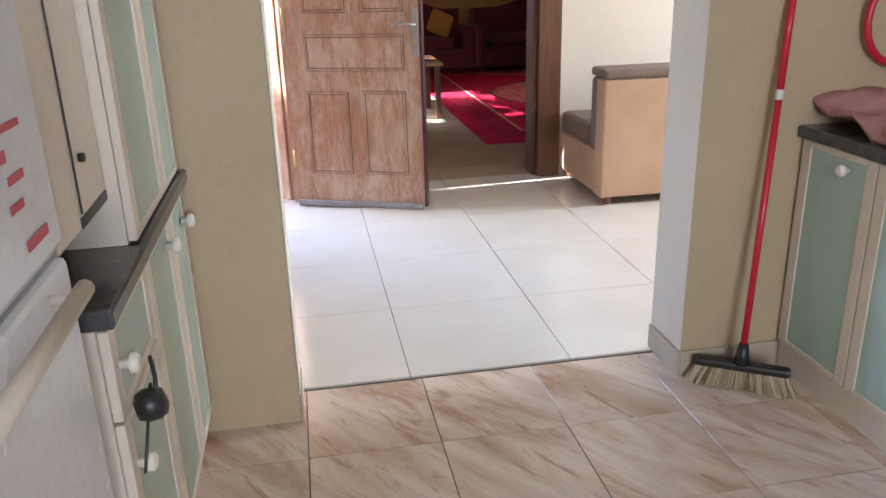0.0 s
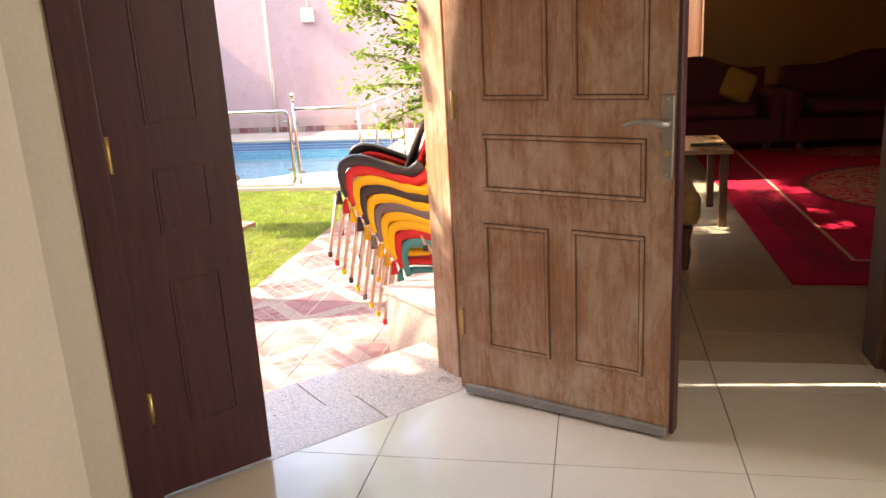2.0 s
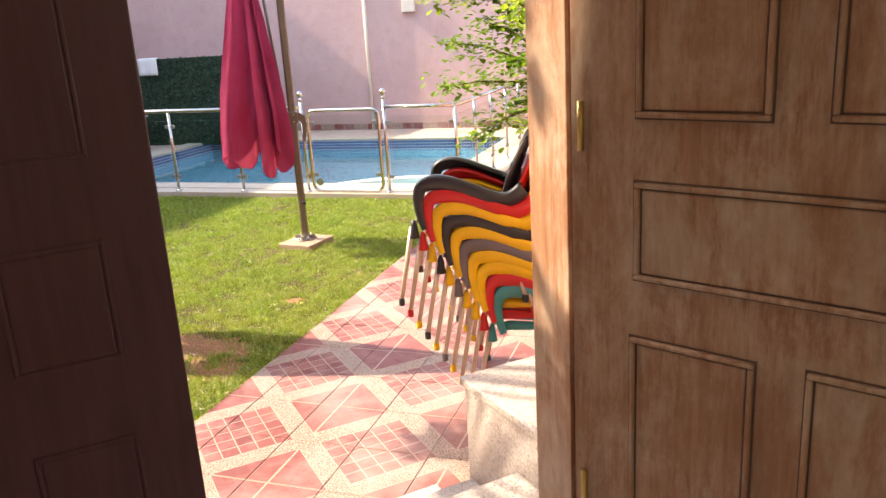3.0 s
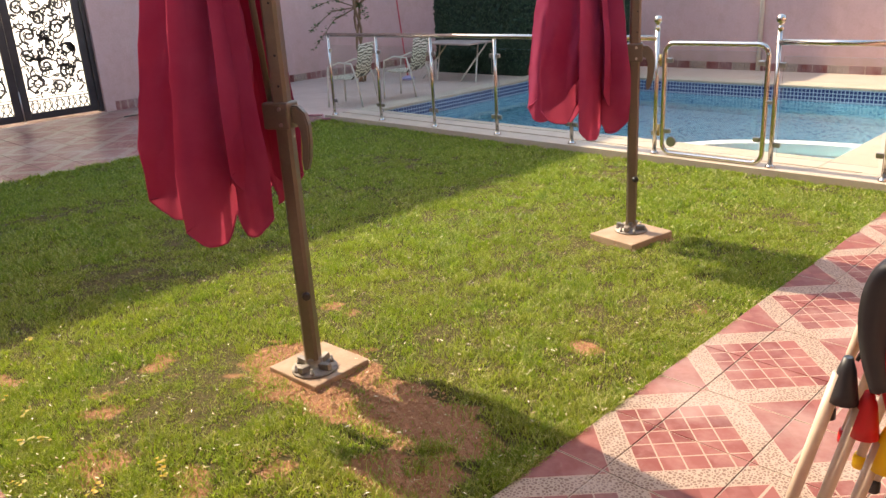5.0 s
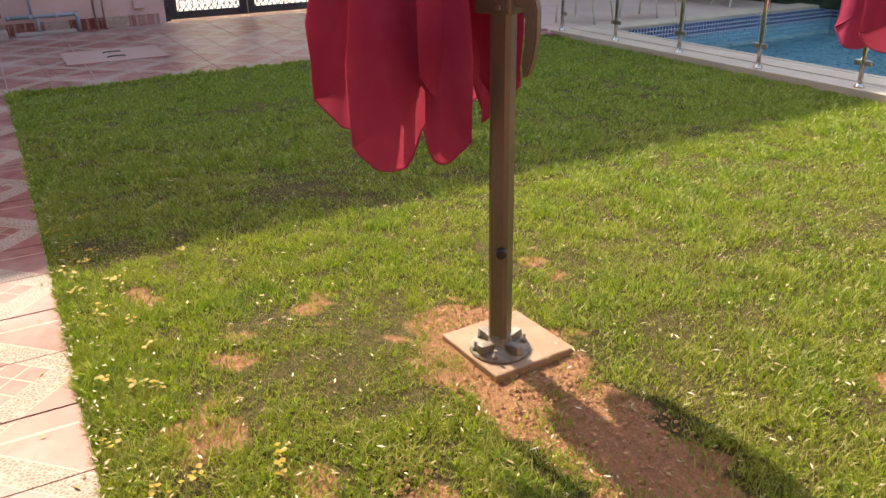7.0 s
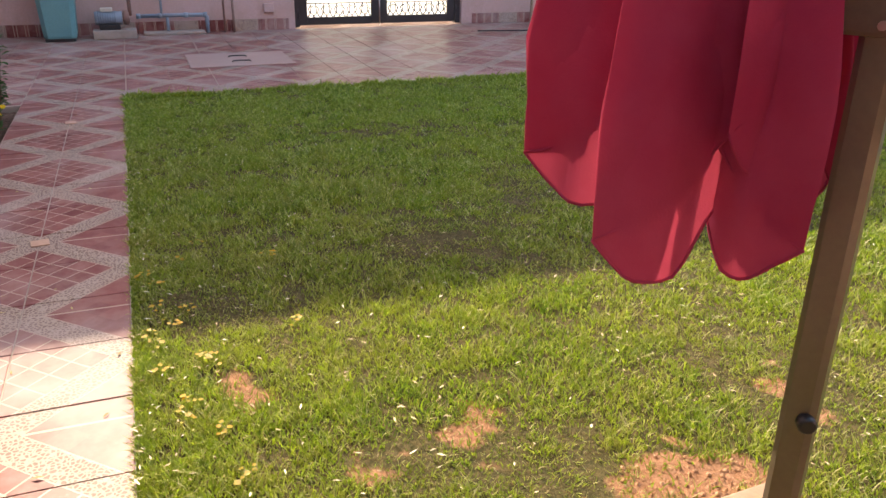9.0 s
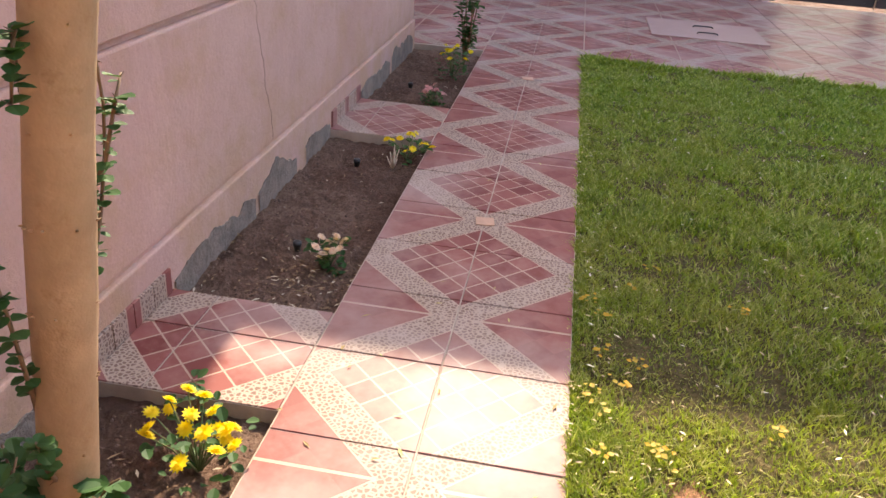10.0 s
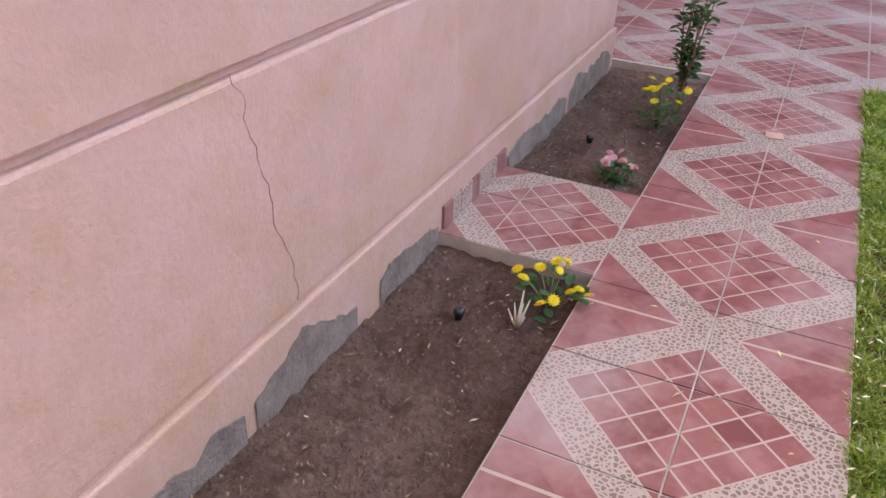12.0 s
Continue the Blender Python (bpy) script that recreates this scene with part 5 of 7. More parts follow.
def cement_patches():
    """Rough grey cement showing through at the foot of the wall."""
    rnd = random.Random(9)
    for x0, x1, hh in ((-5.86, -5.19, 0.054), (-6.35, -5.90, 0.066), (-6.86, -6.48, 0.050), (-8.2, -7.47, 0.060), (-8.95, -8.25, 0.09), (-4.68, -4.3, 0.06)):
        bm = bmesh.new()
        n = int((x1 - x0) / 0.009)
        lo = [bm.verts.new((x0 + (x1 - x0) * i / n, WALL_Y + 0.004, G - 0.07)) for i in range(n + 1)]
        hi = []
        for i in range(n + 1):
            x = x0 + (x1 - x0) * i / n
            e = min(i, n - i) / n
            h = min(0.15, hh * (0.55 + 0.45 * min(1, e * 7)) * (1 + 0.9 * noise.noise(Vector((x * 4.5, 0, 1))) + 0.42 * noise.noise(Vector((x * 15, 3, 1))) + 0.12 * noise.noise(Vector((x * 55, 3, 6)))))
            hi.append(bm.verts.new((x, WALL_Y + 0.004, G + max(0.005, h))))
        for i in range(n):
            bm.faces.new((lo[i], lo[i + 1], hi[i + 1], hi[i]))
        back = [bm.verts.new((v.co.x, WALL_Y - 0.01, v.co.z)) for v in hi]
        for i in range(n):
            bm.faces.new((hi[i], hi[i + 1], back[i + 1], back[i]))
        for v in lo + hi:
            v.co.y = WALL_Y + 0.019
        bmesh.ops.recalc_face_normals(bm, faces=bm.faces[:])
        structure("wall_cement_patch", bm, M_CEMENT, "rough grey cement patch at the wall foot")


cement_patches()


def skirting_tiles():
    m = M_PAVE
    for k in range(4):
        for a, b in ((-7.44, -6.89), (-5.16, -4.71)):
            w = (b - a) / 4
            ob = structure("skirting_tile", box(a + k * w + 0.002, a + (k + 1) * w - 0.002, WALL_Y + 0.0125, WALL_Y + 0.024, G + 0.002, G + 0.085, None, 0.002), m, "broken red skirting tile at the wall foot")
    bm = bmesh.new()
    rnd = random.Random(2)
    for p, q in (((-5.965, 0.245), (-6.12, -0.36)),):
        pts = []
        for i in range(26):
            t = i / 25
            pts.append((p[0] + (q[0] - p[0]) * t + rnd.uniform(-0.012, 0.012), WALL_Y + 0.0005, p[1] + (q[1] - p[1]) * t))
        add_tube(bm, pts, [0.0009 * (0.4 + rnd.random()) for _ in pts], 4)
    structure("wall_crack", bm, mat("dark_crack", (0.22, 0.13, 0.11), 0.95), "thin crack down the stucco")


skirting_tiles()


# ================= pool and fence =================
def make_mosaic():
    m = mat("blue_glass_mosaic", (0.1, 0.3, 0.45), 0.2)
    n = Net(m)
    p = n.pos()
    q = n.vscale(p, (40.0, 40.0, 40.0))
    w = n.t.nodes.new("ShaderNodeTexWhiteNoise")
    fl = n.t.nodes.new("ShaderNodeVectorMath")
    fl.operation = "FLOOR"
    n.put(fl.inputs[0], q)
    n.put(w.inputs[0], fl.outputs[0])
    c = n.mix(n.step(w.outputs[0], 0.0, 1.0), (0.22, 0.52, 0.66), (0.42, 0.70, 0.78))
    c = n.mix(n.math("GREATER_THAN", w.outputs[0], 0.88), c, (0.04, 0.18, 0.32))
    n.color(c)
    return m


def make_bandtile():
    m = mat("navy_band_tile", (0.03, 0.05, 0.14), 0.2)
    n = Net(m)
    p = n.pos()
    x, y, z = n.split(p)
    g = n.math("MAXIMUM", n.math("LESS_THAN", n.math("FRACT", n.math("MULTIPLY", n.math("ADD", x, y), 20)), 0.22), n.math("LESS_THAN", n.math("FRACT", n.math("MULTIPLY", z, 20)), 0.22))
    n.color(n.mix(g, (0.035, 0.055, 0.15), (0.40, 0.48, 0.58)))
    return m


M_MOSAIC, M_BAND = make_mosaic(), make_bandtile()


def pool():
    x0, x1, y0, y1 = -8.85, -2.95, 12.0, 16.05
    z1 = G + 0.05
    w = 0.2
    bm = bmesh.new()
    add_box(bm, x0 - w, x1 + w, y0 - w, y1 + w, G - 1.7, G - 1.5)
    for a in ((x0 - w, x0, y0 - w, y1 + w), (x1, x1 + w, y0 - w, y1 + w), (x0, x1, y0 - w, y0), (x0, x1, y1, y1 + w)):
        add_box(bm, *a, G - 1.5, G - 0.24)
    structure("pool_basin", bm, M_MOSAIC, "swimming pool basin lined with blue mosaic")
    bm = bmesh.new()
    for a in ((x0 - w, x0, y0 - w, y1 + w), (x1, x1 + w, y0 - w, y1 + w), (x0, x1, y0 - w, y0), (x0, x1, y1, y1 + w)):
        add_box(bm, *a, G - 0.24, z1 - 0.035)
    structure("pool_band", bm, M_BAND, "navy checked tile band at the waterline")
    bm = bmesh.new()
    for a in ((x0 - 0.32, x0 + 0.02, y0 - 0.32, y1 + 0.32), (x1 - 0.02, x1 + 0.32, y0 - 0.32, y1 + 0.32), (x0 + 0.02, x1 - 0.02, y0 - 0.32, y0 + 0.02), (x0 + 0.02, x1 - 0.02, y1 - 0.02, y1 + 0.32)):
        add_box(bm, *a, z1 - 0.035, z1, None, 0.008)
    structure("pool_coping", bm, M_COPING, "cream stone coping round the pool")
    # shallow corner with a curved white ledge
    bm = bmesh.new()
    arc = [(-3.05 - 1.85 * math.cos(a), 12.02 + 1.37 * math.sin(a)) for a in [math.pi * 0.5 * k / 14 for k in range(15)]]
    inner = [(-3.05 - 1.68 * math.cos(a), 12.02 + 1.20 * math.sin(a)) for a in [math.pi * 0.5 * k / 14 for k in range(15)]]
    add_prism(bm, arc + list(reversed(inner)), G - 1.5, G - 0.10)
    structure("pool_ledge", bm, mottled("white_pool_stone", (0.75, 0.74, 0.70), (0.68, 0.67, 0.62), 4, 0.5, 0.1, 50), "curved white stone ledge of the shallow corner")
    shallow = inner + [(-2.97, 13.2), (-2.97, 12.02)]
    structure("pool_shallow_floor", prism(shallow, G - 0.50, G - 0.42), M_MOSAIC, "mosaic floor of the shallow corner")
    water = mat("pool_water", (0.92, 0.98, 1.0), 0.0)
    n = Net(water)
    n.b.inputs["Transmission Weight"].default_value = 1.0
    n.b.inputs["IOR"].default_value = 1.33
    n.bump(n.noise(n.pos(), 5.0, 3, 0.5, 0.5), 0.12, 0.02)
    bm = bmesh.new()
    bm.faces.new([bm.verts.new(v) for v in ((x0, y0, G - 0.15), (x1, y0, G - 0.15), (x1, y1, G - 0.15), (x0, y1, G - 0.15))])
    ob = structure("pool_water", bm, water, "clear blue pool water")
    ob.visible_shadow = False
    sk = thing("pool_skimmer", (-7.9, y1, G - 0.16), "grey pool skimmer frame in the mosaic wall", "pool skimmer")
    part("frame", box(-0.14, 0.14, -0.015, -0.001, -0.09, 0.10, None, 0.004), M_BLACK, sk)


pool()


def deck():
    bm = bmesh.new()
    z = G + 0.012
    for a in ((-13.1, -9.17, 11.40, 17.6), (-9.17, -2.63, 16.37, 17.6), (-9.17, -2.63, 11.62, 11.68)):
        add_box(bm, *a, G - 0.12, z)
    structure("pool_deck", bm, M_DECK, "dusty beige pool deck")
    bm = bmesh.new()
    add_box(bm, -9.17, -2.23, 11.38, 11.62, G - 0.1, G + 0.055, None, 0.006)
    structure("kerb", bm, M_COPING, "cream stone kerb under the pool fence")
    structure("kerb_side", box(-2.63, -2.23, 11.622, 17.5, G - 0.1, G + 0.055, None, 0.006), M_COPING, "cream stone kerb beside the terrace")
    bm = bmesh.new()
    for k in range(60):
        a = -12.9 + k * 0.3
        if a > 5.7:
            break
        add_box(bm, a, a + 0.295, 17.585, 17.602, G + 0.012, G + 0.13, None, 0.002)
    structure("skirting_far", bm, M_PAVE, "red patterned skirting tiles along the wall foot")


deck()

ZK = G + 0.055


def post(parent, x, y, top, ball=False, r=0.019):
    p = part("post", tube([(x, y, ZK), (x, y, top)], r, 12), M_INOX, parent, "polished steel post")
    part("post_flange", lathe([(0.040, 0), (0.040, 0.006), (0.030, 0.022), (0.021, 0.030)], 16, Matrix.Translation((x, y, ZK))), M_INOX, p)
    if ball:
        part("ball_finial", lathe([(0.024, 0), (0.024, 0.02), (0.012, 0.03), (0.012, 0.04), (0.026, 0.05), (0.036, 0.072), (0.036, 0.085), (0.026, 0.108), (0.001, 0.116)], 18, Matrix.Translation((x, y, top))), M_INOX, p, "round steel finial")
    return p


def clamp(parent, x, y, z, dx, dy):
    part("glass_clamp", box(-0.030, 0.030, -0.012, 0.012, -0.022, 0.022, Matrix.Translation((x + dx * 0.042, y + dy * 0.042, z)) @ pose(0, 0, 0, 0, 0, math.degrees(math.atan2(dy, dx))), 0.008), M_SATIN, parent, "steel glass clamp")


def fence():
    f = tagged(new("pool_fence"), "polished steel pool fence with clear glass panels", "fence")
    y = FENCE_Y
    xs = [-9.03, -8.10, -7.17, -6.22, -5.25, -4.30]
    top = 0.525
    for x in xs[:-1]:
        post(f, x, y, top - 0.01)
    post(f, -4.335, y, 0.60, True)
    post(f, -3.275, y, 0.60, True)
    post(f, -2.42, y, top - 0.01)
    part("top_rail", tube([(-9.08, y, top), (-4.335, y, top)], 0.024, 14), M_INOX, f, "polished steel top rail")
    part("top_rail", tube([(-3.275, y, top - 0.02), (-2.42, y, top - 0.02)], 0.022, 14), M_INOX, f, "polished steel top rail")
    spans = list(zip(xs[:-1], xs[1:])) + [(-3.275, -2.42)]
    for a, b in spans:
        part("glass_panel", box(a + 0.045, b - 0.045, y - 0.004, y + 0.004, ZK + 0.10, 0.40, None, 0.001), M_GLASS, f, "clear glass panel")
        for z in (ZK + 0.19, 0.33):
            clamp(f, a, y, z, 1, 0)
            clamp(f, b, y, z, -1, 0)
    ys = [12.23, 13.0, 13.8, 14.6, 15.4, 16.2, 17.0]
    for yy in ys:
        post(f, -2.42, yy, top - 0.01)
    part("top_rail", tube([(-2.42, y, top - 0.02), (-2.42, 17.5, top - 0.02)], 0.022, 14), M_INOX, f, "polished steel top rail")
    for a, b in zip([y] + ys[:-1], ys):
        part("glass_panel", box(-2.424, -2.416, a + 0.045, b - 0.045, ZK + 0.10, 0.40, None, 0.001), M_GLASS, f, "clear glass panel")
        for z in (ZK + 0.19, 0.33):
            clamp(f, -2.42, a, z, 0, 1)
            clamp(f, -2.42, b, z, 0, -1)
    # gate: rounded frame with a glass pane
    g = thing("pool_gate", (-4.335, y, 0), "rounded steel gate with a glass pane in the pool fence", "gate")

    def loop(x0, x1, z0, z1, r, rad, yy=0.0):
        pts = []
        for cx, cz, a0 in ((x1 - r, z1 - r, 0), (x0 + r, z1 - r, 90), (x0 + r, z0 + r, 180), (x1 - r, z0 + r, 270)):
            for k in range(7):
                a = radians(a0 + 15 * k)
                pts.append((cx + r * math.cos(a), yy, cz + r * math.sin(a)))
        return pts + [pts[0], pts[1]]
    part("gate_frame", tube(loop(0.075, 0.985, ZK + 0.02, 0.485, 0.085, 0.02), 0.021, 10), M_INOX, g, "rounded polished tube frame")
    part("glass_pane", box(0.11, 0.95, -0.004, 0.004, ZK + 0.07, 0.43, None, 0.001), M_GLASS, g)
    for z in (ZK + 0.22, 0.34):
        clamp(g, 0.085, 0, z, 1, 0)
        clamp(g, 0.975, 0, z, -1, 0)
        part("hinge", tube([(0.035, 0, z - 0.05), (0.035, 0, z + 0.05)], 0.012, 10), M_BRASS, g, "brass gate hinge")
    part("latch", box(1.0, 1.05, -0.02, 0.02, 0.02, 0.05, None, 0.005), M_SATIN, g, "steel latch")
    part("round_lock", lathe([(0.045, 0), (0.045, 0.02)], 18, pose(0.17, -0.005, ZK + 0.13, 90, 0, 0)), M_SATIN, g, "round frosted lock disc")
    # loose frames leaning by the boundary wall
    for k, (x, ya, yb) in enumerate(((-12.42, 10.88, 11.98), (-12.40, 11.50, 12.08))):
        fr = thing("spare_gate", (x, ya, 0), "unused rounded steel gate frame on the court", "gate frame", "spare gate frames")
        w = yb - ya
        part("tube_loop", tube([(0, p[0], p[2]) for p in loop(0.0, w, G + 0.035, 0.50, 0.085, 0.02)], 0.021, 10), M_INOX, fr)
        if k:
            part("glass_pane", box(-0.004, 0.004, 0.03, w - 0.03, G + 0.07, 0.46), M_GLASS, fr)


fence()


# ================= street gate =================
def street_gate():
    g = tagged(new("gate_1"), "double black iron gate with scrollwork over white translucent panels", "gate")
    iron = mottled("black_iron_paint", (0.022, 0.020, 0.024), (0.035, 0.032, 0.036), 4, 0.4, 0.1, 60, 0.3)
    pane = mat("white_acrylic", (0.85, 0.84, 0.80), 0.35)
    n = Net(pane)
    tr = n.t.nodes.new("ShaderNodeBsdfTranslucent")
    tr.inputs[0].default_value = (0.95, 0.94, 0.90, 1)
    mx = n.t.nodes.new("ShaderNodeMixShader")
    mx.inputs[0].default_value = 0.85
    n.t.links.new(n.b.outputs[0], mx.inputs[1])
    n.t.links.new(tr.outputs[0], mx.inputs[2])
    n.t.links.new(mx.outputs[0], n.t.nodes["Material Output"].inputs[0])
    x = GX - 0.12
    y0, y1, z0, z1 = 7.78, 10.13, G + 0.01, G + 2.55
    fr = bmesh.new()
    add_box(fr, x - 0.05, x + 0.06, y0, y0 + 0.07, z0, z1)
    add_box(fr, x - 0.05, x + 0.06, y1 - 0.07, y1, z0, z1)
    add_box(fr, x - 0.05, x + 0.06, y0 + 0.07, y1 - 0.07, z1 - 0.07, z1)
    part("gate_frame", fr, iron, g, "black iron outer frame")
    mid = (y0 + y1) / 2
    for s, a, b in ((1, y0 + 0.075, mid - 0.004), (-1, mid + 0.004, y1 - 0.075)):
        lf = part("gate_leaf", bmesh.new(), iron, g)
        bm = bmesh.new()
        add_box(bm, x - 0.03, x + 0.03, a, a + 0.11, z0 + 0.02, z1 - 0.08, None, 0.004)
        add_box(bm, x - 0.03, x + 0.03, b - 0.11, b, z0 + 0.02, z1 - 0.08, None, 0.004)
        add_box(bm, x - 0.03, x + 0.03, a + 0.11, b - 0.11, z0 + 0.02, z0 + 0.12, None, 0.004)
        add_box(bm, x - 0.03, x + 0.03, a + 0.11, b - 0.11, z1 - 0.17, z1 - 0.08, None, 0.004)
        part("leaf_frame", bm, iron, lf, "black iron leaf frame")
        ya, yb, za, zb = a + 0.11, b - 0.11, z0 + 0.12, z1 - 0.17
        part("backing_panel", box(x - 0.006, x, ya, yb, za, zb), pane, lf, "white translucent backing panel")
        # scrollwork: spirals, leaves and rings cut from plate
        sc = bmesh.new()
        W = yb - ya

        def P(u, v):
            uu = u if s > 0 else 1 - u
            return Vector((x + 0.014, ya + uu * W, za + v))

        def bar(pts, r=0.010):
            pts = [P(*q) for q in pts]
            wd = Vector((1, 0, 0))
            prev = None
            for i, p in enumerate(pts):
                d = (pts[min(i + 1, len(pts) - 1)] - pts[max(i - 1, 0)]).normalized()
                q = d.cross(wd) * r
                cur = (sc.verts.new(p + q), sc.verts.new(p - q), sc.verts.new(p - q - wd * 0.010), sc.verts.new(p + q - wd * 0.010))
                if prev:
                    for k in range(4):
                        sc.faces.new((prev[k], prev[(k + 1) % 4], cur[(k + 1) % 4], cur[k]))
                prev = cur

        def spiral(cu, cv, R, a0, turns, hand=1, r=0.009, R1=0.15):
            pts = []
            m = int(14 * turns) + 4
            for i in range(m + 1):
                t = i / m
                rr = R * (1 - (1 - R1) * t)
                aa = a0 + hand * turns * 2 * math.pi * t
                pts.append((cu + rr * math.cos(aa) / W, cv + rr * math.sin(aa)))
            bar(pts, r * 1.5)

        # bottom frieze: rings and drops
        nb = 5
        for i in range(nb):
            c = (i + 0.5) / nb
            bar([(c + 0.045 * math.cos(t), 0.085 + 0.06 * math.sin(t)) for t in [k * math.pi / 8 for k in range(17)]], 0.007)
            bar([(c - 0.09, 0.0), (c - 0.055, 0.05), (c - 0.08, 0.10), (c - 0.03, 0.165)], 0.009)
            bar([(c + 0.09, 0.0), (c + 0.055, 0.05), (c + 0.08, 0.10), (c + 0.03, 0.165)], 0.009)
            bar([(c, 0.0), (c, 0.03)], 0.012)
        bar([(0, 0.175), (1, 0.175)], 0.008)
        bar([(0, 0.215), (1, 0.215)], 0.006)
        rnd = random.Random(17)
        # large scrolls above
        for cu, cv, R, a0, tn, hd in ((0.80, 0.42, 0.15, -1.5, 1.5, 1), (0.45, 0.34, 0.10, 3.1, 1.4, -1), (0.25, 0.55, 0.13, -1.2, 1.5, 1), (0.60, 0.66, 0.12, 2.4, 1.5, -1), (0.85, 0.80, 0.10, 0.4, 1.4, 1), (0.20, 0.86, 0.12, -2.0, 1.5, -1), (0.48, 0.93, 0.10, 1.0, 1.4, 1),
                                      (0.78, 1.10, 0.13, -1.5, 1.5, 1), (0.30, 1.18, 0.12, 2.8, 1.5, -1), (0.58, 1.32, 0.11, 0.6, 1.5, 1), (0.86, 1.48, 0.10, 2.0, 1.4, -1), (0.22, 1.50, 0.12, -0.8, 1.5, 1), (0.5, 1.68, 0.13, 1.5, 1.5, -1), (0.83, 1.85, 0.10, 0, 1.4, 1), (0.2, 1.9, 0.11, 3, 1.4, -1)):
            spiral(cu, cv, R, a0, tn, hd, 0.010)
            spiral(cu + rnd.uniform(-0.12, 0.12), cv + rnd.uniform(-0.15, 0.15), R * 0.45, a0 + 2, 1.2, -hd, 0.007)
        # small leaf forms that fill the gaps
        for _ in range(330):
            u, v = rnd.uniform(0.03, 0.97), rnd.uniform(0.24, 2.1)
            aa, L = rnd.uniform(0, 6.283), rnd.uniform(0.03, 0.065)
            bend = rnd.uniform(-0.8, 0.8)
            bar([(min(0.99, max(0.01, u + L * t * math.cos(aa + bend * t) / W)), v + L * t * math.sin(aa + bend * t)) for t in (-1, -0.5, 0, 0.5, 1)], rnd.choice((0.008, 0.011, 0.015)))
        part("scrollwork", sc, iron, lf, "black cut-out scrollwork")
        part("hinge", tube([(x + 0.045, a - 0.02 if s > 0 else b + 0.02, z0 + 0.12), (x + 0.045, a - 0.02 if s > 0 else b + 0.02, z0 + 0.24)], 0.018, 10), iron, lf)
    part("drop_bolt", tube([(x + 0.04, mid, z0), (x + 0.04, mid, z0 + 0.45)], 0.008, 8), M_STEEL, g, "steel drop bolt")


street_gate()


# ================= the court =================
M_TEAL = mottled("teal_bin_plastic", (0.10, 0.27, 0.29), (0.13, 0.31, 0.32), 3, 0.5, 0.1, 60)
M_PIPE = mottled("grey_blue_pvc", (0.20, 0.25, 0.31), (0.26, 0.29, 0.33), 5, 0.5, 0.1, 60)
M_RUST = mottled("rusty_brown_pipe", (0.20, 0.11, 0.09), (0.28, 0.17, 0.14), 12, 0.8, 0.4, 60)
M_CONC = mottled("stained_concrete", (0.30, 0.24, 0.20), (0.38, 0.31, 0.27), 6, 0.9, 0.5, 60)
M_WHITEP = mottled("dirty_white_paint", (0.66, 0.60, 0.50), (0.58, 0.50, 0.42), 6, 0.6, 0.2, 60)


def bin_():
    b = thing("waste_bin", (-12.72, 5.0, G), "tall faded teal plastic waste bin", "bin")
    bm = bmesh.new()
    for k, (h, z) in enumerate(((0.17, 0.03), (0.185, 0.25), (0.205, 0.60), (0.215, 0.86))):
        pass
    lv = [(0.165, 0.035), (0.175, 0.06), (0.205, 0.62), (0.215, 0.86), (0.225, 0.88), (0.225, 0.92)]
    rings = []
    for h, z in lv:
        c = 0.05
        rings.append([bm.verts.new((x * 1.05, y, z)) for x, y in ((h - c, -h), (h, -h + c), (h, h - c), (h - c, h), (-h + c, h), (-h, h - c), (-h, -h + c), (-h + c, -h))])
    for a, b2 in zip(rings, rings[1:]):
        for j in range(8):
            bm.faces.new((a[j], a[(j + 1) % 8], b2[(j + 1) % 8], b2[j]))
    bm.faces.new(list(reversed(rings[0])))
    bm.faces.new(rings[-1])
    part("body", bm, M_TEAL, b)
    part("lid", box(-0.24, 0.24, -0.235, 0.235, 0.921, 0.955, None, 0.012), M_TEAL, b)
    part("base", box(-0.17, 0.17, -0.16, 0.16, 0.0, 0.034, None, 0.008), M_BLACK, b, "black bin base")


bin_()


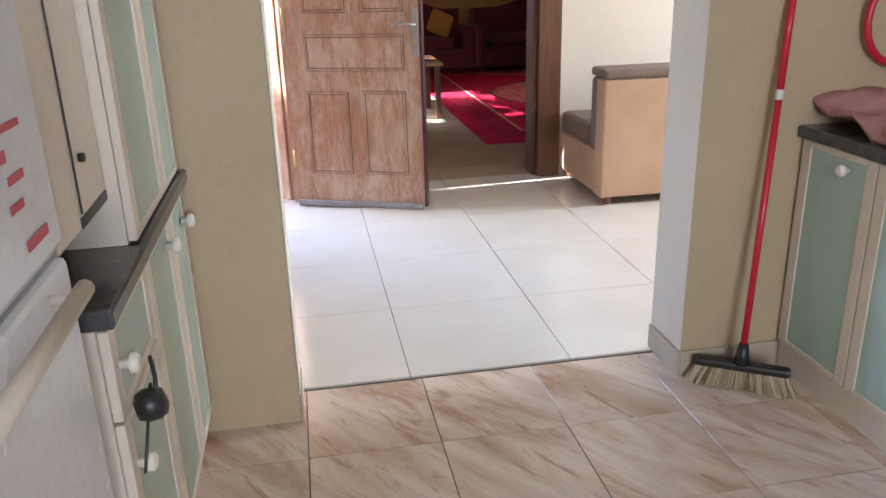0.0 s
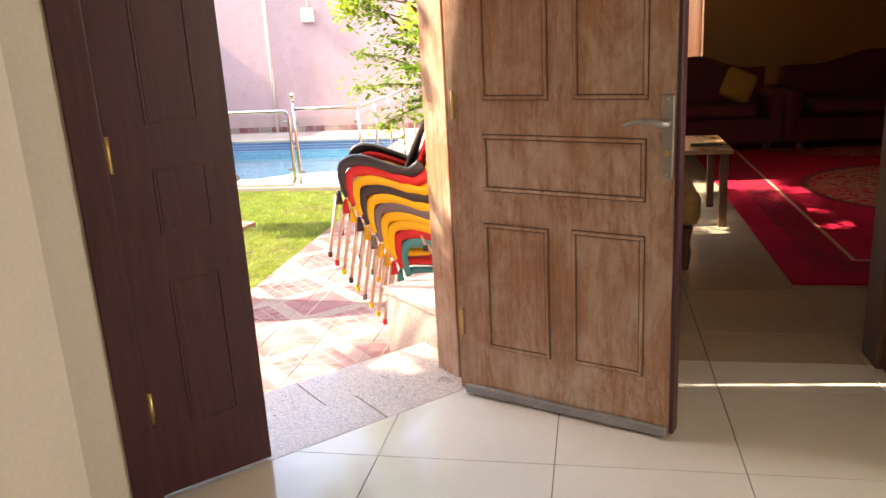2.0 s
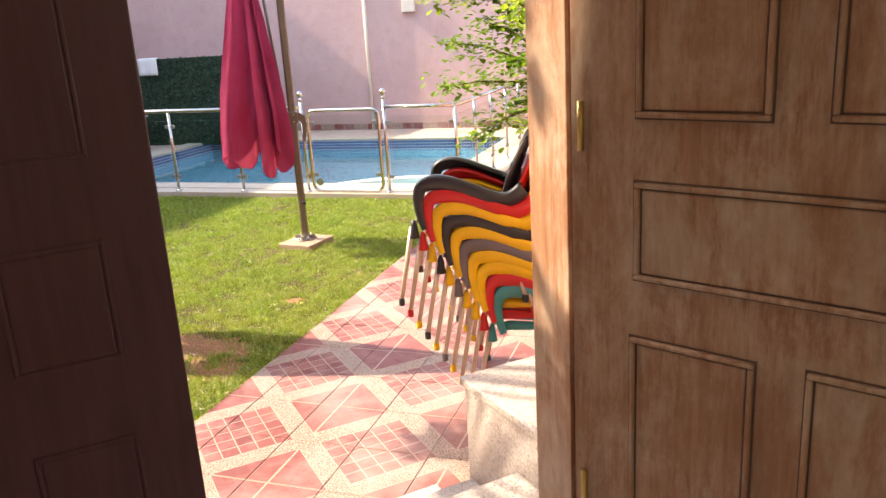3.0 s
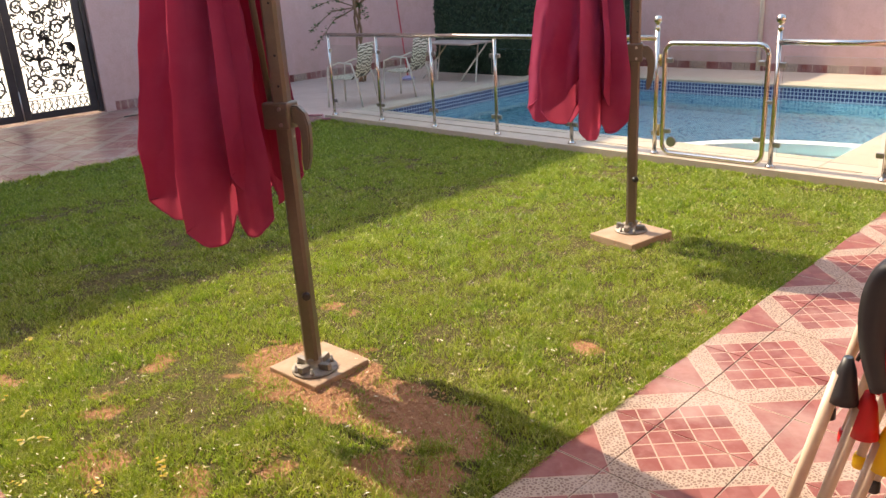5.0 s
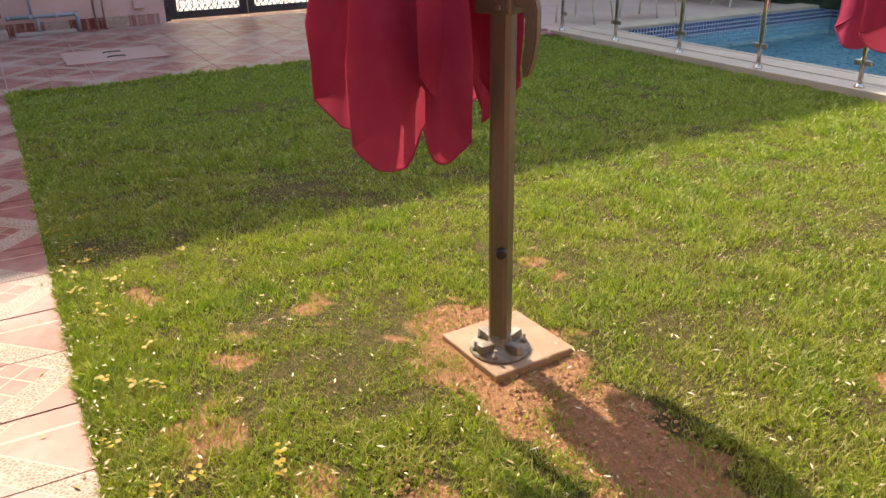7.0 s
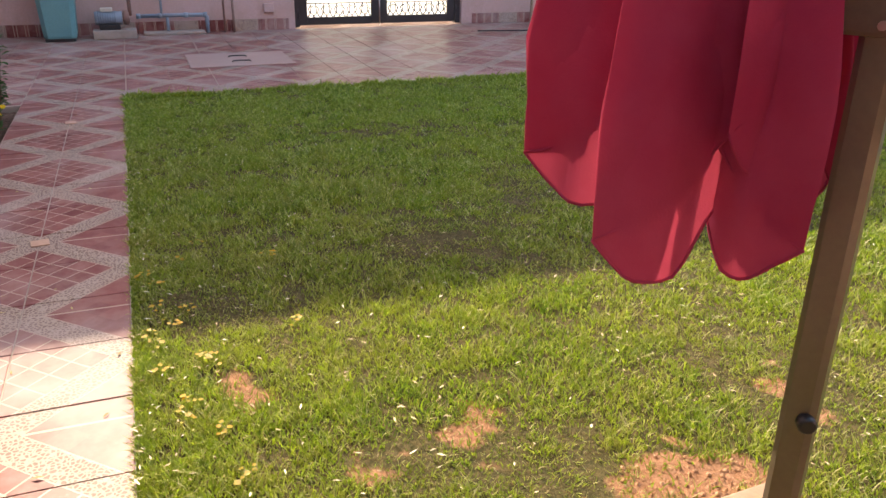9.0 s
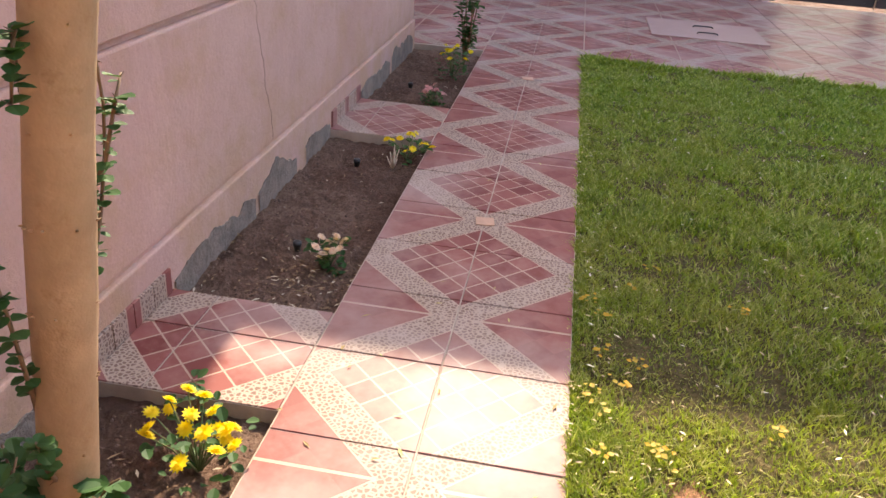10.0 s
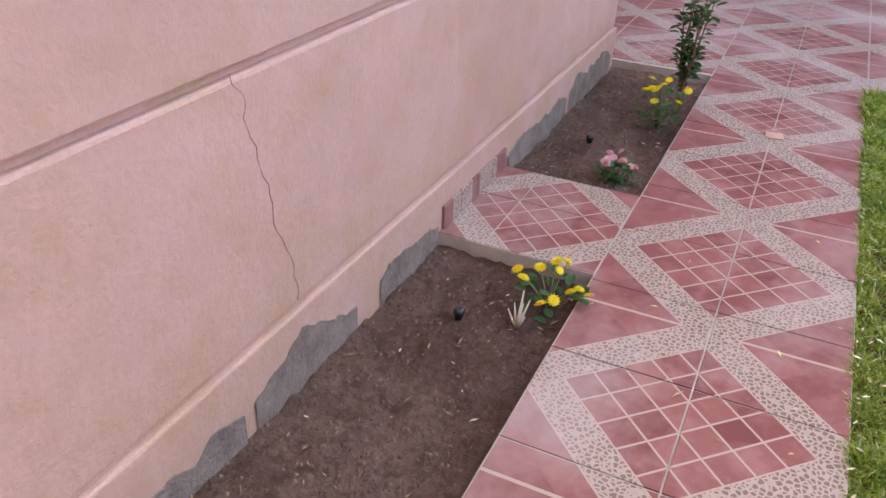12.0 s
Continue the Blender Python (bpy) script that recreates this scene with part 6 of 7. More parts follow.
def pump():
    p = thing("water_pump", (-12.78, 5.60, G), "blue-grey water pump on a concrete block", "pump")
    part("block", box(-0.10, 0.14, -0.26, 0.22, 0, 0.10, None, 0.01), M_CONC, p, "stained concrete block")
    part("motor", tube([(0.02, -0.22, 0.23), (0.02, 0.08, 0.23)], [0.075, 0.075], 20), M_PIPE, p, "blue-grey motor housing")
    bm = bmesh.new()
    for k in range(9):
        add_tube(bm, [(0.02, -0.20 + k * 0.025, 0.23), (0.02, -0.19 + k * 0.025, 0.23)], 0.082, 18)
    part("cooling_fins", bm, M_PIPE, p)
    part("foot", box(-0.05, 0.09, -0.18, 0.05, 0.101, 0.16, None, 0.005), M_BLACK, p)
    part("pump_head", lathe([(0.05, 0), (0.085, 0.015), (0.085, 0.06), (0.05, 0.075)], 20, pose(0.02, 0.16, 0.23, 90, 0, 0)), M_RUST, p, "rusty pump head")
    part("terminal_box", box(-0.02, 0.07, -0.15, -0.02, 0.305, 0.345, None, 0.005), M_WHITEP, p)
    bm = bmesh.new()
    add_tube(bm, [(0.02, 0.17, 0.25), (0.02, 0.17, 0.46), (0.02, 0.17, 1.9)], 0.022, 12)
    add_tube(bm, [(0.02, 0.17, 0.44), (0.02, 0.17, 0.50)], 0.030, 12)
    part("riser_pipe", bm, M_RUST, p, "rusty riser pipe")
    r = thing("pipe_run", (-12.98, 5.86, G), "grey-blue water pipe along the boundary wall", "pipe")
    bm = bmesh.new()
    add_tube(bm, [(0, 0.0, 0.22), (0, 0.78, 0.22), (0, 0.80, 0.20), (0, 0.80, 0.0)], 0.024, 12)
    add_tube(bm, [(0, 0.27, 0.22), (0, 0.27, 0.50), (0, 0.25, 0.53), (0, -0.12, 0.53)], 0.015, 10)
    add_tube(bm, [(0, 0.33, 0.22), (0, 0.33, 0.0)], 0.018, 10)
    for yy in (0.0, 0.25, 0.55, 0.78):
        add_tube(bm, [(0, yy - 0.025, 0.22), (0, yy + 0.025, 0.22)], 0.031, 12)
    part("pipe", bm, M_PIPE, r)
    part("pad", box(-0.08, 0.12, 0.04, 0.76, 0, 0.035, None, 0.01), M_CONC, r, "low concrete pad")
    for y, z in ((6.87, 0.62), (6.98, 0.55)):
        q = thing("standing_pipe", (-12.97, y, G), "thin rusty brown pipe standing at the wall", "pipe", "standing pipes")
        part("tube", tube([(0, 0, 0), (0, -0.01 if z > 0.6 else 0.0, 1.5 if z > 0.6 else 0.50)], 0.014, 10), M_RUST, q)


pump()
for y, w in ((6.27, 0.085), (6.40, 0.085)):
    o = thing("wall_socket", (GX, y, -0.13), "white outdoor wall socket", "socket", "wall sockets")
    part("plate", box(0.001, 0.02, 0, w, 0, 0.085, None, 0.005), M_WHITEP, o)
    part("insert", box(0.0205, 0.026, 0.02, w - 0.02, 0.02, 0.065, None, 0.003), M_BLACK if y < 6.3 else M_WHITEP, o)
j = thing("junction_box", (GX, 7.38, G + 0.22), "small pinkish junction box on the wall", "junction box")
part("case", box(0.001, 0.05, 0, 0.13, 0, 0.11, None, 0.01), M_PINKFAR, j)


def court_skirting():
    s = tagged(new("court_skirting"), "red and cream patterned skirting tiles", kind="structure")
    me = None
    y = 0.3
    while y < 17.5:
        if not 7.6 < y < 10.13:
            part("skirting_tile", box(GX + 0.001, GX + 0.012, y, y + 0.364, G + 0.001, G + 0.14, None, 0.002), M_PAVE, s)
        y += 0.37


court_skirting()


def manhole():
    m = thing("manhole_cover", (-10.75, 6.75, G), "paving-filled manhole cover with two black lifting handles", "manhole cover")
    part("cover", box(-0.42, 0.42, -0.50, 0.50, 0.001, 0.008, None, 0.002), mottled("pinkish_worn_cement", (0.36, 0.23, 0.20), (0.42, 0.29, 0.25), 4, 0.6, 0.3, 50), m)
    for x in (-0.12, 0.20):
        pts = [(x, -0.09, 0.010), (x, -0.08, 0.022), (x, 0.0, 0.024), (x, 0.08, 0.022), (x, 0.09, 0.010)]
        part("lifting_handle", tube(pts, 0.006, 8), M_BLACK, m, "bent black lifting handle")


manhole()


def hose():
    h = thing("garden_hose", (-10.05, 11.15, G + 0.014), "coiled dusty pink garden hose", "hose")
    bm = bmesh.new()
    pts = []
    rnd = random.Random(6)
    for k in range(150):
        a = k / 150 * 2 * math.pi * 7
        r = 0.42 + 0.10 * math.sin(k * 0.07) + 0.03 * math.sin(a * 0.5)
        pts.append((r * 1.15 * math.cos(a), r * 0.62 * math.sin(a), 0.016 + 0.012 * (k % 45) / 12))
    pts += [(0.75, 0.3, 0.016), (1.0, 0.1, 0.016), (1.15, 0.12, 0.03)]
    add_tube(bm, pts, 0.015, 8)
    part("coil", bm, mottled("dusty_pink_rubber", (0.34, 0.13, 0.15), (0.42, 0.20, 0.20), 8, 0.6, 0.1, 60), h)
    c = thing("black_cable", (-12.2, 10.6, G + 0.012), "thin black cable lying on the court", "cable")
    part("cable", tube([(0, -0.6, 0), (0.1, 0.0, 0), (0.05, 0.7, 0), (0.5, 1.0, 0), (0.7, 1.15, 0)], 0.008, 6), M_BLACK, c)


hose()


def white_bench():
    b = thing("garden_bench", (-11.75, 3.72, G), "dirty white painted wooden garden bench", "bench")
    for x in (-0.35, 0.35):
        for y in (-0.6, 0.62):
            part("leg", box(x - 0.035, x + 0.035, y - 0.035, y + 0.035, 0, 0.62 if x < 0 else 0.60, None, 0.006), M_WHITEP, b)
        part("armrest", box(-0.40, 0.42, 0.56 if x > 0 else -0.66, 0.66 if x > 0 else -0.56, 0.60, 0.645, None, 0.01), M_WHITEP, b)
    part("apron", box(0.33, 0.36, -0.56, 0.56, 0.17, 0.36, None, 0.004), M_WHITEP, b)
    for k in range(5):
        part("seat_slat", box(-0.34 + k * 0.135, -0.225 + k * 0.135, -0.57, 0.58, 0.361, 0.385, None, 0.004), M_WHITEP, b)
    wick = mottled("brown_woven_cane", (0.24, 0.13, 0.06), (0.33, 0.20, 0.10), 8, 0.7, 0.6, 120)
    part("back_panel", box(-0.38, -0.355, -0.56, 0.58, 0.40, 1.0, None, 0.004), wick, b, "brown woven back panel")
    for y in (-0.2, 0.2):
        part("back_stile", box(-0.355, -0.33, y - 0.03, y + 0.03, 0.386, 1.0, None, 0.003), M_WHITEP, b)
    shrub("climber", (-8.98, 4.16, G), "dense green climber at the house corner", "climber", 26, 75, 51, 1.9, 0.22, 0.045, None, (-0.12, 0.0))


white_bench()


def wall_things():
    # board, yellow can and grey sacks against the boundary wall
    y = thing("oil_can", (-12.85, 12.35, G + 0.012), "yellow rectangular oil can at the wall", "can")
    part("body", box(-0.07, 0.07, -0.12, 0.12, 0, 0.34, None, 0.012), mottled("yellow_tin", (0.50, 0.36, 0.06), (0.42, 0.28, 0.06), 6, 0.5, 0.2, 50), y)
    part("cap", lathe([(0.02, 0.34), (0.02, 0.365)], 12), M_BLACK, y)
    part("label_bar", box(0.0705, 0.0715, -0.07, 0.07, 0.12, 0.24), mat("red_print", (0.45, 0.05, 0.03), 0.5), y)
    t = thing("tarpaulin", (-12.85, 13.05, G + 0.012), "grey-brown folded tarpaulin at the wall", "tarpaulin")
    rows = []
    for i in range(10):
        z = i * 0.08
        rows.append([(0.10 + 0.05 * math.sin(j * 1.9 + i * 0.3) - 0.02 * i * 0.3, -0.32 + j * 0.05, z) for j in range(13)])
    part("folds", shell_grid(rows, 0.01), mottled("grey_brown_canvas", (0.24, 0.17, 0.15), (0.32, 0.24, 0.21), 4, 0.9, 0.3, 60), t)


wall_things()


# ================= poolside furniture =================
def pool_chair(at, rz, label):
    c = thing("garden_chair", (at[0], at[1], G + 0.012), label, "chair", "poolside chairs", rz)
    tube_m = M_WHITEP
    for s in (-1, 1):
        pts = [(0.26, s * 0.27, 0), (0.25, s * 0.27, 0.30), (0.22, s * 0.27, 0.56), (0.05, s * 0.27, 0.62), (-0.15, s * 0.27, 0.60), (-0.22, s * 0.27, 0.36), (-0.28, s * 0.27, 0.0)]
        part("side_frame", tube(pts, 0.013, 8), tube_m, c, "white bent tube side frame")
    sling = mat("scroll_print_sling", (0.6, 0.5, 0.35), 0.8)
    n = Net(sling)
    p = n.local()
    x, y, z = n.split(p)
    q = n.join(n.math("ABSOLUTE", y), n.math("ADD", x, z))
    w = n.t.nodes.new("ShaderNodeTexWave")
    w.wave_type = "RINGS"
    n.put(w.inputs[0], n.vscale(q, (1.0, 1.0, 1.0)))
    w.inputs["Scale"].default_value = 9
    w.inputs["Distortion"].default_value = 9
    w.inputs["Detail"].default_value = 1
    n.color(n.mix(n.step(w.outputs[1], 0.42, 0.5), (0.10, 0.08, 0.05), (0.66, 0.60, 0.46)))
    prof = [(0.24, 0.40), (0.1, 0.385), (-0.12, 0.38), (-0.19, 0.44), (-0.24, 0.62), (-0.28, 0.86)]
    part("sling", shell_grid([[(x_, t / 4 * 0.255, z_) for t in range(-4, 5)] for x_, z_ in prof], 0.006), sling, c, "cream and brown scroll print sling")


pool_chair((-9.75, 12.35), 205, "tube garden chair with scroll print back by the pool")
pool_chair((-9.55, 13.25), 200, "tube garden chair with scroll print back by the pool")


def pool_corner_things():
    hd = thing("leaf_screen", (-11.4, 15.75, G + 0.012), "dark green artificial leaf privacy screen", "screen")
    part("backing", box(-0.0, 4.1, 0.0, 0.03, 0, 1.62), mat("screen_backing", (0.012, 0.03, 0.018), 0.9), hd)
    rnd = random.Random(3)
    vs, fs = [], []
    for _ in range(9000):
        x, z = rnd.uniform(0, 4.1), rnd.uniform(0.02, 1.62)
        s, a = rnd.uniform(0.02, 0.04), rnd.uniform(0, 6.283)
        k = len(vs)
        for b, r, yy in ((0, 1, -0.012), (1.6, 0.6, -0.02), (3.14, 1, -0.012), (4.7, 0.6, -0.006)):
            vs.append((x + s * r * math.cos(a + b), yy - 0.015 * rnd.random(), z + s * r * math.sin(a + b)))
        fs.append((k, k + 1, k + 2, k + 3))
    me = bpy.data.meshes.new("leaf_cover")
    me.from_pydata(vs, [], fs)
    me.materials.append(leafmat("artificial_leaf", (0.012, 0.035, 0.018), (0.03, 0.06, 0.03), 0.6, 0.1))
    lc = new("leaf_cover", me)
    lc.parent = hd
    tw = thing("towel", (-9.95, 15.68, G + 1.34), "white towel hanging over the green screen", "towel")
    part("cloth", shell_grid([[(i * 0.06, 0.05, 0.32) for i in range(8)]] + [[(i * 0.06, -0.035 - 0.01 * math.sin(i * 1.7), 0.31 - k * 0.05 - 0.01 * (i % 2)) for i in range(8)] for k in range(7)], 0.006), mottled("white_terry", (0.72, 0.70, 0.66), (0.62, 0.6, 0.57), 6, 0.95, 0.4, 90), tw)
    tb = thing("folding_table", (-10.25, 15.05, G + 0.012), "low folding table with a dark top near the screen", "table")
    part("top", box(-0.6, 0.6, -0.3, 0.3, 0.60, 0.63, None, 0.005), M_CONC, tb)
    for s in (-0.45, 0.45):
        bm = bmesh.new()
        add_tube(bm, [(s - 0.18, -0.2, 0), (s + 0.1, 0.2, 0.6)], 0.013, 8)
        add_tube(bm, [(s + 0.18, -0.2, 0), (s - 0.1, 0.2, 0.6)], 0.013, 8)
        part("leg_pair", bm, M_WHITEP, tb)
    ms = thing("mop", (-11.35, 14.75, G + 0.012), "red-handled mop leaning at the wall", "mop")
    part("handle", tube([(0.25, -0.05, 0.03), (-0.35, 0.35, 1.35)], 0.012, 8), mat("red_handle", (0.45, 0.03, 0.04), 0.4), ms)
    part("head", lathe([(0.10, 0), (0.12, 0.03), (0.05, 0.07)], 12, Matrix.Translation((0.27, -0.06, 0))), mat("blue_pink_mop", (0.35, 0.30, 0.45), 0.9), ms)
    vn = thing("tree", (-11.75, 14.2, G - 0.02), "small twisted climber tree against the pink wall", "tree")
    bm = bmesh.new()
    for o in (0, 1, 2):
        add_tube(bm, [(0.05 * math.sin(k * 0.9 + o * 2), 0.05 * math.cos(k * 0.9 + o * 2), k * 0.16) for k in range(12)], 0.022, 8)
    part("trunk", bm, M_STEM, vn)
    st, lf = bmesh.new(), bmesh.new()
    for tip in ((-0.9, -0.3, 1.3), (-0.9, -0.4, 0.9), (0.9, 0.0, 1.62), (0.6, -0.3, 1.1), (-0.6, 0, 2.3), (0.5, 0, 2.5), (-0.7, -0.5, 0.6), (1.2, -0.1, 1.55)):
        a, b = Vector((0, 0, 1.3)), Vector(tip)
        m_ = a.lerp(b, 0.5) + Vector((0, 0, 0.15))
        path = [a, a.lerp(m_, 0.6), m_, m_.lerp(b, 0.6), b]
        add_tube(st, path, [0.012, 0.01, 0.007, 0.005, 0.003], 6, False)
        for _ in range(60):
            t = rnd.uniform(0.8, 3.99)
            p = path[int(t)].lerp(path[int(t) + 1], t - int(t))
            add_leaf(lf, p + rdir(rnd) * rnd.uniform(0, 0.07), rdir(rnd, -0.5, 0.5), rnd.uniform(0.035, 0.07), wide=0.8)
    part("limbs", st, M_STEM, vn)
    part("leaves", lf, M_LEAF, vn)
    pipe = thing("drain_pipe", (-6.07, 17.56, G), "cream drain pipe down the pink wall", "pipe")
    part("tube", tube([(0, 0, 0.012), (0, 0, 3.38)], 0.035, 10), M_WHITEP, pipe)
    bx = thing("wall_light_box", (-5.16, 17.6, 1.78), "small white switch box on the pink wall", "wall box")
    part("case", box(-0.13, 0.13, -0.10, -0.001, -0.12, 0.16, None, 0.02), M_WHITEP, bx)
    part("cable", tube([(0, -0.04, 0.16), (0, -0.03, 0.6)], 0.02, 8), M_WHITEP, bx)


pool_corner_things()


def joining_tiles():
    m = mottled("pale_peach_ceramic", (0.52, 0.30, 0.20), (0.44, 0.25, 0.17), 9, 0.4, 0.1, 60)
    for x, y in ((-5.99, 5.303), (-8.318, 5.31)):
        t = structure("joining_tile", box(-0.036, 0.036, -0.036, 0.036, 0.001, 0.0045, None, 0.001), m, "small peach ceramic square in the path seam")
        t.matrix_basis = pose(x, y, G, 0, 0, 8)


joining_tiles()


# ================= kitchen =================
def make_sage():
    m = mat("sage_green_glass_front", (0.33, 0.44, 0.38), 0.15)
    n = Net(m)
    p = n.local()
    n.color(n.mix(n.step(n.noise(p, 1.5, 4), 0.35, 0.7), (0.34, 0.45, 0.385), (0.40, 0.50, 0.44)))
    n.rough(n.step(n.noise(p, 3, 4), 0.3, 0.7, 0.12, 0.22))
    return m


M_SAGE = make_sage()
M_CABFRAME = mottled("cream_aluminium_profile", (0.68, 0.60, 0.50), (0.62, 0.55, 0.46), 3, 0.35, 0.05, 60)
M_DARKTOP = mottled("dark_granite_worktop", (0.045, 0.045, 0.05), (0.08, 0.08, 0.085), 30, 0.15, 0.05, 120)
M_WHITEGOODS = mottled("white_enamel", (0.72, 0.72, 0.74), (0.68, 0.68, 0.71), 2, 0.25, 0.03, 40)
M_KNOB = mat("cream_plastic_knob", (0.72, 0.68, 0.60), 0.35)


def knob(parent, x, y, z, dx):
    part("knob", lathe([(0.010, 0), (0.009, 0.014), (0.019, 0.018), (0.020, 0.028), (0.012, 0.034)], 14, pose(x, y, z, 0, 90 * (1 if dx > 0 else -1), 0)), M_KNOB, parent, "round cream knob")


def door_panel(parent, x, y0, y1, z0, z1, dx, kz=None, ky=None):
    """A framed glass-fronted door on the plane x, looking to dx."""
    t = 0.018 * dx
    d = part("door", bmesh.new(), M_SAGE, parent, "sage green glossy door")
    bm = bmesh.new()
    a, b = min(x, x + t), max(x, x + t)
    w = 0.045
    for q in ((y0, y0 + w, z0, z1), (y1 - w, y1, z0, z1)):
        add_box(bm, a, b, *q, None, 0.003)
    for q in ((y0 + w, y1 - w, z0, z0 + 0.02), (y0 + w, y1 - w, z1 - 0.02, z1)):
        add_box(bm, a, b, *q, None, 0.003)
    part("door_frame", bm, M_CABFRAME, d, "cream door frame")
    part("door_pane", box(a + 0.004, b - 0.004, y0 + w, y1 - w, z0 + 0.02, z1 - 0.02), M_SAGE, d, "sage green glossy door pane")
    if kz:
        knob(d, x + t, ky, kz, dx)
    return d


def kitchen_left():
    X = -0.303
    low = thing("base_cabinet", (0, 0, 0), "sage green base cabinet with cream frames and knobs", "cabinet", "kitchen base cabinets")
    part("carcass", box(-0.955, X, 1.12, 2.112, 0.10, 0.822), M_CABFRAME, low)
    part("plinth", box(-0.95, X - 0.04, 1.12, 2.112, 0, 0.099), M_CABFRAME, low)
    door_panel(low, X, 1.84, 2.10, 0.105, 0.815, 1, 0.735, 2.02)
    door_panel(low, X, 1.50, 1.835, 0.105, 0.815, 1, 0.755, 1.75)
    door_panel(low, X, 1.13, 1.495, 0.64, 0.815, 1, 0.735, 1.17)
    door_panel(low, X, 1.13, 1.495, 0.105, 0.632, 1, 0.53, 1.17)
    up = thing("tall_cabinet", (0, 0, 0), "sage green wall unit standing on the worktop", "cabinet", "kitchen tall cabinets")
    part("carcass", box(-0.955, X, 1.45, 2.112, 0.862, 2.25), M_CABFRAME, up)
    door_panel(up, X, 1.84, 2.10, 0.866, 2.24, 1)
    door_panel(up, X, 1.46, 1.835, 0.866, 2.24, 1)
    wt = thing("worktop", (0, 0, 0), "polished dark granite worktop with a chrome edge", "worktop")
    part("slab", box(-0.955, -0.268, 1.115, 2.113, 0.823, 0.861, None, 0.006), M_DARKTOP, wt)
    sh = thing("shutter_cabinet", (0, 0, 0), "cream roller-shutter wall cabinet over the worktop", "cabinet")
    part("body", box(-0.955, -0.325, 1.10, 1.447, 0.965, 2.25, None, 0.004), M_CABFRAME, sh)
    # black strips on the front stand in for shade in the groove and gap
    part("groove", box(-0.324, -0.322, 1.25, 1.257, 0.99, 2.24), M_BLACK, sh, "black strip for the shade in the panel groove")
    part("lower_gap_shade", box(-0.324, -0.322, 1.24, 1.435, 0.966, 0.985), M_BLACK, sh)
    part("lock", tube([(-0.325, 1.30, 1.08), (-0.315, 1.30, 1.08)], 0.008, 10), M_BLACK, sh, "small black lock")
    ap = thing("kitchen_appliance", (-0.60, 1.34, 0.862), "small black appliance in the worktop niche", "appliance")
    part("body", box(-0.14, 0.19, -0.09, 0.10, 0, 0.09, None, 0.02), M_BLACK, ap)
    # lock hanging from a knob
    k = thing("hanging_lock", (-0.245, 1.17, 0.62), "black padlock and key hanging from the cabinet knob", "padlock")
    part("loop", tube([(0, 0.05, 0.10), (0.01, 0.02, 0.07), (0.01, 0.0, 0.045)], 0.004, 8), M_BLACK, k)
    part("body", lathe([(0.012, 0), (0.028, 0.008), (0.032, 0.03), (0.026, 0.05), (0.010, 0.055)], 8), M_BLACK, k)
    part("pull_cord", tube([(0.0, 0.02, 0.06), (-0.005, -0.10, -0.05)], 0.003, 6), M_BLACK, k)
    # refrigerator close by
    fr = thing("refrigerator", (0, 0, 0), "white refrigerator with stickers and a bar handle", "refrigerator")
    part("body", box(-0.95, -0.36, 0.42, 1.06, 0.02, 1.84, None, 0.015), M_WHITEGOODS, fr)
    part("lower_door", box(-0.355, -0.300, 0.425, 1.055, 0.05, 0.985, None, 0.012), M_WHITEGOODS, fr)
    part("upper_door", box(-0.355, -0.300, 0.425, 1.055, 1.0, 1.83, None, 0.012), M_WHITEGOODS, fr)
    h = part("bar_handle", tube([(-0.262, 0.45, 0.955), (-0.262, 0.98, 0.955)], 0.014, 10), M_CABFRAME, fr, "cream bar handle")
    for y in (0.50, 0.94):
        part("bracket", tube([(-0.30, y, 0.955), (-0.262, y, 0.955)], 0.008, 8), M_CABFRAME, h)
    st = part("sticker", box(-0.2995, -0.2985, 0.78, 0.89, 1.27, 1.46), mat("sticker_yellow", (0.75, 0.60, 0.06), 0.5), fr, "yellow energy sticker")
    rd = mat("sticker_red", (0.5, 0.08, 0.10), 0.5)
    for i, (y, z, w, hh) in enumerate(((0.60, 1.20, 0.12, 0.010), (0.66, 1.04, 0.09, 0.016), (0.62, 1.165, 0.03, 0.016), (0.60, 1.35, 0.06, 0.008), (0.60, 1.38, 0.06, 0.008), (0.64, 1.135, 0.06, 0.012), (0.63, 1.10, 0.05, 0.012))):
        part("print_bar", box(-0.2983, -0.2978, y + 0.24, y + 0.24 + w, z, z + hh), M_BLACK if i in (3, 4) else rd, fr)


kitchen_left()


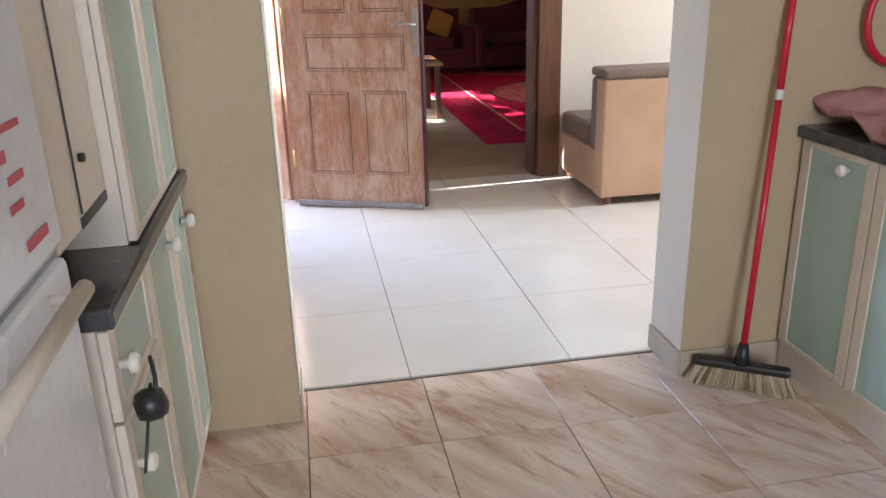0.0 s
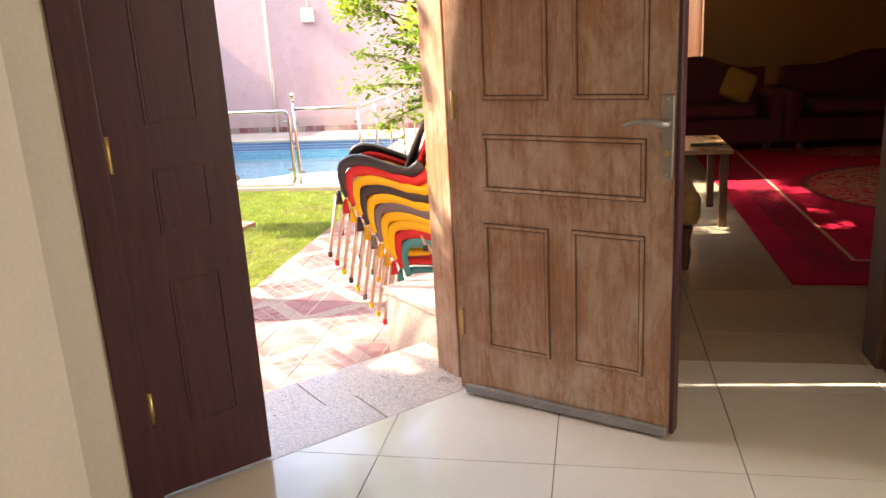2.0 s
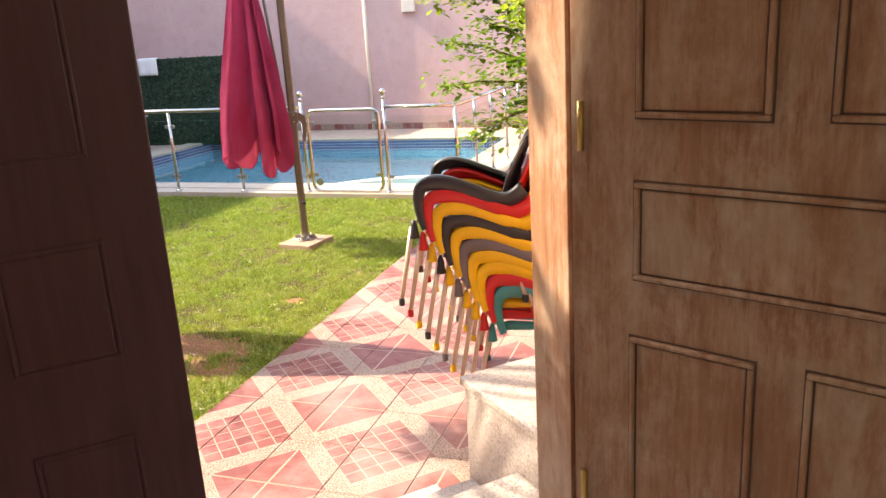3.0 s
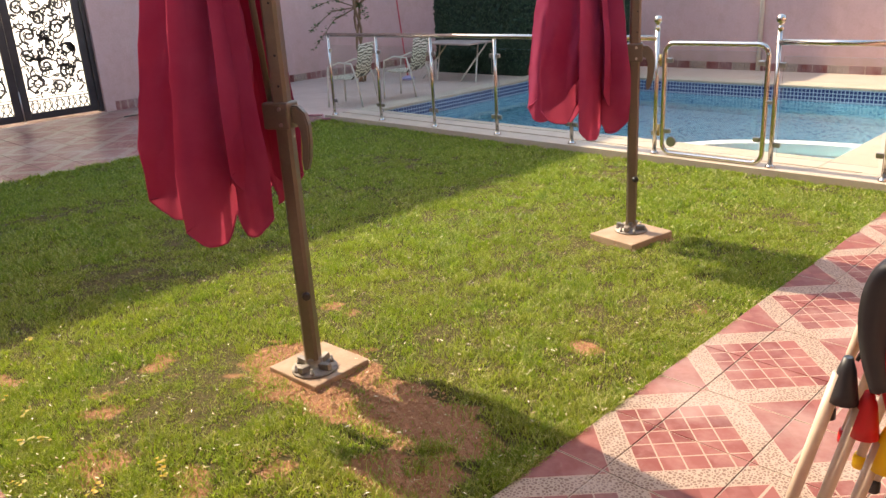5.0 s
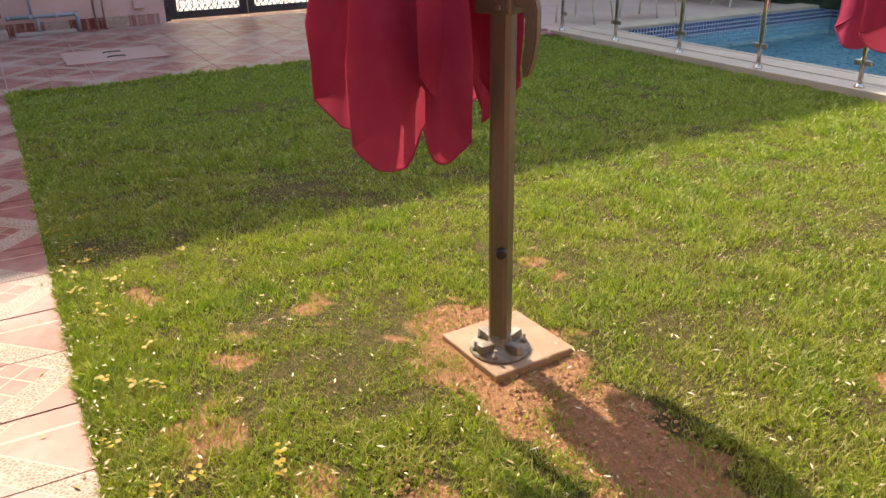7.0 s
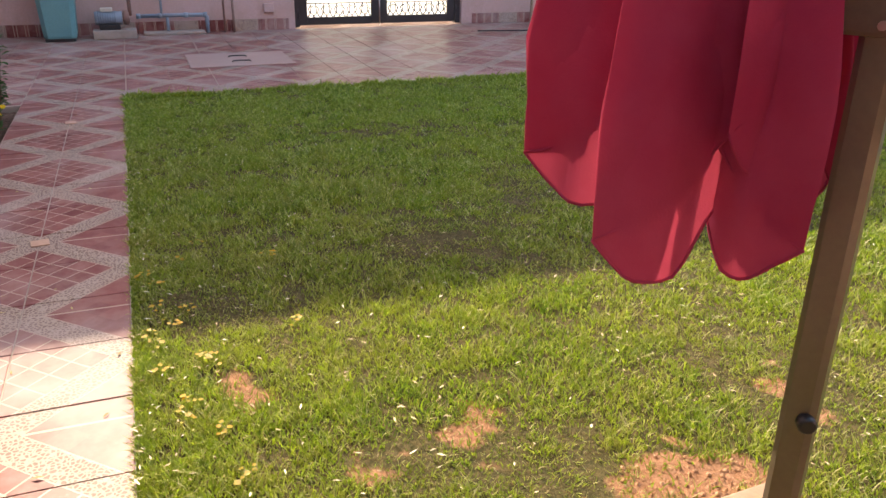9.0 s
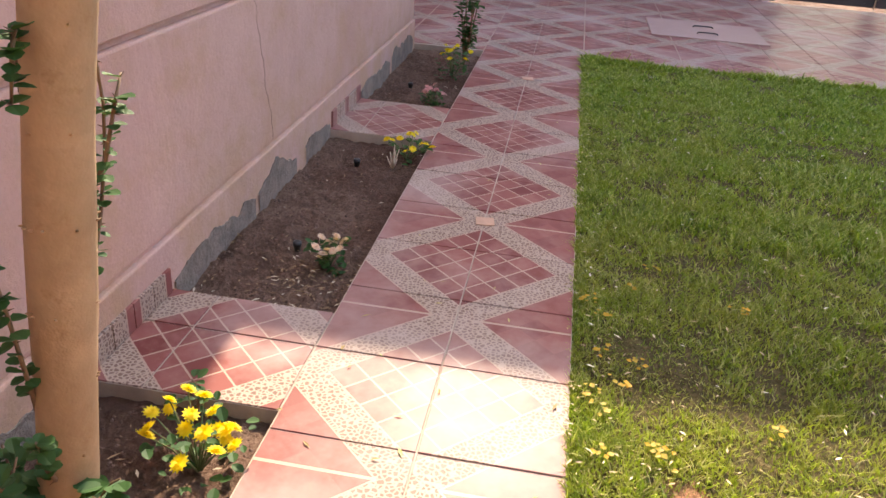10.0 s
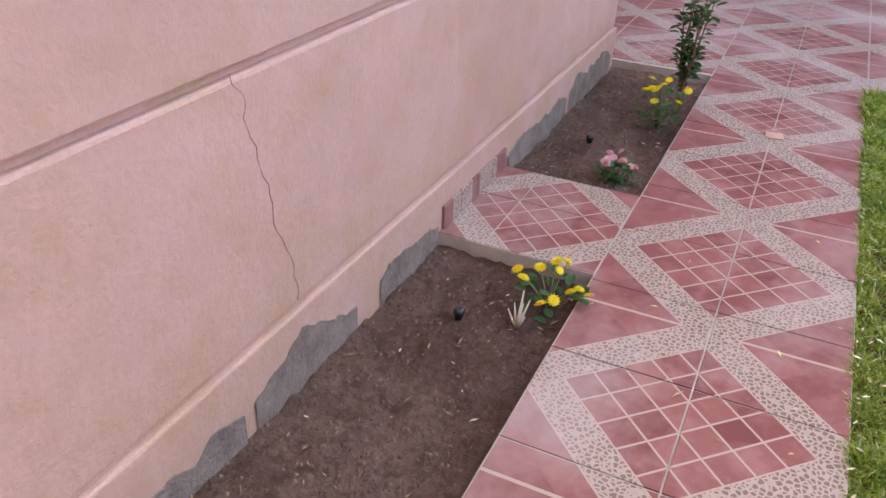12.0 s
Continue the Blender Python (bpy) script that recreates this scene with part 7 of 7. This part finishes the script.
def kitchen_right():
    X = 1.675
    low = thing("base_cabinet", (0, 0, 0), "sage green glossy base cabinet with cream plinth", "cabinet", "kitchen base cabinets")
    part("carcass", box(X, 2.27, -0.6, 2.118, 0.10, 0.83), M_CABFRAME, low)
    part("plinth", box(X - 0.005, 2.23, -0.6, 2.118, 0, 0.099), M_CABFRAME, low, "cream tiled plinth")
    for k, (a, b) in enumerate(((1.76, 2.11), (1.31, 1.755), (0.86, 1.305), (0.41, 0.855), (-0.05, 0.405))):
        door_panel(low, X, a, b, 0.105, 0.825, -1, 0.775, a + 0.12)
    wt = thing("worktop", (0, 0, 0), "polished dark granite worktop over the green cabinets", "worktop")
    part("slab", box(1.64, 2.275, -0.6, 2.122, 0.831, 0.868, None, 0.006), M_DARKTOP, wt)
    cl = thing("dish_cloth", (1.78, 1.93, 0.87), "dusty pink towel lying over the worktop edge", "towel")
    rows = []
    for i in range(12):
        rows.append([(-0.10 + j * 0.035, -0.30 + i * 0.05, 0.035 + 0.030 * math.sin(i * 1.3 + j * 0.5) + 0.05 * math.exp(-((i - 9) / 2.0) ** 2)) for j in range(10)])
    part("folds", shell_grid(rows, 0.012), mottled("dusty_pink_terry", (0.42, 0.20, 0.20), (0.50, 0.26, 0.25), 8, 0.95, 0.5, 120), cl)
    pn = thing("baking_tray", (2.0, 1.78, 0.87), "black baking tray on the worktop", "tray")
    part("pan", lathe([(0.15, 0), (0.19, 0.05), (0.20, 0.055), (0.185, 0.05), (0.14, 0.012)], 24), M_BLACK, pn)
    # broom leaning in the corner
    b = thing("broom", (1.44, 2.015, 0.0), "broom with a red handle and straw-coloured bristles", "broom")
    red = mat("red_lacquered_handle", (0.50, 0.015, 0.035), 0.3)
    tb = Vector((0.02, -0.01, 0.12))
    tt = Vector((0.115, 0.085, 1.36))
    part("handle", tube([tb, tb.lerp(tt, 0.68)], 0.0115, 12), red, b, "red lacquered handle")
    part("handle_top", tube([tb.lerp(tt, 0.705), tt], 0.012, 12), red, b, "red lacquered handle")
    part("handle_joint", tube([tb.lerp(tt, 0.68), tb.lerp(tt, 0.705)], 0.0125, 12), mat("handle_label", (0.70, 0.68, 0.64), 0.5), b, "pale handle joint")
    hm = pose(0.02, -0.01, 0.0, 0, 0, -33)
    part("socket", lathe([(0.026, 0.085), (0.022, 0.12), (0.016, 0.16)], 12, Matrix.Translation((0.02, -0.01, 0))), M_BLACK, b)
    part("head", box(-0.155, 0.155, -0.022, 0.022, 0.062, 0.092, hm, 0.01), M_BLACK, b, "black broom head")
    rnd = random.Random(2)
    vs, fs = [], []
    for i in range(1500):
        x, y = rnd.uniform(-0.148, 0.148), rnd.uniform(-0.018, 0.018)
        fx, fy = x * 1.22 + rnd.uniform(-0.008, 0.008), y * 1.7 + rnd.uniform(-0.008, 0.008) - 0.012
        a = rnd.uniform(0, 3.14)
        w = 0.0014
        k = len(vs)
        for px, py, pz, s in ((x, y, 0.064, 1), (x, y, 0.064, -1), (fx, fy, 0.002 + rnd.random() * 0.006, -1), (fx, fy, 0.003, 1)):
            vs.append(tuple(hm @ Vector((px + s * w * math.cos(a), py + s * w * math.sin(a), pz))))
        fs.append((k, k + 1, k + 2, k + 3))
    me = bpy.data.meshes.new("bristles")
    me.from_pydata(vs, [], fs)
    bri = mat("straw_bristle", (0.6, 0.5, 0.34), 0.7)
    nn = Net(bri)
    nn.color(nn.mix(nn.island(), (0.66, 0.56, 0.40), (0.40, 0.31, 0.19)))
    me.materials.append(bri)
    br = new("bristles", me)
    br.parent = b
    tagged(br, "straw-coloured bristles")
    ho = thing("red_hose", (1.93, 2.09, 1.19), "red rubber hose loop hanging on the kitchen wall", "hose")
    part("loop", tube([(0.12 * math.cos(a), 0.0, 0.14 * math.sin(a)) for a in [k * 0.32 for k in range(21)]], 0.012, 8), red, ho)
    part("hook", tube([(0, 0.034, 0.13), (0, 0.0, 0.125)], 0.004, 6), M_STEEL, ho)


kitchen_right()


def kitchen_trim():
    bs = tagged(new("baseboard"), "cream marble baseboard round the kitchen opening", kind="structure")
    m = M_COPING
    for q in ((-0.0175, -0.007, 2.102, 2.308), (1.283, 1.2925, 2.112, 2.355), (1.2935, 1.66, 2.112, 2.1245)):
        part("board", box(*q, 0.001, 0.095, None, 0.003), m, bs)
    for q in ((-0.959, -0.948, 2.318, 3.60), (-0.948, -0.045, 2.3055, 2.317)):
        part("board", box(*q, 0.001, 0.08, None, 0.003), m, bs)
    part("board", box(1.80, 5.79, 4.912, 4.924, 0.001, 0.08, None, 0.003), m, bs)
    for x in (-0.017, 1.288):
        structure("trim", box(x, x + 0.004, 2.114, 2.308 if x < 1 else 2.345, 0.10, 2.3, None, 0.001), M_WHITEWALL, "white painted corner of the opening")


kitchen_trim()


def windows():
    # unseen frames on solid wall, each with an area lamp; the hall's is assumed
    for nm, at, rz, w, h, pw in (("window_1", (0.6, -2.97, 1.55), 0, 1.6, 1.2, 5.2), ("window_2", (5.78, 3.6, 1.5), 90, 1.4, 1.3, 14.0)):
        ob = thing(nm, at, "unseen white window frame with an area lamp added for daylight", rz=rz)
        tagged(ob, kind="structure")
        for a, b, c, d in ((-w / 2, w / 2, -h / 2, -h / 2 + 0.06), (-w / 2, w / 2, h / 2 - 0.06, h / 2), (-w / 2, -w / 2 + 0.06, -h / 2 + 0.06, h / 2 - 0.06), (w / 2 - 0.06, w / 2, -h / 2 + 0.06, h / 2 - 0.06), (-0.03, 0.03, -h / 2 + 0.06, h / 2 - 0.06)):
            part("window_frame", box(a, b, -0.02, 0.04, c, d, None, 0.004), M_WHITEP, ob)
        la = new(nm + "_daylight", bpy.data.lights.new(nm + "_daylight", "AREA"))
        la.data.shape, la.data.size, la.data.size_y, la.data.energy, la.data.color = "RECTANGLE", w - 0.1, h - 0.1, pw, (0.96, 0.98, 1.0)
        la.matrix_basis = look((at[0] - (0.05 if rz else 0), at[1] + (0.06 if not rz else 0), at[2]), (at[0] - (2 if rz else 0), at[1] + (0 if rz else 2), at[2] - 0.25))


windows()


# ================= hall sofa =================
def hall_sofa():
    s = thing("hall_sofa", (-0.055, -0.055, 0), "tan faux-leather sofa with grey-brown cushions against the hall wall", "sofa")
    tan = mottled("tan_faux_leather", (0.56, 0.38, 0.26), (0.50, 0.33, 0.22), 3, 0.45, 0.3, 90)
    grey = mottled("grey_brown_fabric", (0.17, 0.125, 0.10), (0.23, 0.175, 0.145), 5, 0.9, 0.4, 150)
    part("base", box(1.83, 4.2, 4.30, 4.965, 0.055, 0.31, None, 0.012), tan, s, "tan upholstered base")
    part("back_panel", box(1.825, 4.2, 4.17, 4.298, 0.05, 0.745, None, 0.012), tan, s, "tan upholstered back panel")
    part("back_cushion", box(1.829, 4.2, 4.165, 4.42, 0.746, 0.80, None, 0.022), grey, s, "grey-brown back cushion")
    for a, b in ((1.835, 2.6), (2.605, 3.4), (3.405, 4.19)):
        part("seat_cushion", box(a, b, 4.43, 4.96, 0.312, 0.445, None, 0.035), grey, s, "grey-brown seat cushion")
        part("back_pad", box(a, b, 4.30, 4.425, 0.312, 0.744, None, 0.03), grey, s, "grey-brown back pad")
    for x in (1.89, 4.1):
        for y in (4.22, 4.90):
            part("foot", lathe([(0.022, 0), (0.028, 0.055)], 12, Matrix.Translation((x, y, 0))), mat("red_brown_foot", (0.28, 0.12, 0.07), 0.4), s, "red-brown round foot")
    fr = tagged(new("door_2"), "dark brown wooden frame of the living room opening", kind="structure")
    for q in ((0.22, 0.27, 4.96, 5.15, 0.0, 2.15), (1.62, 1.775, 4.905, 5.155, 0.0, 2.15), (0.27, 1.62, 4.91, 5.15, 2.09, 2.15)):
        part("casing", box(*q, None, 0.006), M_DARKBROWN, fr)
    part("casing_step", box(1.595, 1.6195, 4.95, 5.12, 0.0, 2.089, None, 0.004), M_DARKBROWN, fr)


def make_brownwood():
    m = mat("dark_red_brown_wood", (0.09, 0.035, 0.02), 0.4)
    n = Net(m)
    p = n.local()
    g = n.noise(n.vscale(p, (12, 12, 0.9)), 4, 6, 0.6, 0.4)
    n.color(n.mix(n.step(g, 0.3, 0.7), (0.085, 0.034, 0.018), (0.15, 0.065, 0.032)))
    n.bump(g, 0.15, 0.002)
    return m


M_DARKBROWN = make_brownwood()
hall_sofa()


# ================= living room =================
def rug():
    m = mat("red_oriental_rug", (0.4, 0.02, 0.04), 0.95, 0, 0.1)
    n = Net(m)
    p = n.local()
    x, y, z = n.split(p)
    ax, ay = n.math("ABSOLUTE", x), n.math("ABSOLUTE", y)
    # border bands
    e = n.math("MINIMUM", n.math("SUBTRACT", 1.6, ax), n.math("SUBTRACT", 2.4, ay))
    red = n.mix(n.step(n.noise(p, 3, 4), 0.35, 0.7), (0.36, 0.008, 0.035), (0.46, 0.016, 0.050))
    curl = n.noise(p, 8.5, 4, 0.5, 3.5)
    med = n.math("SQRT", n.math("ADD", n.math("POWER", n.math("DIVIDE", x, 0.95), 2), n.math("POWER", n.math("DIVIDE", n.math("SUBTRACT", n.math("FRACT", n.math("ADD", n.math("DIVIDE", y, 2.4), 0.5)), 0.5), 0.40), 2)))
    inmed = n.math("LESS_THAN", med, 1.0)
    pat = n.math("MULTIPLY", inmed, n.step(curl, 0.47, 0.52))
    c = n.mix(n.math("MULTIPLY", pat, 0.8), red, (0.34, 0.24, 0.13))
    c = n.mix(n.math("MULTIPLY", n.math("LESS_THAN", n.math("ABSOLUTE", n.math("SUBTRACT", med, 1.0)), 0.03), 0.8), c, (0.12, 0.03, 0.03))
    band = n.math("LESS_THAN", n.math("ABSOLUTE", n.math("SUBTRACT", e, 0.28)), 0.11)
    c = n.mix(n.math("MULTIPLY", band, n.step(curl, 0.46, 0.54, 0.15, 0.8)), c, (0.14, 0.02, 0.03))
    c = n.mix(n.math("MULTIPLY", n.math("LESS_THAN", n.math("ABSOLUTE", n.math("SUBTRACT", e, 0.42)), 0.012), 0.7), c, (0.55, 0.40, 0.26))
    n.color(c)
    n.bump(n.noise(p, 200, 2), 0.4, 0.004)
    r = thing("rug", (3.12, 8.39, 0.001), "large red oriental rug with dark medallions", "rug")
    part("woven_face", box(-1.6, 1.6, -2.4, 2.4, 0, 0.012, None, 0.004), m, r)


rug()


def big_sofa(at, rz, w, label):
    s = thing("sofa", (at[0], at[1], 0), label, "sofa", "living room sofas", rz)
    f = mottled("dark_crimson_velvet", (0.075, 0.008, 0.012), (0.13, 0.018, 0.022), 4, 0.75, 0.3, 120)
    part("base", box(-w / 2, w / 2, -0.42, 0.42, 0.08, 0.34, None, 0.03), f, s)
    n = max(2, int(w / 0.75))
    for k in range(n):
        a = -w / 2 + 0.2 + (w - 0.4) * k / n
        b = a + (w - 0.4) / n - 0.006
        part("seat_cushion", box(a, b, -0.42, 0.20, 0.342, 0.48, None, 0.05), f, s)
    # scalloped back
    rows = []
    N = 30
    bm = bmesh.new()
    top = []
    for k in range(N + 1):
        t = k / N
        x = -w / 2 + 0.04 + (w - 0.08) * t
        z = 0.80 + 0.16 * math.sin(math.pi * t) ** 1.5 + 0.02 * math.cos(t * 6 * math.pi)
        top.append((x, z))
    for y0, y1 in ((0.20, 0.42),):
        fr = [bm.verts.new((x, y0, z)) for x, z in top]
        bk = [bm.verts.new((x, y1, z - 0.03)) for x, z in top]
        f0 = [bm.verts.new((x, y0, 0.30)) for x, z in top]
        b0 = [bm.verts.new((x, y1, 0.10)) for x, z in top]
        for i in range(N):
            for u, v in ((f0, fr), (fr, bk), (bk, b0), (b0, f0)):
                bm.faces.new((u[i], u[i + 1], v[i + 1], v[i]))
        bm.faces.new((f0[0], fr[0], bk[0], b0[0]))
        bm.faces.new((f0[-1], b0[-1], bk[-1], fr[-1]))
    bmesh.ops.recalc_face_normals(bm, faces=bm.faces[:])
    part("backrest", bm, f, s)
    for sx in (-1, 1):
        part("armrest", box(sx * w / 2 - 0.10, sx * w / 2 + 0.10, -0.43, 0.30, 0.08, 0.62, None, 0.08), f, s)
        part("foot", lathe([(0.03, 0), (0.04, 0.08)], 10, Matrix.Translation((sx * (w / 2 - 0.1), -0.35, 0))), M_DARKBROWN, s)
    return s


big_sofa((3.72, 10.75, 0), 0, 2.5, "dark crimson velvet sofa with a curved back at the far wall")
big_sofa((1.35, 10.75, 0), 0, 2.0, "dark crimson velvet loveseat with a yellow cushion")
cu = thing("cushion", (2.0, 10.70, 0.50), "mustard yellow cushion on the crimson loveseat", "cushion")
bm = bmesh.new()
add_box(bm, -0.16, 0.16, -0.055, 0.055, -0.16, 0.16, pose(0, 0, 0.15, -20, 25, 0), 0.045)
part("cover", bm, mottled("mustard_fabric", (0.48, 0.26, 0.05), (0.40, 0.21, 0.04), 5, 0.8, 0.3, 90), cu)


def side_table():
    t = thing("side_table", (1.10, 7.55, 0), "low wooden side table with a pale top", "table")
    part("top", box(-0.30, 0.30, -0.35, 0.35, 0.50, 0.53, None, 0.006), mottled("honey_wood", (0.42, 0.24, 0.11), (0.36, 0.20, 0.09), 6, 0.3, 0.1, 50), t)
    for x in (-0.25, 0.25):
        for y in (-0.3, 0.3):
            part("leg", box(x - 0.025, x + 0.025, y - 0.025, y + 0.025, 0, 0.499, None, 0.004), M_DARKBROWN, t)
    bk = thing("remote_control", (1.25, 7.40, 0.531), "dark slim remote control on the side table", "remote")
    part("body", box(-0.10, 0.10, -0.02, 0.02, 0, 0.015, None, 0.004), M_BLACK, bk)
    o = thing("armchair", (0.72, 6.55, 0), "gold upholstered armchair with dark turned legs", "armchair")
    gold = mottled("gold_brocade", (0.42, 0.26, 0.09), (0.34, 0.20, 0.07), 9, 0.7, 0.3, 80)
    part("seat", box(-0.33, 0.36, -0.34, 0.34, 0.26, 0.46, None, 0.05), gold, o)
    part("backrest", box(-0.36, -0.24, -0.32, 0.32, 0.461, 0.98, None, 0.05), gold, o)
    for x in (-0.28, 0.29):
        for y in (-0.28, 0.28):
            part("leg", lathe([(0.018, 0), (0.022, 0.03), (0.030, 0.10), (0.020, 0.16), (0.036, 0.25)], 12, Matrix.Translation((x, y, 0))), M_DARKBROWN, o)
    # large bright window of the living room, with a lace curtain
    w = thing("window_3", (-0.005, 7.8, 1.33), "white framed living room window")
    tagged(w, kind="structure")
    for a, b, c, d in ((-0.9, 0.9, -0.98, -0.92), (-0.9, 0.9, 0.91, 0.97), (-0.9, -0.84, -0.92, 0.91), (0.84, 0.9, -0.92, 0.91), (-0.03, 0.03, -0.92, 0.91)):
        part("window_frame", box(-0.03, 0.03, a, b, c, d, None, 0.004), M_WHITEP, w)
    cw = structure("window_curtain", shell_grid([[(0.82 + k * 0.0325, 11.93 + 0.012 * math.sin(k * 1.9), z) for k in range(30)] for z in (0.565, 1.6, 2.395)], 0.002), M_LACE, "ivory curtain drawn over the far window")


M_LACE = leafmat("ivory_lace", (0.62, 0.44, 0.31), (0.58, 0.40, 0.28), 0.9, 0.8)
for nd in M_LACE.node_tree.nodes:
    if nd.type == "BSDF_TRANSLUCENT":
        for lk in list(nd.inputs[0].links):
            M_LACE.node_tree.links.remove(lk)
        nd.inputs[0].default_value = (0.80, 0.60, 0.42, 1)
side_table()

# ================= pieces of floors and pavings, last =================
def tile_mesh(name, w, d, h, material, bevel=0.0015):
    bm = bmesh.new()
    add_box(bm, -w / 2, w / 2, -d / 2, d / 2, -h, 0)
    top = [f for f in bm.faces if f.normal.z > 0.9 or all(abs(v.co.z) < 1e-6 for v in f.verts)]
    bmesh.ops.bevel(bm, geom=list({e for f in top for e in f.edges}), offset=bevel, segments=1, affect="EDGES")
    me = bpy.data.meshes.new(name)
    bm.to_mesh(me)
    bm.free()
    me.materials.append(material)
    return me


def lay(name, me, x, y, z, parent, jit=0.0):
    ob = new(name, me)
    ob.location = (x, y, z + random.uniform(-jit, jit))
    ob.parent = parent
    return ob


def cut_mesh(cache, name, w, d, h, material, bevel=0.0015):
    key = (name, round(w, 3), round(d, 3))
    if key not in cache:
        cache[key] = tile_mesh(name, w, d, h, material, bevel)
    return cache[key]


CACHE = {}


def tiled(name, x0, x1, y0, y1, ox, oy, step, gap, z, h, material, parent, keep=None, jit=0.0, far=None, cutter=None):
    """Tiles on a grid, cut at the borders. far: a bmesh that takes those beyond 'keep'."""
    i0, i1 = math.floor((x0 - ox) / step + 1e-6), math.ceil((x1 - ox) / step - 1e-6)
    j0, j1 = math.floor((y0 - oy) / step + 1e-6), math.ceil((y1 - oy) / step - 1e-6)
    for i in range(i0, i1):
        for j in range(j0, j1):
            a, b = max(x0, ox + i * step), min(x1, ox + (i + 1) * step)
            c, d = max(y0, oy + j * step), min(y1, oy + (j + 1) * step)
            if b - a < 0.03 or d - c < 0.03:
                continue
            if cutter is not None and cutter(name, a + gap / 2, b - gap / 2, c + gap / 2, d - gap / 2, z, h, material, parent):
                continue
            if keep is None or keep((a + b) / 2, (c + d) / 2):
                lay(name, cut_mesh(CACHE, name, b - a - gap, d - c - gap, h, material), (a + b) / 2, (c + d) / 2, z, parent, jit)
            elif far is not None:
                add_box(far, a + gap / 2, b - gap / 2, c + gap / 2, d - gap / 2, z - h, z)


# hall and living room: 60 cm porcelain; kitchen: 40 cm marble


def door_cut(name, a, b, c, d, z, h, material, parent):
    """Cuts the tiles that meet the cornerwise threshold. True: dealt with here."""
    nrm = Vector((-0.718, 0.695, 0))
    o = Vector((DOOR_O.x, DOOR_O.y, 0))
    side = [(Vector((x, y, 0)) - o).dot(nrm) for x in (a, b) for y in (c, d)]
    if max(side) < 0 or a > 0.05:
        return False
    if min(side) > -0.03:
        return True
    bm = bmesh.new()
    add_box(bm, a, b, c, d, z - h, z)
    bmesh.ops.bisect_plane(bm, geom=bm.verts[:] + bm.edges[:] + bm.faces[:], plane_co=o, plane_no=nrm, clear_outer=True)
    bmesh.ops.holes_fill(bm, edges=[e for e in bm.edges if e.is_boundary])
    part(name, bm, material, parent)
    return True


tiled("floor_tile", -0.96, 6.0, 2.31, 4.99, 0.37, 2.327, 0.6, 0.003, 0, 0.01, M_FLOOR, FB, cutter=door_cut)
# beige here is painted wall reflection on the hall's tile
tiled("living_tile", 0.12, 5.8, 4.99, 11.9, 0.37, 2.31, 0.6, 0.003, 0, 0.01, M_FLOORREFLECT, FB)
tiled("kitchen_tile", -0.96, 2.2, -1.5, 2.307, 0.0, 0.275, 0.406, 0.003, 0, 0.01, M_MARBLE, FB)

PB = structure("paving_bed", box(GX, -9.13, 0.25, 11.4, G - 0.12, G - 0.0035), M_GROUT, "sandy mortar bed under the court paving")
bm = bmesh.new()
add_box(bm, -9.13, -2.23, BED_Y, 5.66, G - 0.12, G - 0.0035)
for a, b in ((-9.13, -9.03), (-7.46, -6.87), (-5.18, -4.69)):
    add_box(bm, a, b, WALL_Y, BED_Y, G - 0.12, G - 0.0035)
add_box(bm, -3.0, -2.23, WALL_Y, BED_Y, G - 0.12, G - 0.0035)
PW = structure("path_bed", bm, M_GROUT, "sandy mortar bed under the garden path")
PE = structure("terrace_bed", box(-2.23, 5.9, 3.6, 17.6, G - 0.13, G - 0.0035), M_GROUT, "sandy mortar bed under the terrace paving")
OX, OY = -4.62, 5.30
far = bmesh.new()
tiled("paving_tile", -9.13, -2.23, BED_Y, 5.66, OX, OY, TILE, 0.005, G, 0.010, M_PAVE, PW, jit=0.001)
for a, b in ((-9.13, -9.03), (-7.46, -6.87), (-5.18, -4.69), (-3.0, -2.23)):
    tiled("paving_tile", a, b, WALL_Y, BED_Y, OX, OY, TILE, 0.005, G, 0.010, M_PAVE, PW, jit=0.001)
tiled("paving_tile", GX, -9.13, 3.0, 11.38, OX, OY, TILE, 0.005, G, 0.010, M_PAVE, PB, lambda x, y: x > -10.6 and 4 < y < 8, 0.0, far)
tiled("paving_tile", -2.23, 5.9, 3.6, 17.5, OX, OY, TILE, 0.005, G, 0.010, M_PAVE, PE, lambda x, y: x < 0.0 and y < 11, 0.0, far)
tagged(obj("far_paving", far, M_PAVE), "patterned red and cream ceramic paving", kind="stuff")
